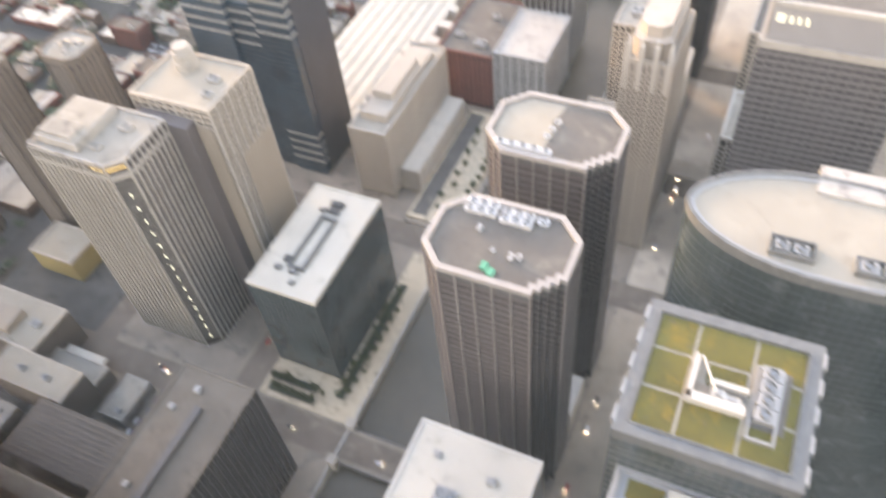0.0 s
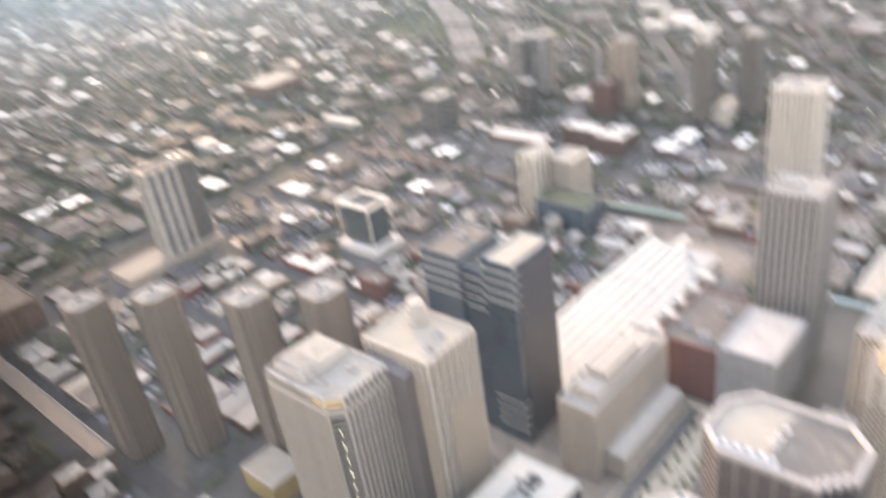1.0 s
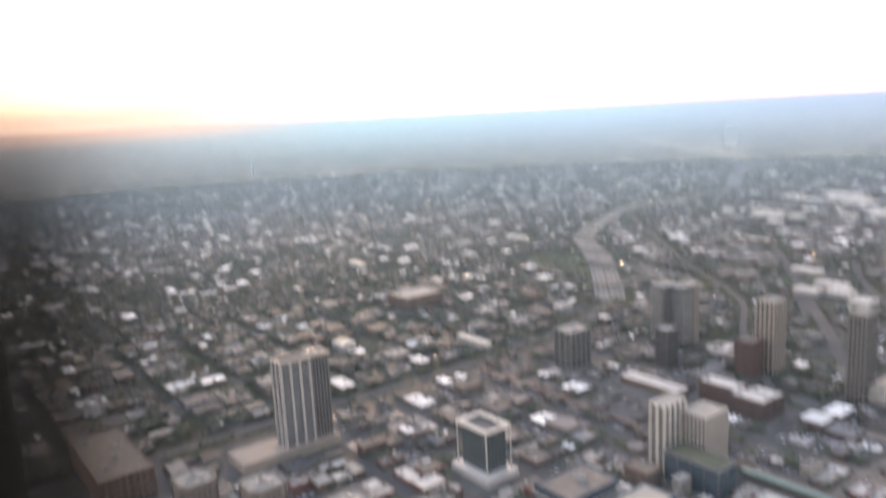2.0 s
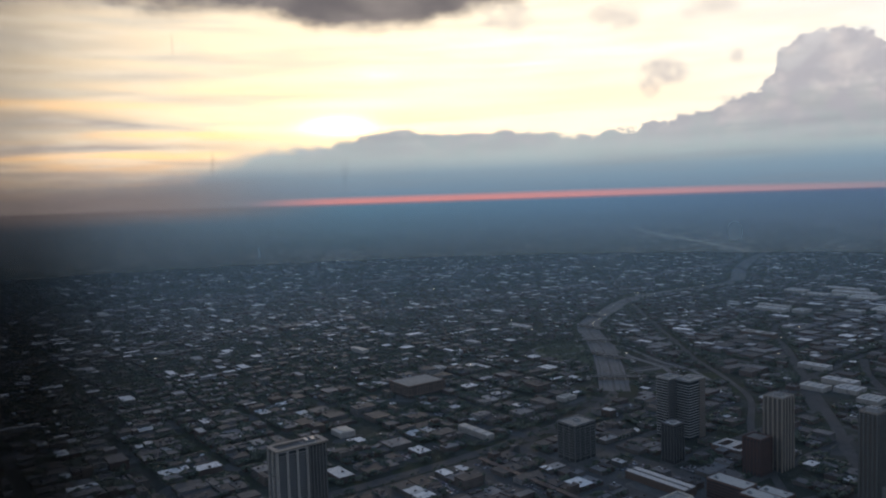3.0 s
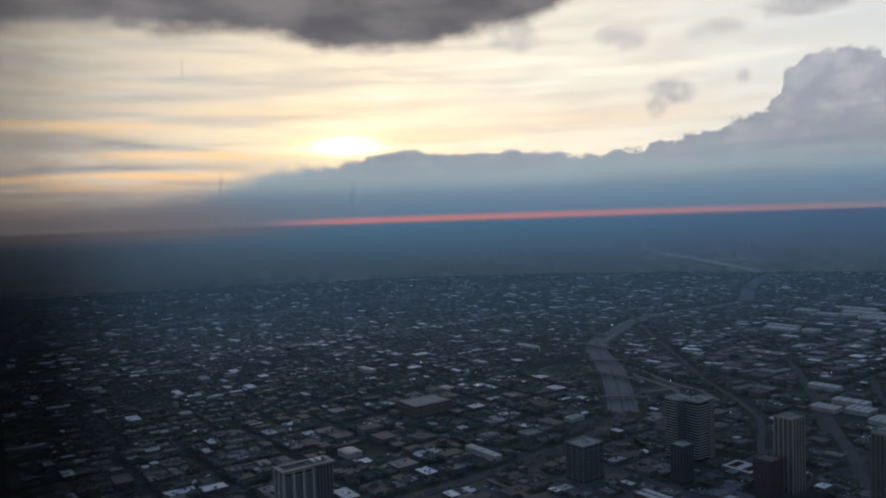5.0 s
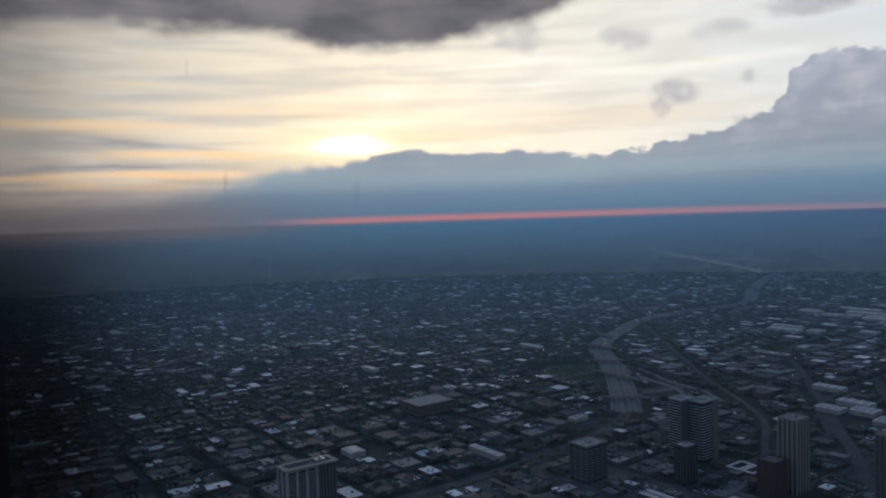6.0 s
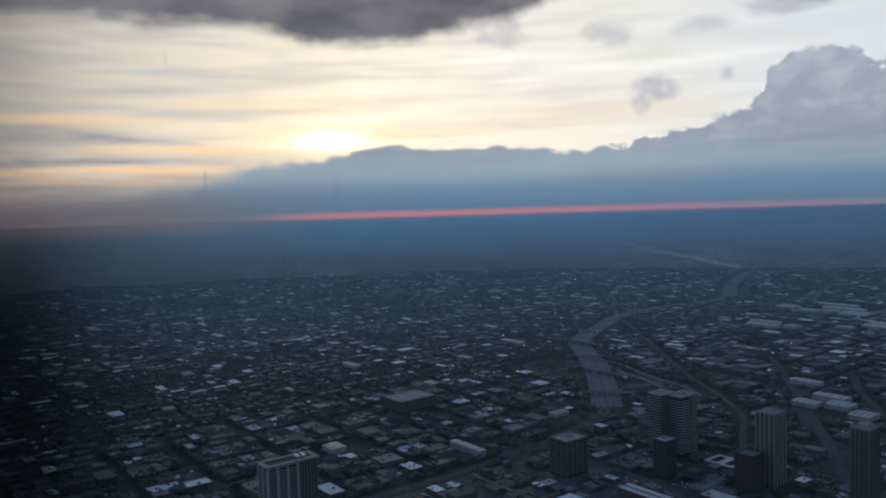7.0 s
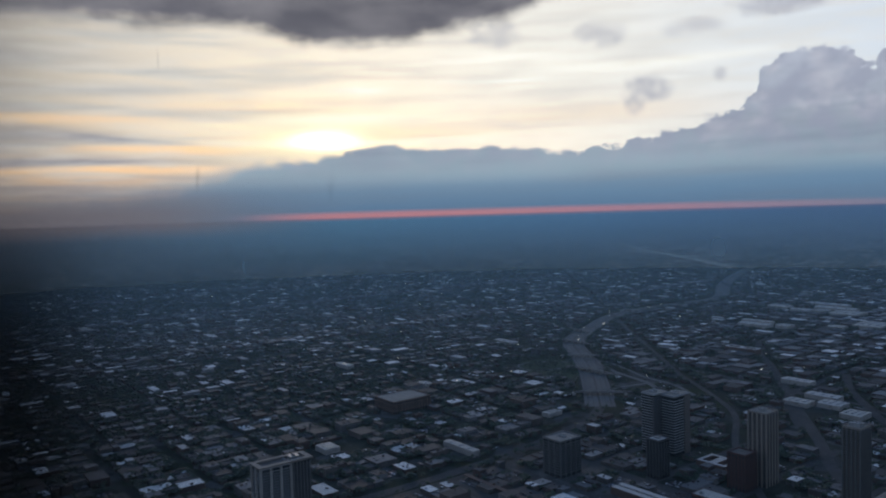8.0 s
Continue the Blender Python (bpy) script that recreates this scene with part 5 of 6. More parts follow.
tower("red_brick_block", "red brick warehouse with a dark flat roof", rect(-235, -190, 449, 525), 50, DARK_GLASS, RED_BRICK, TAR, floor_h=3.8, band_h=2.3, band_out=0.1, pier=4.0, pier_w=1.9, pier_out=0.3, category="warehouse",
      units=[(-225, 470, 8, 5, 3), (-205, 500, 6, 5, 3), (-204, 462, 9, 7, 4)])
tower("grey_panel_block", "grey panelled block with a pale flat roof", rect(-187, -146, 446, 507), 58, GREY_GLASS, GREY_WALL, CONCRETE, floor_h=4, band_h=2.4, band_out=0.1, pier=6.8, pier_w=1.4, pier_out=0.3, category="office building")
tower("striped_flat_tower", "grey apartment tower with vertical pale stripes", rect(-190, -149, 522, 562), 150, DARK_GLASS, PURPLE_STONE, GRAVEL, floor_h=3.2, band_h=1.0, pier=5.1, pier_w=1.6, pier_out=0.6, pier_mat=METAL, category="apartment tower", units=[(-176, 540, 14, 10, 5)])
tower("pale_flat_tower", "pale apartment tower with vertical stripes", rect(-268, -226, 745, 780), 150, GREY_GLASS, PALE, GRAVEL, floor_h=3.2, band_h=0.8, pier=5.2, pier_w=1.8, pier_out=0.6, category="apartment tower", units=[(-250, 760, 10, 8, 4)])
# pale deck added where the river reflects the sky
t = thing("riverside_deck", "low pale deck in place of sky-lit water at the river bend", "terrace")
part("wall", add_prism(new_bm(), rect(-149, -100, 645, 730), 0, 7), CONCRETE, t)
part("deck", add_prism(new_bm(), rect(-148, -101, 646, 729), 7, 7.3), LIGHTENED_AVENUE, t)
part("parapet", add_ring(new_bm(), rect(-149.4, -99.6, 644.6, 730.4), rect(-148, -101, 646, 729), 6.4, 8.4), PALE, t)
tower("tan_office_block", "tan office block with a cluttered gravel roof", rect(-100, -62, 455, 520), 95, DARK_GLASS, TAN, GRAVEL, floor_h=3.8, band_h=1.8, pier=4.4, pier_w=1.6, category="office building", units=[(-85, 470, 12, 8, 4), (-75, 500, 9, 12, 4), (-92, 505, 6, 6, 3)])
tower("dark_glass_tower", "dark glass tower with a pale rooftop frame", rect(-66, -46, 538, 580), 150, DARK_GLASS, DARK_METAL, PALE, floor_h=4, band_h=0.5, pier=4, pier_w=0.3, pier_out=0.2, units=[(-56, 560, 12, 9, 4)])
tower("pale_street_block", "pale stone office building along the avenue", rect(-12, 60, 392, 440), 70, DARK_GLASS, PALE, GRAVEL, floor_h=3.8, band_h=1.6, pier=4.5, pier_w=1.6, category="office building", units=[(10, 410, 10, 8, 4)])
tower("tan_street_block", "tan office building with a brown roof", rect(-12, 60, 455, 520), 105, DARK_GLASS, TAN, TAR, floor_h=3.8, band_h=1.6, pier=4.5, pier_w=1.6, category="office building", units=[(14, 480, 12, 9, 4)])
tower("glass_street_block", "grey glass office tower", rect(-12, 55, 560, 620), 140, GREY_GLASS, METAL, GRAVEL, floor_h=4, band_h=0.7, pier=4.5, pier_w=0.5, units=[(20, 590, 14, 9, 4)])
tower("white_roof_block", "office block with a stained white flat roof", rect(-92, -39, 76, 127.5), 115, DARK_GLASS, PALE, WHITE, floor_h=4, band_h=1.4, pier=4.4, pier_w=0.9, category="office building", parapet=0.6,
      units=[(-70, 100, 9, 6, 2.2), (-55, 112, 4, 3, 1.6), (-80, 115, 3, 3, 1.4)])
t = tower("dark_roof_block", "brown office block with a long ridge on its dark roof", rect(-224.5, -183, 20, 122.5), 90, DARK_GLASS, DARK_METAL, BROWN_ROOF, floor_h=3.9, band_h=0.8, pier=3.4, pier_w=0.5, category="office building", parapet=0.7, rim_mat=BROWN_ROOF, units=[(-209, 112, 3.4, 3.4, 2), (-216, 100, 3, 3, 1.6), (-212, 60, 3, 3, 1.6)])
part("roof_ridge", add_box(new_bm(), -204, -200.5, 30, 104, 90, 92.6), DARK_METAL, t, "long dark roof ridge")

# the row of four chamfered apartment towers
for x, y in ((-549, 161), (-507, 197), (-439, 231), (-394, 264)):
    tower("chamfered_flat_tower", "tan concrete apartment tower with cut corners", cut_rect(x - 15, x + 15, y - 14, y + 14, 6), 146, BRONZE_GLASS, FLAT_STONE, GRAVEL, floor_h=3.0, band_h=1.8, band_out=0.15, pier=4.4, pier_w=2.6, pier_out=0.16,
          group="row of four tan towers", category="apartment tower", units=[(x - 3, y, 6, 5, 3), (x + 5, y + 4, 4, 4, 2.4), (x + 4, y - 6, 3, 4, 2)], crown=3)

tower("brown_flat_block", "wide brown brick block with a felt roof", rect(-985, -838, 146, 204), 34, DARK_GLASS, BROWN_BRICK, BROWN_ROOF, floor_h=4, band_h=2.2, pier=7, pier_w=2.2, category="loft building", units=[(-960, 160, 9, 6, 3), (-900, 180, 7, 6, 3), (-870, 160, 6, 5, 2.4), (-930, 190, 5, 5, 2)])

# ---- towers of the district to the north-west ----
def flat_tower(name, label, poly, h, glass, wall, roof, **more):
    return tower(name, label, poly, h, glass, wall, roof, category="apartment tower", **more)


t = flat_tower("white_flat_tower", "white apartment slab with bold vertical fins and a darker glazed end", rect(-846, -822, 356, 394), 117, GREY_GLASS, GREY_WALL, TAR, floor_h=3.2, band_h=0.9, pier=12.6, pier_w=3.0, pier_out=1.3, pier_mat=CONCRETE)
tower("", "", rect(-846, -824, 394.2, 420), 117, DARK_GLASS, PURPLE_STONE, TAR, floor_h=3.2, band_h=0.9, pier=4.3, pier_w=1.0, pier_out=0.7, pier_mat=STEEL, parent=t, units=[(-835, 404, 10, 12, 4)])
part("roof_plate", add_ring(new_bm(), rect(-848, -819.6, 353.6, 422), rect(-843, -826, 360, 416), 117.6, 119.4), DULL_STONE, t, "pale roof plate")
pod = thing("podium", "pale car-park podium below the white tower", "podium")
part("wall", add_prism(new_bm(), rect(-862, -814, 296, 424), 0.0, 12), DULL_STONE, pod)
part("roof", add_prism(new_bm(), rect(-861, -815, 297, 423), 12, 12.3), DULL_STONE, pod)
t = tower("framed_glass_block", "green glass block inside a white roof frame", rect(-655, -612, 495, 522), 55, GREEN_GLASS, DARK_METAL, TAR, floor_h=4, band_h=0.4, band_out=0.1, pier=5.4, pier_w=0.3, pier_out=0.2, category="office building")
part("roof_frame", add_ring(new_bm(), rect(-660, -607, 490, 527), rect(-655, -612, 495, 522), 57, 60), WHITE, t, "white roof frame")
for x in (-659, -608):
    for y in (491, 526):
        part("frame_post", add_box(new_bm(), x - 0.6, x + 0.6, y - 0.6, y + 0.6, 0, 58), WHITE, t)
part("base", add_prism(new_bm(), rect(-664, -600, 484, 530), 0, 9), PALE, t)
t = flat_tower("white_edge_tower", "apartment slab with a white end tower and tan wing", rect(-513, -494, 648, 684), 78, GREY_GLASS, WHITE, GRAVEL, floor_h=3.1, band_h=0.6, pier=9, pier_w=3.4, pier_out=0.8)
tower("", "", rect(-492, -462, 676, 716), 66, GREY_GLASS, TAN, GRAVEL, floor_h=3.1, band_h=1.2, pier=5, pier_w=1.6, parent=t)
tower("blue_podium_block", "blue-grey glass block with a planted roof", rect(-488, -422, 640, 672), 32, BLUE_GLASS, STEEL, MOSS, floor_h=4, band_h=0.5, pier=16, pier_w=0.5, category="office building")
t = flat_tower("broad_flat_tower", "broad dark apartment tower of two joined slabs with pale end piers", rect(-798, -774, 1012, 1046), 99, DARK_GLASS, METAL, GRAVEL, floor_h=4.4, band_h=1.5, band_out=0.6, pier=0, units=[(-788, 1028, 10, 10, 4)])
tower("", "", rect(-773.6, -749, 1030, 1070), 97, DARK_GLASS, METAL, GRAVEL, floor_h=4.4, band_h=1.5, band_out=0.6, pier=0, parent=t, units=[(-762, 1050, 10, 10, 4)])
# solid dark strip before the joint, standing in for the dark gap
part("slot", add_box(new_bm(), -775.5, -772.5, 1009.6, 1030, 0, 96), DARK_METAL, t, "solid dark strip marking the gap between the slabs")
part("end_pier", add_box(new_bm(), -751, -747.6, 1056, 1070.8, 0, 97), FLAT_STONE, t, "pale concrete end wall")
flat_tower("slim_pale_tower", "slim pale apartment tower with dark centre stripes", rect(-608, -580, 1010, 1040), 106, DARK_GLASS, DULL_STONE, GRAVEL, floor_h=3.1, band_h=0.9, pier=7, pier_w=2.2, pier_out=0.8, pier_mat=WARM_STONE, units=[(-594, 1025, 10, 8, 5)])
flat_tower("dark_slim_tower", "slim dark glass apartment tower", rect(-722, -700, 925, 950), 58, DARK_GLASS, DARK_METAL, PALE, floor_h=3.1, band_h=0.8, pier=6, pier_w=0.8, units=[(-711, 938, 8, 8, 3)])
flat_tower("mid_rise_flats", "grey mid-rise apartment block", rect(-836, -800, 822, 866), 56, DARK_GLASS, STEEL, GRAVEL, floor_h=4.0, band_h=1.2, band_out=0.5, pier=11, pier_w=1.2, units=[(-818, 845, 10, 8, 3)])
flat_tower("brown_flats", "dark brown brick apartment block", rect(-617, -590, 972, 1000), 52, DARK_GLASS, DARK_BRICK, TAR, floor_h=3.1, band_h=1.7, pier=5, pier_w=2.2)
for x0, x1, y0, y1 in ((-464, -442, 988, 1016), (-420, -394, 1036, 1064)):
    flat_tower("twin_flat_tower", "pale grey twin apartment tower with a stepped top", rect(x0, x1, y0, y1), 118, DARK_GLASS, DULL_STONE, GRAVEL, floor_h=3.1, band_h=0.8, pier=5.6, pier_w=1.2, pier_out=0.9, pier_mat=STEEL, units=[((x0 + x1) / 2, (y0 + y1) / 2, 14, 12, 5)], group="twin flat towers")
pod = thing("podium", "arched pale podium between the twin towers", "podium")
part("wall", add_prism(new_bm(), rect(-441, -421, 1000, 1058), 0, 22), CONCRETE, pod)
part("roof", add_prism(new_bm(), rect(-440.4, -421.6, 1001, 1057), 22, 22.3), GRAVEL, pod)
t = thing("platform_canopy", "long teal metal station canopy on the viaduct", "canopy")
part("roof", add_prism(new_bm(), [(-438, 702), (-340, 706), (-340, 716), (-438, 712)], 7.2, 8.2, True, True), TEAL, t)
for i in range(12):
    part("post", add_box(new_bm(), -434 + i * 8.4, -433.5 + i * 8.4, 707, 707.5, 0, 7.3), DARK_METAL, t)
t = thing("viaduct", "brown steel rail viaduct", "viaduct")
part("deck", add_box(new_bm(), -900, -240, 713.5, 722, 5.6, 6.6), BROWN_BRICK, t)
for i in range(40):
    part("column", add_box(new_bm(), -892 + i * 16.5, -891 + i * 16.5, 717, 718.4, 0, 5.7), DARK_METAL, t)
tower("wide_loft", "wide brown loft block with a tan roof", rect(-1345, -1275, 840, 930), 24, DARK_GLASS, BROWN_BRICK, GRAVEL, floor_h=4, band_h=2.2, pier=7, pier_w=2.2, category="loft building")


def hall(x0, x1, y0, y1, h, roof, label):
    """Works hall with a shallow ridged roof, parapet ends and roof lights."""
    t = thing("warehouse", label, "warehouse", ((x0 + x1) / 2, (y0 + y1) / 2, 0), "works halls")
    w, d = (x1 - x0) / 2, (y1 - y0) / 2
    part("wall", add_prism(new_bm(), rect(-w, w, -d, d), 0, h), CONCRETE, t)
    bm = new_bm()
    sec = [(-d - 0.3, h), (0, h + d * 0.06), (d + 0.3, h)]
    a = [bm.verts.new((-w - 0.3, u, v)) for u, v in sec]
    b = [bm.verts.new((w + 0.3, u, v)) for u, v in sec]
    for j in range(2):
        bm.faces.new((a[j], b[j], b[j + 1], a[j + 1]))
    bm.faces.new(a), bm.faces.new(b[::-1])
    part("roof", bm, roof, t)
    for k in range(3):
        part("roof_light", add_box(new_bm(), -w * 0.7 + k * w * 0.6, -w * 0.5 + k * w * 0.6, -d * 0.6, d * 0.6, h, h + d * 0.06 + 0.8), METAL, t)


for x0, x1, y0, y1, h in ((-1400, -1300, 2270, 2310, 10), (-1290, -1250, 2300, 2350, 9), (-1430, -1330, 2340, 2372, 9), (-1440, -1370, 2670, 2710, 10), (-1360, -1320, 2690, 2740, 9), (-1400, -1260, 2765, 2810, 11), (-1480, -1330, 2860, 2905, 10),
                          (-896, -832, 1622, 1650, 10), (-800, -752, 1455, 1490, 9), (-745, -700, 1480, 1520, 9), (-795, -730, 1530, 1560, 10), (-1045, -965, 788, 803, 10), (-1178, -1142, 612, 640, 9), (-1786, -1722, 996, 1016, 9), (-1066, -1046, 1046, 1082, 8),
                          (-1446, -1414, 1020, 1042, 9), (-1750, -1670, 1522, 1548, 8), (-1290, -1200, 2650, 2740, 11), (-1120, -1040, 2450, 2560, 10), (-1550, -1480, 2710, 2770, 9), (-1168, -1122, 2385, 2425, 9), (-680, -642, 1435, 1480, 9), (-2310, -2256, 778, 798, 9), (-3045, -2960, 634, 664, 9)):
    hall(x0, x1, y0, y1, h, WHITE if (x0 + y0) % 3 else PALE, "wide works hall with a pale flat ridged roof")


def long_shed(x0, x1, y0, y1, h):
    """Long low shed with two pale roof strips either side of a dark gutter, and a row of vents."""
    t = thing("long_shed", "long low shed with two pale roof strips", "shed")
    m = (y0 + y1) / 2
    part("wall", add_prism(new_bm(), rect(x0, x1, y0, y1), 0, h), BROWN_BRICK, t)
    part("roof", add_prism(new_bm(), rect(x0 + 0.4, x1 - 0.4, y0 + 0.4, y1 - 0.4), h, h + 0.3), TAR, t)
    for a, b in ((y0 + 0.8, m - 2.4), (m + 2.4, y1 - 0.8)):
        part("roof_strip", add_box(new_bm(), x0 + 0.8, x1 - 0.8, a, b, h + 0.2, h + 0.9), PALE, t, "pale roof strip")
    roof_units(t, [(x0 + 8 + k * 14, m, 2.6, 2.2, 1.4) for k in range(int((x1 - x0) / 14))], h + 0.3)


def white_roofed_lofts():
    t = thing("loft_block", "dark brick loft block under three white flat roofs", "loft building")
    for x0, x1, y0, y1, h in ((-598, -543, 858, 886, 26), (-540, -495, 842, 868, 27), (-535, -496, 871, 894, 25)):
        p = rect(x0, x1, y0, y1)
        part("wall", add_prism(new_bm(), p, 0, h - 0.4), DARK_BRICK, t)
        part("roof", add_prism(new_bm(), grow(p, -0.5), h - 0.4, h), WHITE, t, "white flat roof")
        part("parapet", add_ring(new_bm(), grow(p, 0.15), grow(p, -0.5), h - 1.0, h + 0.8), BROWN_BRICK, t)
        band = mesh_of("window_band", add_ring(new_bm(), grow(p, 0.08), grow(p, -0.1), -0.9, 0.9), DARK_GLASS)
        for k in range(6):
            piece("window_band", band, t, at=(0, 0, 2.6 + k * 3.9))
        roof_units(t, [(x0 + 9, y0 + 8, 5, 4, 2.2), (x1 - 8, y1 - 8, 4, 3, 1.8)], h)


def court_block(x0, x1, y0, y1, h):
    """Low flats round two courts, with pale roofs."""
    t = thing("court_block", "low pale-roofed flats round two dark courts", "flats")
    xm = (x0 + x1) / 2
    for a, b in ((x0, xm), (xm, x1)):
        part("wing", add_ring(new_bm(), rect(a, b, y0, y1), rect(a + 6, b - 6, y0 + 7, y1 - 7), 0, h), BROWN_BRICK, t)
        part("roof", add_ring(new_bm(), rect(a + 0.3, b - 0.3, y0 + 0.3, y1 - 0.3), rect(a + 5.7, b - 5.7, y0 + 6.7, y1 - 6.7), h - 0.1, h + 0.3), PALE, t, "pale flat roof")


long_shed(-712, -612, 831, 856, 10)
white_roofed_lofts()
court_block(-705, -655, 1024, 1066, 8)
court_block(-1190, -1098, 1862, 1890, 14)

# ---- low roofs south of the finned tower ----
t = thing("station_hall", "low tan station hall with stepped flat roofs", "station")
for x0, x1, y0, y1, h, m in ((-424, -363, 117.5, 150, 30, TAN_ROOF), (-380, -321, 96, 117, 30, TAN_ROOF), (-363, -322, 118, 131, 14, GRAVEL)):
    # walls darker than the parapets: shade below the roofs put into the stone
    part("wall", add_prism(new_bm(), rect(x0, x1, y0, y1), 0, h), FLAT_STONE, t)
    part("roof", add_prism(new_bm(), rect(x0 + 0.6, x1 - 0.6, y0 + 0.6, y1 - 0.6), h, h + 0.3), m, t)
    part("parapet", add_ring(new_bm(), rect(x0 - 0.2, x1 + 0.2, y0 - 0.2, y1 + 0.2), rect(x0 + 0.6, x1 - 0.6, y0 + 0.6, y1 - 0.6), h - 0.8, h + 1.1), TAN, t)
part("penthouse", add_prism(new_bm(), rect(-404, -386, 122, 138), 30, 36), WARM_STONE, t)
roof_units(t, [(-374, 134, 7, 5, 3), (-360, 106, 5, 4, 2.4), (-340, 106, 5, 4, 2.4), (-395, 118, 4, 4, 2)], 30)
part("canopy", add_box(new_bm(), -360, -329, 131.6, 137, 10, 12), WHITE, t, "white canopy roof")
t = thing("ochre_block", "low ochre-walled block with a tan roof", "building")
part("wall", add_prism(new_bm(), rect(-436, -398, 186, 214), 0.17, 20), YELLOW_WALL, t)
part("roof", add_prism(new_bm(), rect(-435, -399, 187, 213), 20, 20.4), TAN_ROOF, t)
part("parapet", add_ring(new_bm(), rect(-436.3, -397.7, 185.7, 214.3), rect(-435, -399, 187, 213), 19, 21.2), TAN, t)
t = thing("striped_roof_block", "long dark building with a ridged metal roof", "building")
part("wall", add_prism(new_bm(), rect(-330, -258, 60, 94), 0.17, 34), DARK_GLASS, t)
part("roof", add_prism(new_bm(), rect(-330, -258, 60, 94), 34, 34.3), TAR, t)
for i in range(11):
    part("roof_rib", add_box(new_bm(), -329, -259, 61 + i * 3, 62 + i * 3, 34.3, 35.2), FLAT_STONE, t)
t = thing("gravel_roof_block", "pale block with a gravel roof beside the yards", "building")
part("wall", add_prism(new_bm(), rect(-330, -262, 20, 52), 0.17, 40), TAN, t)
part("roof", add_prism(new_bm(), rect(-329, -263, 21, 51), 40, 40.3), GRAVEL, t)
part("parapet", add_ring(new_bm(), rect(-330.3, -261.7, 19.7, 52.3), rect(-329, -263, 21, 51), 39, 41.3), TAN, t)
roof_units(t, [(-310, 36, 8, 6, 3), (-290, 40, 5, 5, 2.5), (-280, 30, 7, 4, 2)], 40)
# ---- the small buildings and trees of the city ----
rng = random.Random(11)
CLEAR = [(-112, -40, 150, 280), (-238, -180, 15, 270), (-20, 130, 80, 700), (-375, -240, 165, 265), (-372, -276, 328, 392), (-352, -255, 380, 682),
         (-256, -164, 312, 442), (-240, -142, 442, 570), (-112, -40, 340, 590), (-96, -36, 70, 132), (-274, -220, 738, 786), (-152, -96, 634, 736),
         (-566, -532, 145, 177), (-524, -490, 181, 213), (-456, -422, 215, 247), (-411, -377, 248, 280), (-990, -832, 142, 208), (-872, -560, 124, 148), (-870, -808, 282, 428), (-668, -596, 480, 535), (-518, -416, 634, 722), (-816, -744, 1004, 1076), (-626, -576, 966, 1044),
         (-726, -696, 920, 955), (-840, -796, 816, 870), (-474, -388, 980, 1076), (-442, -336, 698, 720), (-1350, -1270, 835, 935), (-714, -610, 828, 858), (-600, -493, 840, 896), (-707, -653, 1022, 1068), (-1192, -1096, 1860, 1892), (RIVER[0] - 2, RIVER[1] + 2, -420, 640), (-4, 70, -70, 2), (-1480, -1290, 1300, 1490), (-428, -318, 92, 152), (-440, -394, 182, 218), (-334, -256, 16, 98),
         (-1440, -1240, 2255, 2410), (-1445, -1330, 2660, 2745), (-1435, -1245, 2745, 2960), (-905, -820, 1615, 1675), (-806, -694, 1448, 1566), (-1050, -950, 780, 812), (-1184, -1138, 600, 660), (-1790, -1706, 986, 1026), (-1074, -1040, 1034, 1090), (-1760, -1655, 1512, 1580), (-1295, -1195, 2645, 2745), (-1125, -1035, 2445, 2565), (-1555, -1475, 2705, 2775), (-1172, -1118, 2380, 2430), (-684, -638, 1430, 1484)]
EX = np.array(EXPRESSWAY, dtype=float)
DIAGONALS = [np.array(p, dtype=float) for p in ([(-500, 900), (-700, 1130), (-815, 1310), (-915, 1403), (-1005, 1470), (-1114, 1549), (-1302, 1712), (-1618, 1982), (-1851, 2189), (-2218, 2498), (-3152, 3308)], [(-420, 1000), (-627, 1260), (-996, 1760), (-1180, 2010), (-1250, 2400)], [(-240, 1100), (-560, 1500), (-864, 1570), (-1100, 1600)], [(-905, 1200), (-1090, 1410), (-1240, 1460), (-1400, 1560)])] + [np.array(line, dtype=float) for line, w, label in RAMPS]


def gap_to(line, x, y):
    a, b = line[:-1], line[1:]
    d = b - a
    t = np.clip(((x - a[:, 0]) * d[:, 0] + (y - a[:, 1]) * d[:, 1]) / (d ** 2).sum(1), 0, 1)
    return np.min(np.hypot(a[:, 0] + t * d[:, 0] - x, a[:, 1] + t * d[:, 1] - y))


def is_free(x, y, r):
    for x0, x1, y0, y1 in CLEAR:
        if x0 - r < x < x1 + r and y0 - r < y < y1 + r:
            return False
    if gap_to(EX, x, y) < (42 if y > 1150 else 16) + r:
        return False
    if y > 850:
        for line in DIAGONALS:
            if gap_to(line, x, y) < 9 + r:
                return False
    return True


def in_view(x, y, margin=0.0):
    left = math.degrees(math.atan2(-x, y))
    return -12 - margin < left < 92 + margin


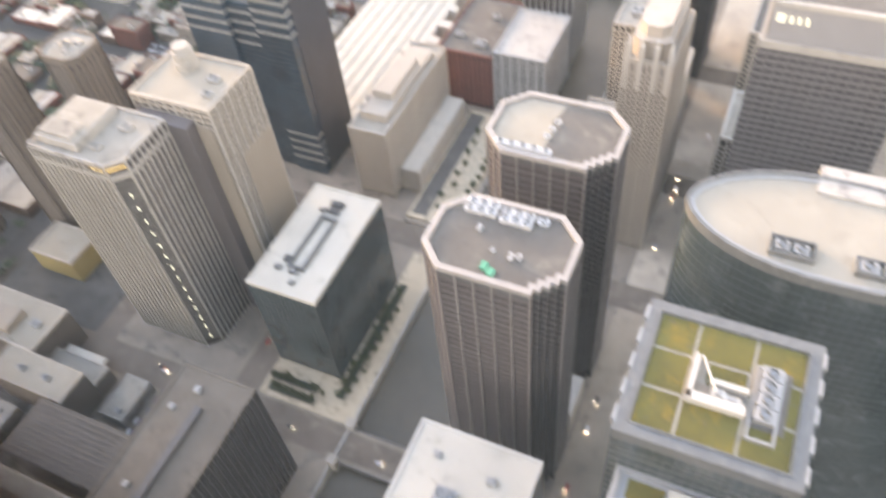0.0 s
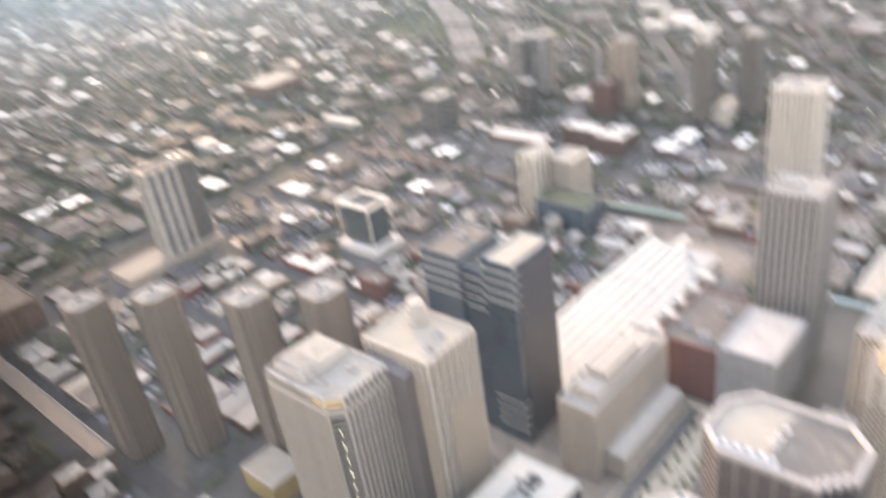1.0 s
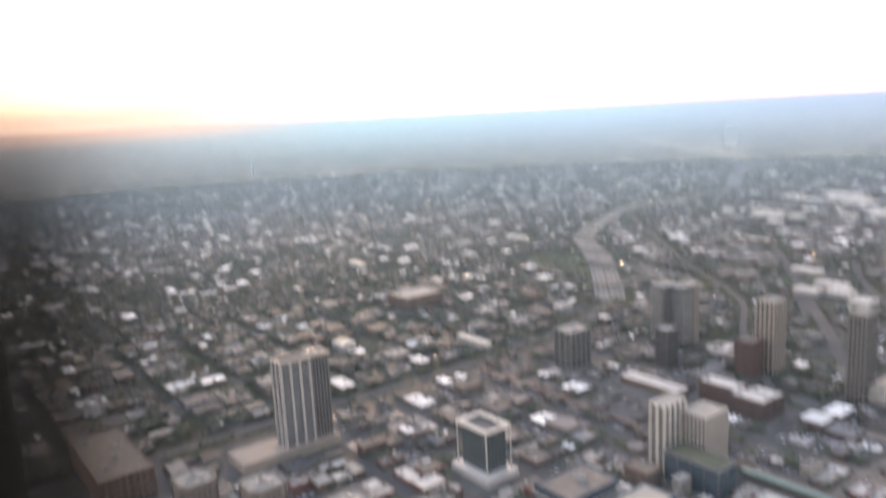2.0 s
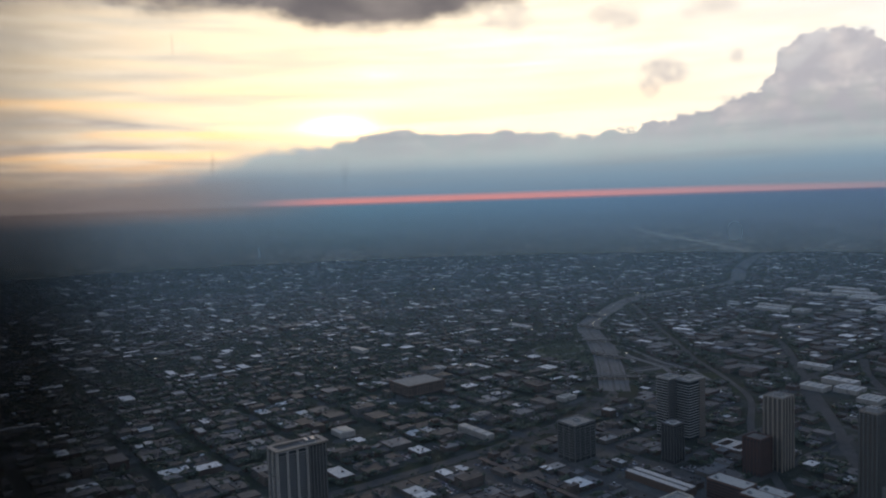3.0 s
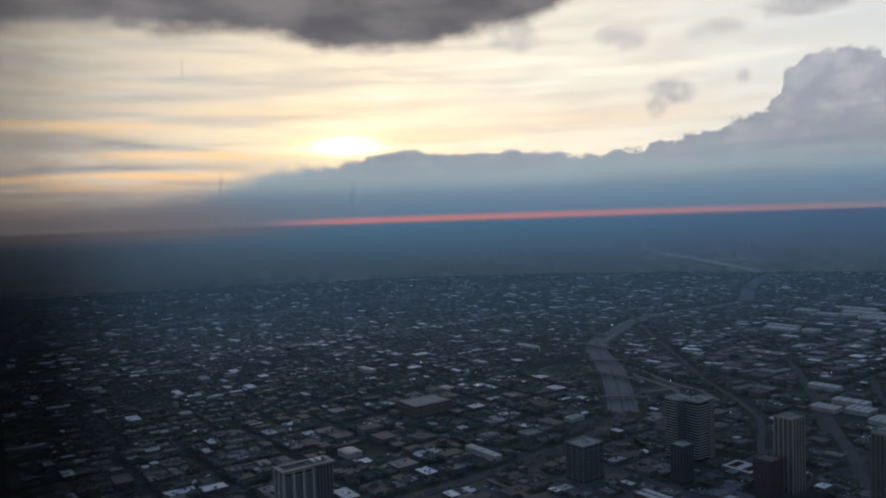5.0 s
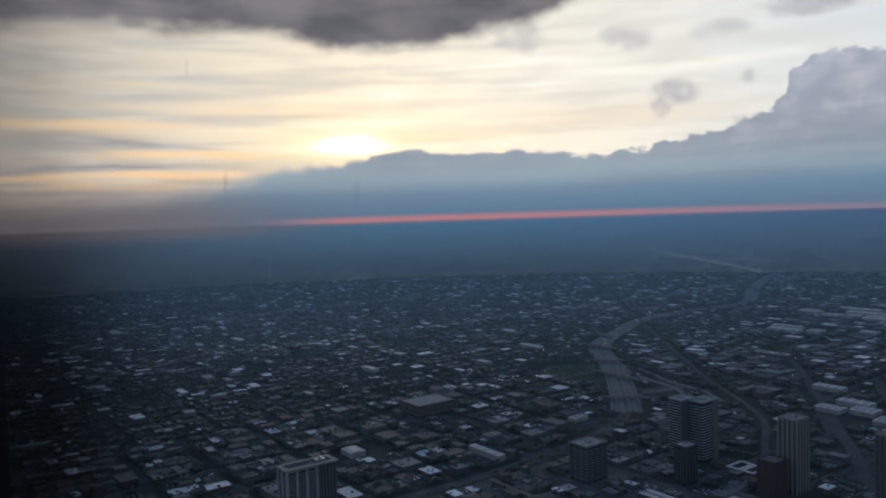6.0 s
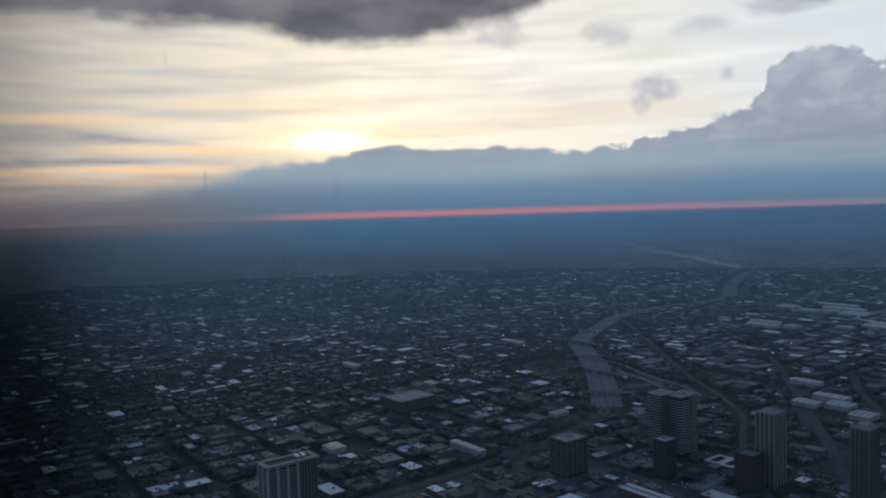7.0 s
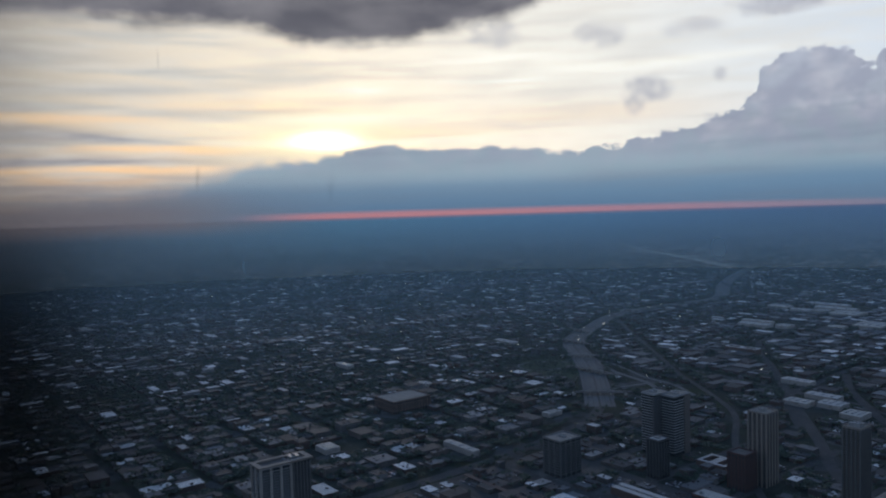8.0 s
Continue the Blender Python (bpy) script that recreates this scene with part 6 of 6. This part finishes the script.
def low_building(x, y, w, d, h, wall, roof):
    """Loft or shop block: walls with a parapet, a roof deck, a window band at each storey and plant on top."""
    t = thing("loft_building", "%s loft building of %d storeys with a %s roof" % (wall[1], max(1, int(h / 4)), roof[1]), "loft building", (x, y, 0), "low buildings of the near streets")
    p = rect(-w / 2, w / 2, -d / 2, d / 2)
    bm = add_prism(new_bm(), p, 0, h - 0.5, False)
    add_ring(bm, grow(p, 0.05), grow(p, -0.5), h - 0.6, h + 0.7)
    part("wall", bm, wall[0], t)
    part("roof", add_prism(new_bm(), grow(p, -0.3), h - 0.5, h), roof[0], t)
    n = max(1, int(h / 4))
    band = mesh_of("window_band", add_ring(new_bm(), grow(p, 0.06), grow(p, -0.1), -0.8, 0.8), DARK_GLASS)
    for i in range(n):
        piece("window_band", band, t, at=(0, 0, 2.2 + i * (h - 1.5) / n))
    roof_units(t, [(rng.uniform(-w / 3, w / 3), rng.uniform(-d / 3, d / 3), rng.uniform(2.5, 5), rng.uniform(2.5, 4), rng.uniform(1.5, 3))], h)


def split(x0, x1, y0, y1, small, out):
    """Cuts a block into building parcels of uneven size."""
    w, d = x1 - x0, y1 - y0
    limit = small * rng.uniform(0.7, 2.0)
    if max(w, d) < limit or max(w, d) < 9:
        out.append((x0, x1, y0, y1))
    elif w > d:
        c = x0 + w * rng.uniform(0.3, 0.7)
        split(x0, c, y0, y1, small, out), split(c, x1, y0, y1, small, out)
    else:
        c = y0 + d * rng.uniform(0.3, 0.7)
        split(x0, x1, y0, c, small, out), split(x0, x1, c, y1, small, out)


def build_city():
    walls = [(BROWN_BRICK, "brown brick"), (RED_BRICK, "red brick"), (TAN, "tan stone"), (CONCRETE, "concrete"), (BROWN_BRICK, "brown brick")]
    roofs = [(TAR, "dark tar"), (TAR, "dark tar"), (GRAVEL, "gravel"), (BROWN_ROOF, "brown felt"), (TAN_ROOF, "sandy"), (CONCRETE, "grey"), (GRAVEL, "gravel"), (BROWN_ROOF, "brown felt"), (WHITE, "white")]
    rows, trees, cars, parcels, far_rows, far_trees = [], [], [], [], [], []
    # near blocks, on the street grid
    xs = [-130] + STREETS_X[1:] + [-1015, -1120, -1230, -1340, -1450]
    ys = STREETS_Y + [1020, 1130, 1240, 1350, 1460]
    for xa, xb in zip(xs, xs[1:]):
        for ya, yb in zip(ys, ys[1:]):
            split(xb + 9, xa - 9, ya + 10.5, yb - 10.5, 24 if xb > -560 and ya < 690 else 25, parcels)
    parcels.sort(key=lambda p: math.hypot(p[0] + p[1], p[2] + p[3]))
    made = 0
    for x0, x1, y0, y1 in parcels:
        x, y, w, d = (x0 + x1) / 2, (y0 + y1) / 2, x1 - x0, y1 - y0
        if not in_view(x, y, 4) or not is_free(x, y, max(w, d) * 0.5) or w < 3 or d < 3:
            continue
        use = rng.random()
        if use < (0.12 if x > -940 and y < 1000 else 0.24):
            for k in range(3 + int(w * d / 36)):
                trees.append((rng.uniform(x0 + 2, x1 - 2), rng.uniform(y0 + 2, y1 - 2), rng.uniform(2.4, 4.6)))
        elif use < 0.3:
            for i in range(int(w / 2.8)):
                for j in range(int(d / 8)):
                    if rng.random() < 0.75:
                        cars.append((x0 + 1.6 + i * 2.8, y0 + 4 + j * 8, 0.92, 2.2, 0.17, 1.6, 0))
        else:
            h = rng.choice([6, 7, 7, 8, 9, 11, 12, 14, 17, 21] if x > -560 and y < 690 else [5, 5, 5.5, 6, 6, 7, 7, 8, 9, 13]) + rng.random()
            w2, d2 = w - rng.uniform(0.6, 3), d - rng.uniform(0.6, 3)
            if x < -560 or y > 700:
                for k in range(2 if x > -940 and y < 1000 else 7):
                    if rng.random() < 0.5:
                        trees.append((x0 if rng.random() < 0.5 else x1, rng.uniform(y0, y1), rng.uniform(2.8, 5.0)))
                    else:
                        trees.append((rng.uniform(x0, x1), y0 if rng.random() < 0.5 else y1, rng.uniform(2.8, 5.0)))
            if made < 295:
                low_building(x, y, w2, d2, h, rng.choice(walls), rng.choice(roofs))
                made += 1
            else:
                rows.append((x, y, w2 / 2, d2 / 2, 0, h, 0))
                for k in range(rng.choice((0, 1, 1, 2, 3))):
                    rows.append((x + rng.uniform(-0.35, 0.35) * w2, y + rng.uniform(-0.35, 0.35) * d2, rng.uniform(0.8, 2.2), rng.uniform(0.8, 2.2), h, h + rng.uniform(1, 2.6), 0))
    for k in range(900):
        q = rng.randrange(len(EXPRESSWAY) - 1)
        a, b = Vector(EXPRESSWAY[q]), Vector(EXPRESSWAY[q + 1])
        n = (b - a).orthogonal().normalized() * rng.choice((-1, 1)) * (rng.uniform(36, 48) if q > 3 else rng.uniform(13, 24))
        p = a.lerp(b, rng.random()) + n
        trees.append((p.x, p.y, rng.uniform(3, 5.5)))
    loop = np.array([(-1240, 1460), (-1330, 1480), (-1400, 1450), (-1450, 1390), (-1440, 1330), (-1380, 1320), (-1350, 1370), (-1330, 1430)], dtype=float)
    for k in range(420):
        x, y = rng.uniform(-1490, -1270), rng.uniform(1290, 1500)
        if gap_to(loop, x, y) > 11 and gap_to(EX, x, y) > 38 and all(gap_to(p, x, y) > 9 for p in DIAGONALS):
            trees.append((x, y, rng.uniform(2.6, 5.0)))
    for k in range(900):
        x, y = rng.uniform(-940, -250), rng.uniform(60, 1240)
        x = min(STREETS_X, key=lambda q: abs(q - x)) + rng.choice((-10.5, 10.5))
        if in_view(x, y) and is_free(x, y, 2) and min(abs(y - q) for q in STREETS_Y) > 12:
            trees.append((x, y, rng.uniform(2.2, 3.8)))
    # farther rows go more often to the hazed colours, imitating thickening air
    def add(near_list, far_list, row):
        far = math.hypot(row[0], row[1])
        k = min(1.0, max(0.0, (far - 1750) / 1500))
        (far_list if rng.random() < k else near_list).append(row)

    # far blocks: rows of narrow houses with alleys, shops on the main streets, now and then a works hall or a park
    bx, by = 92.0, 160.0
    for i in range(-54, 12):
        for j in range(-4, 34):
            x0, y0 = -1454 + i * bx, j * by - 140
            cx, cy = x0 + bx / 2, y0 + by / 2
            rho = math.hypot(cx, cy)
            if rho > 4850 or not in_view(cx, cy, 2):
                continue
            if x0 + bx > -1452 and y0 < 1458:
                continue
            yard = noise.noise((cx * 0.0011, cy * 0.0011, 3.1))
            works = noise.noise((cx * 0.0013 + 9, cy * 0.0013, 7.7)) + (0.3 if cx > -1500 and cy > 1500 else -0.6)
            if yard > 0.62:
                for k in range(60):
                    add(trees, far_trees, (x0 + rng.uniform(0, bx), y0 + rng.uniform(0, by), rng.uniform(3.5, 6)))
                continue
            if works > 0.3 or i % 9 == 0:
                lots = []
                split(x0 + 8, x0 + bx - 8, y0 + 8, y0 + by - 8, 30 if works > 0.3 else 20, lots)
                for a0, a1, b0, b1 in lots:
                    x, y, w, d = (a0 + a1) / 2, (b0 + b1) / 2, a1 - a0, b1 - b0
                    if not is_free(x, y, max(w, d) / 2):
                        for k in range(int(w * d / 45)):
                            tx, ty = rng.uniform(a0, a1), rng.uniform(b0, b1)
                            if is_free(tx, ty, 3):
                                if k % 5 == 0 and is_free(tx, ty, 8):
                                    rows.append((tx, ty, rng.uniform(4, 7), rng.uniform(4, 7), 0, rng.uniform(4, 7), 0))
                                add(trees, far_trees, (tx, ty, rng.uniform(2.8, 5)))
                        continue
                    if rng.random() < 0.78:
                        for k in range(3):
                            add(trees, far_trees, (rng.choice((a0, a1)), rng.uniform(b0, b1), rng.uniform(2.8, 4.6)))
                        add(rows, far_rows, (x, y, w / 2 - rng.uniform(0.5, 2), d / 2 - rng.uniform(0.5, 2), 0, rng.uniform(6, 12), 0))
                    else:
                        for k in range(3):
                            add(trees, far_trees, (rng.uniform(a0, a1), rng.uniform(b0, b1), rng.uniform(3, 5)))
                continue
            step = 9.0 if rho < 2000 else 11.0 if rho < 3000 else 13.0
            deep = 9.5
            for side in (0, 1):
                y = y0 + 9
                while y < y0 + by - 9:
                    size = step * rng.uniform(0.8, 1.25) if rng.random() < 0.82 else step * rng.uniform(1.6, 3.4)
                    x = x0 + (11 + deep if side == 0 else bx - 11 - deep) + rng.uniform(-6, 6)
                    if rng.random() < 0.62 + 0.6 * noise.noise((x * 0.006, y * 0.006, 1.7)) and is_free(x, y + size / 2, 10):
                        add(rows, far_rows, (x, y + size / 2, deep * rng.uniform(0.55, 1.3), size * rng.uniform(0.36, 0.48), 0, rng.uniform(5, 8.5) if rng.random() < 0.97 else rng.uniform(10, 16), rng.uniform(-0.03, 0.03)))
                        if rho < 2600 and rng.random() < 0.5:
                            add(rows, far_rows, (cx + (6 if side else -6) + rng.uniform(-2, 2), y + size / 2, rng.uniform(2.5, 4), rng.uniform(2.5, 4), 0, 3.5, 0))
                    elif not is_free(x, y + size / 2, 10) and is_free(x, y + size / 2, 4.5):
                        rows.append((x, y + size / 2, 4, size * 0.4, 0, rng.uniform(4, 7), 0))
                    for k in range(5 if rho < 2400 else 3 if rho < 3200 else 2):
                        if rng.random() < 0.85:
                            tx = x0 + (5 if side == 0 else bx - 5) if rng.random() < 0.5 else cx + rng.uniform(-16, 16)
                            if is_free(tx, y, 2):
                                add(trees, far_trees, (tx + rng.uniform(-3, 3), y + rng.uniform(0, size), rng.uniform(2.8, 5.4) * (1 if rho < 3200 else 1.3)))
                    y += size
    # broad pale-roofed works and shops among the far houses
    halls = []
    while len(halls) < 520:
        far, left = 1500 + 3300 * rng.random() ** 0.8, radians(rng.uniform(22, 90))
        x, y = -far * math.sin(left), far * math.cos(left)
        w, d = rng.uniform(9, 26), rng.uniform(6, 13)
        if is_free(x, y, max(w, d)) and (x < -1500 or y > 1500):
            w, d = (w, d) if rng.random() < 0.65 else (d, w)
            halls.append((x, y, w, d, 0, rng.uniform(9, 12), 0))
    boxes_object("far_halls", halls, HALLS, "hundreds of broad pale-roofed works and shops", "halls")
    boxes_object("parked_cars", cars, PARKED, "rows of small parked cars on open lots", "cars")
    boxes_object("district_houses", rows, CITY, "hundreds of small flat-roofed brick buildings", "houses")
    boxes_object("far_houses", far_rows, HAZED_SUBURB, "thousands of small flat-roofed houses far away", "houses")
    plant("street_trees", trees, STREET_LEAF, "dense dark street trees between the houses")
    plant("far_trees", far_trees, HAZED_LEAF, "dense street trees among the far houses")


def plant(name, trees, leaf, label):
    # trees, each of several leafy clumps
    g = np.random.default_rng(5)
    t = np.array(trees)
    k = 3
    c = np.repeat(t, k, axis=0)
    n = len(c)
    c0 = c[:, :2] + g.normal(0, 0.38, (n, 2)) * c[:, 2:3]
    z0 = c[:, 2] * g.uniform(1.0, 1.9, n)
    r = c[:, 2] * g.uniform(0.42, 0.8, n)
    octa = np.array([[1, 0, 0], [0, 1, 0], [-1, 0, 0], [0, -1, 0], [0, 0, 1], [0, 0, -1]], dtype=float)
    v = octa[None] * r[:, None, None] * g.uniform(0.75, 1.3, (n, 6, 1)) * np.array([1.25, 1.25, 0.55])
    a = g.uniform(0, 6.28, n)
    ca, sa = np.cos(a)[:, None], np.sin(a)[:, None]
    vx, vy = v[:, :, 0] * ca - v[:, :, 1] * sa, v[:, :, 0] * sa + v[:, :, 1] * ca
    v = np.stack([vx + c0[:, 0:1], vy + c0[:, 1:2], v[:, :, 2] + z0[:, None]], -1)
    f = np.array([[0, 1, 4], [1, 2, 4], [2, 3, 4], [3, 0, 4], [1, 0, 5], [2, 1, 5], [3, 2, 5], [0, 3, 5]])
    raw_object(name, v.reshape(-1, 3), (np.arange(n)[:, None, None] * 6 + f[None]).reshape(-1), 3, leaf, label, "trees")


build_city()


# ---- riverside trees, cars ----
def leafy_tree():
    t = thing("tree", "small leafy tree in a riverside planter", "tree", (0, 0, 0), "riverside trees")
    g = random.Random(4)
    bm = new_bm()
    bmesh.ops.create_cone(bm, cap_ends=True, segments=7, radius1=0.22, radius2=0.1, depth=3.0, matrix=Matrix.Translation((0, 0, 1.5)))
    for k in range(5):
        a = k * 1.257 + 0.4
        m = Matrix.Translation((0.5 * math.cos(a), 0.5 * math.sin(a), 3.0)) @ Matrix.Rotation(a, 4, "Z") @ Matrix.Rotation(0.65, 4, "Y")
        bmesh.ops.create_cone(bm, cap_ends=False, segments=5, radius1=0.09, radius2=0.03, depth=1.7, matrix=m)
    part("trunk", bm, BARK, t)
    bm = new_bm()
    for k in range(240):
        d = Vector((g.gauss(0, 1), g.gauss(0, 1), g.gauss(0, 0.8)))
        d = d.normalized() * g.uniform(0.7, 2.3)
        if g.random() < 0.2:
            d *= 1.2
        p = d + Vector((0, 0, 4.3))
        u = Vector((g.gauss(0, 1), g.gauss(0, 1), g.gauss(0, 1))).normalized() * g.uniform(0.25, 0.5)
        w = u.cross(Vector((g.gauss(0, 1), g.gauss(0, 1), g.gauss(0, 1)))).normalized() * g.uniform(0.2, 0.4)
        bm.faces.new([bm.verts.new(p + q) for q in (u, w, -u, -w)])
    part("crown", bm, LEAF, t)
    return t


def build_trees():
    first = leafy_tree()
    g = random.Random(8)
    spots = [(-181 + g.uniform(-2.5, 1.5), 172 + i * 4.2) for i in range(21)] + [(-176 + g.uniform(-1, 1), 176 + i * 8) for i in range(9)]
    spots += [(-227 + i * 4.4, 170 + g.uniform(-1.5, 1.5)) for i in range(9)] + [(-224 + i * 4.6, 163 + g.uniform(-1, 1)) for i in range(7)]
    spots += [(-171 + g.uniform(-2, 2), 322 + i * 9) for i in range(11)] + [(-186 + g.uniform(-3, 3), 330 + i * 12) for i in range(8)]
    for i, (x, y) in enumerate(spots):
        z = 3.2 if y > 315 else 0.17
        m = Matrix.Translation((x, y, z)) @ Matrix.Rotation(g.uniform(0, 6), 4, "Z")
        if i == 0:
            first.matrix_basis = m
        else:
            c = copy_thing(first, m)
            s = g.uniform(0.75, 1.25)
            c.scale = (s, s, s)
    t = thing("riverside_garden", "sandy terrace with hedged planters by the glass block", "garden")
    part("terrace", add_box(new_bm(), -231, -167, 157, 182.6, 0.17, 0.5), PLAZA, t)
    part("terrace", add_box(new_bm(), -186.6, -167, 182.6, 290, 0.17, 0.5), PLAZA, t)
    for x0, x1, y0, y1 in ((-229, -196, 168, 173), (-227, -194, 160, 164.5), (-184, -178, 170, 262)):
        part("planter", add_ring(new_bm(), rect(x0, x1, y0, y1), rect(x0 + 0.6, x1 - 0.6, y0 + 0.6, y1 - 0.6), 0.5, 1.2), PAVING, t)
        part("hedge", add_box(new_bm(), x0 + 0.7, x1 - 0.7, y0 + 0.7, y1 - 0.7, 0.5, 1.6), STREET_LEAF, t, "dark clipped hedge")


build_trees()


def car(x, y, turn, paint, lit):
    t = thing("car", "small car with its lamps lit on the street", "car", (x, y, 0.1), "cars on the streets")
    t.rotation_euler = (0, 0, radians(turn))
    bm = add_box(new_bm(), -0.9, 0.9, -2.2, 2.2, 0.35, 0.95)
    add_prism(bm, rect(-0.78, 0.78, -1.5, 1.0), 0.95, 1.45)
    part("body", bm, paint, t)
    for sx in (-0.82, 0.82):
        for sy in (-1.35, 1.35):
            bm = new_bm()
            bmesh.ops.create_cone(bm, cap_ends=True, segments=10, radius1=0.34, radius2=0.34, depth=0.22, matrix=Matrix.Translation((sx, sy, 0.34)) @ Matrix.Rotation(math.pi / 2, 4, "Y"))
            wheel = part("wheel", bm, RUBBER, t)
            rim = new_bm()
            bmesh.ops.create_cone(rim, cap_ends=True, segments=8, radius1=0.2, radius2=0.2, depth=0.26, matrix=Matrix.Translation((sx, sy, 0.34)) @ Matrix.Rotation(math.pi / 2, 4, "Y"))
            part("rim", rim, LIGHT_METAL, wheel, "metal wheel rim")
        part("headlight", add_box(new_bm(), sx * 0.75 - 0.25, sx * 0.75 + 0.25, -2.3, -2.18, 0.55, 0.85), LAMP_WHITE if lit else PALE, t, "white headlight")
        part("tail_light", add_box(new_bm(), sx * 0.75 - 0.22, sx * 0.75 + 0.22, 2.18, 2.28, 0.6, 0.85), LAMP_RED, t, "red tail light")


CARS = [(-37, 205, 0), (-37, 225, 0), (-34.3, 351, 0), (-33.8, 399, 0), (-33, 408, 0), (-34.5, 420, 0), (-22, 380, 180), (-22, 260, 180), (-23, 470, 180), (-200, 143, 90), (-296, 147, 90), (-245, 190, 180), (-238, 230, 180), (-241, 290, 0), (-140, 142, 90), (-150, 301, 90), (-241, 120, 180), (-300, 149, -90), (-352, 120, 0), (-37, 168, 0)]
for i, (x, y, turn) in enumerate(CARS):
    car(x, y, turn, CAR_PAINTS[i % 4], True)


def street_lamp():
    t = thing("street_lamp", "tall street lamp with a lit warm head", "street lamp", (0, 0, 0), "lit street lamps")
    bm = new_bm()
    bmesh.ops.create_cone(bm, cap_ends=True, segments=6, radius1=0.2, radius2=0.12, depth=11, matrix=Matrix.Translation((0, 0, 5.5)))
    part("pole", bm, DARK_METAL, t)
    arm = part("arm", add_box(new_bm(), 0, 2.0, -0.08, 0.08, 10.8, 11.0), DARK_METAL, t)
    part("lamp_head", add_box(new_bm(), 1.2, 2.6, -0.5, 0.5, 10.9, 11.5), LAMP_STREET, arm, "lit lamp head")
    return t


lamp = street_lamp()
g = random.Random(21)
lamp.matrix_basis = Matrix.Translation((-1700, 1960, 0))
for k in range(64):
    if k < 22:
        a = Vector(EXPRESSWAY[7 + k % 7]).lerp(Vector(EXPRESSWAY[8 + k % 7]), g.random()) + Vector((g.uniform(-44, 44), g.uniform(-20, 20)))
    else:
        far, left = g.uniform(1750, 4200), radians(g.uniform(26, 82))
        a = Vector((-far * math.sin(left), far * math.cos(left)))
    copy_thing(lamp, Matrix.Translation((a.x, a.y, 0)) @ Matrix.Rotation(g.uniform(0, 6), 4, "Z"))
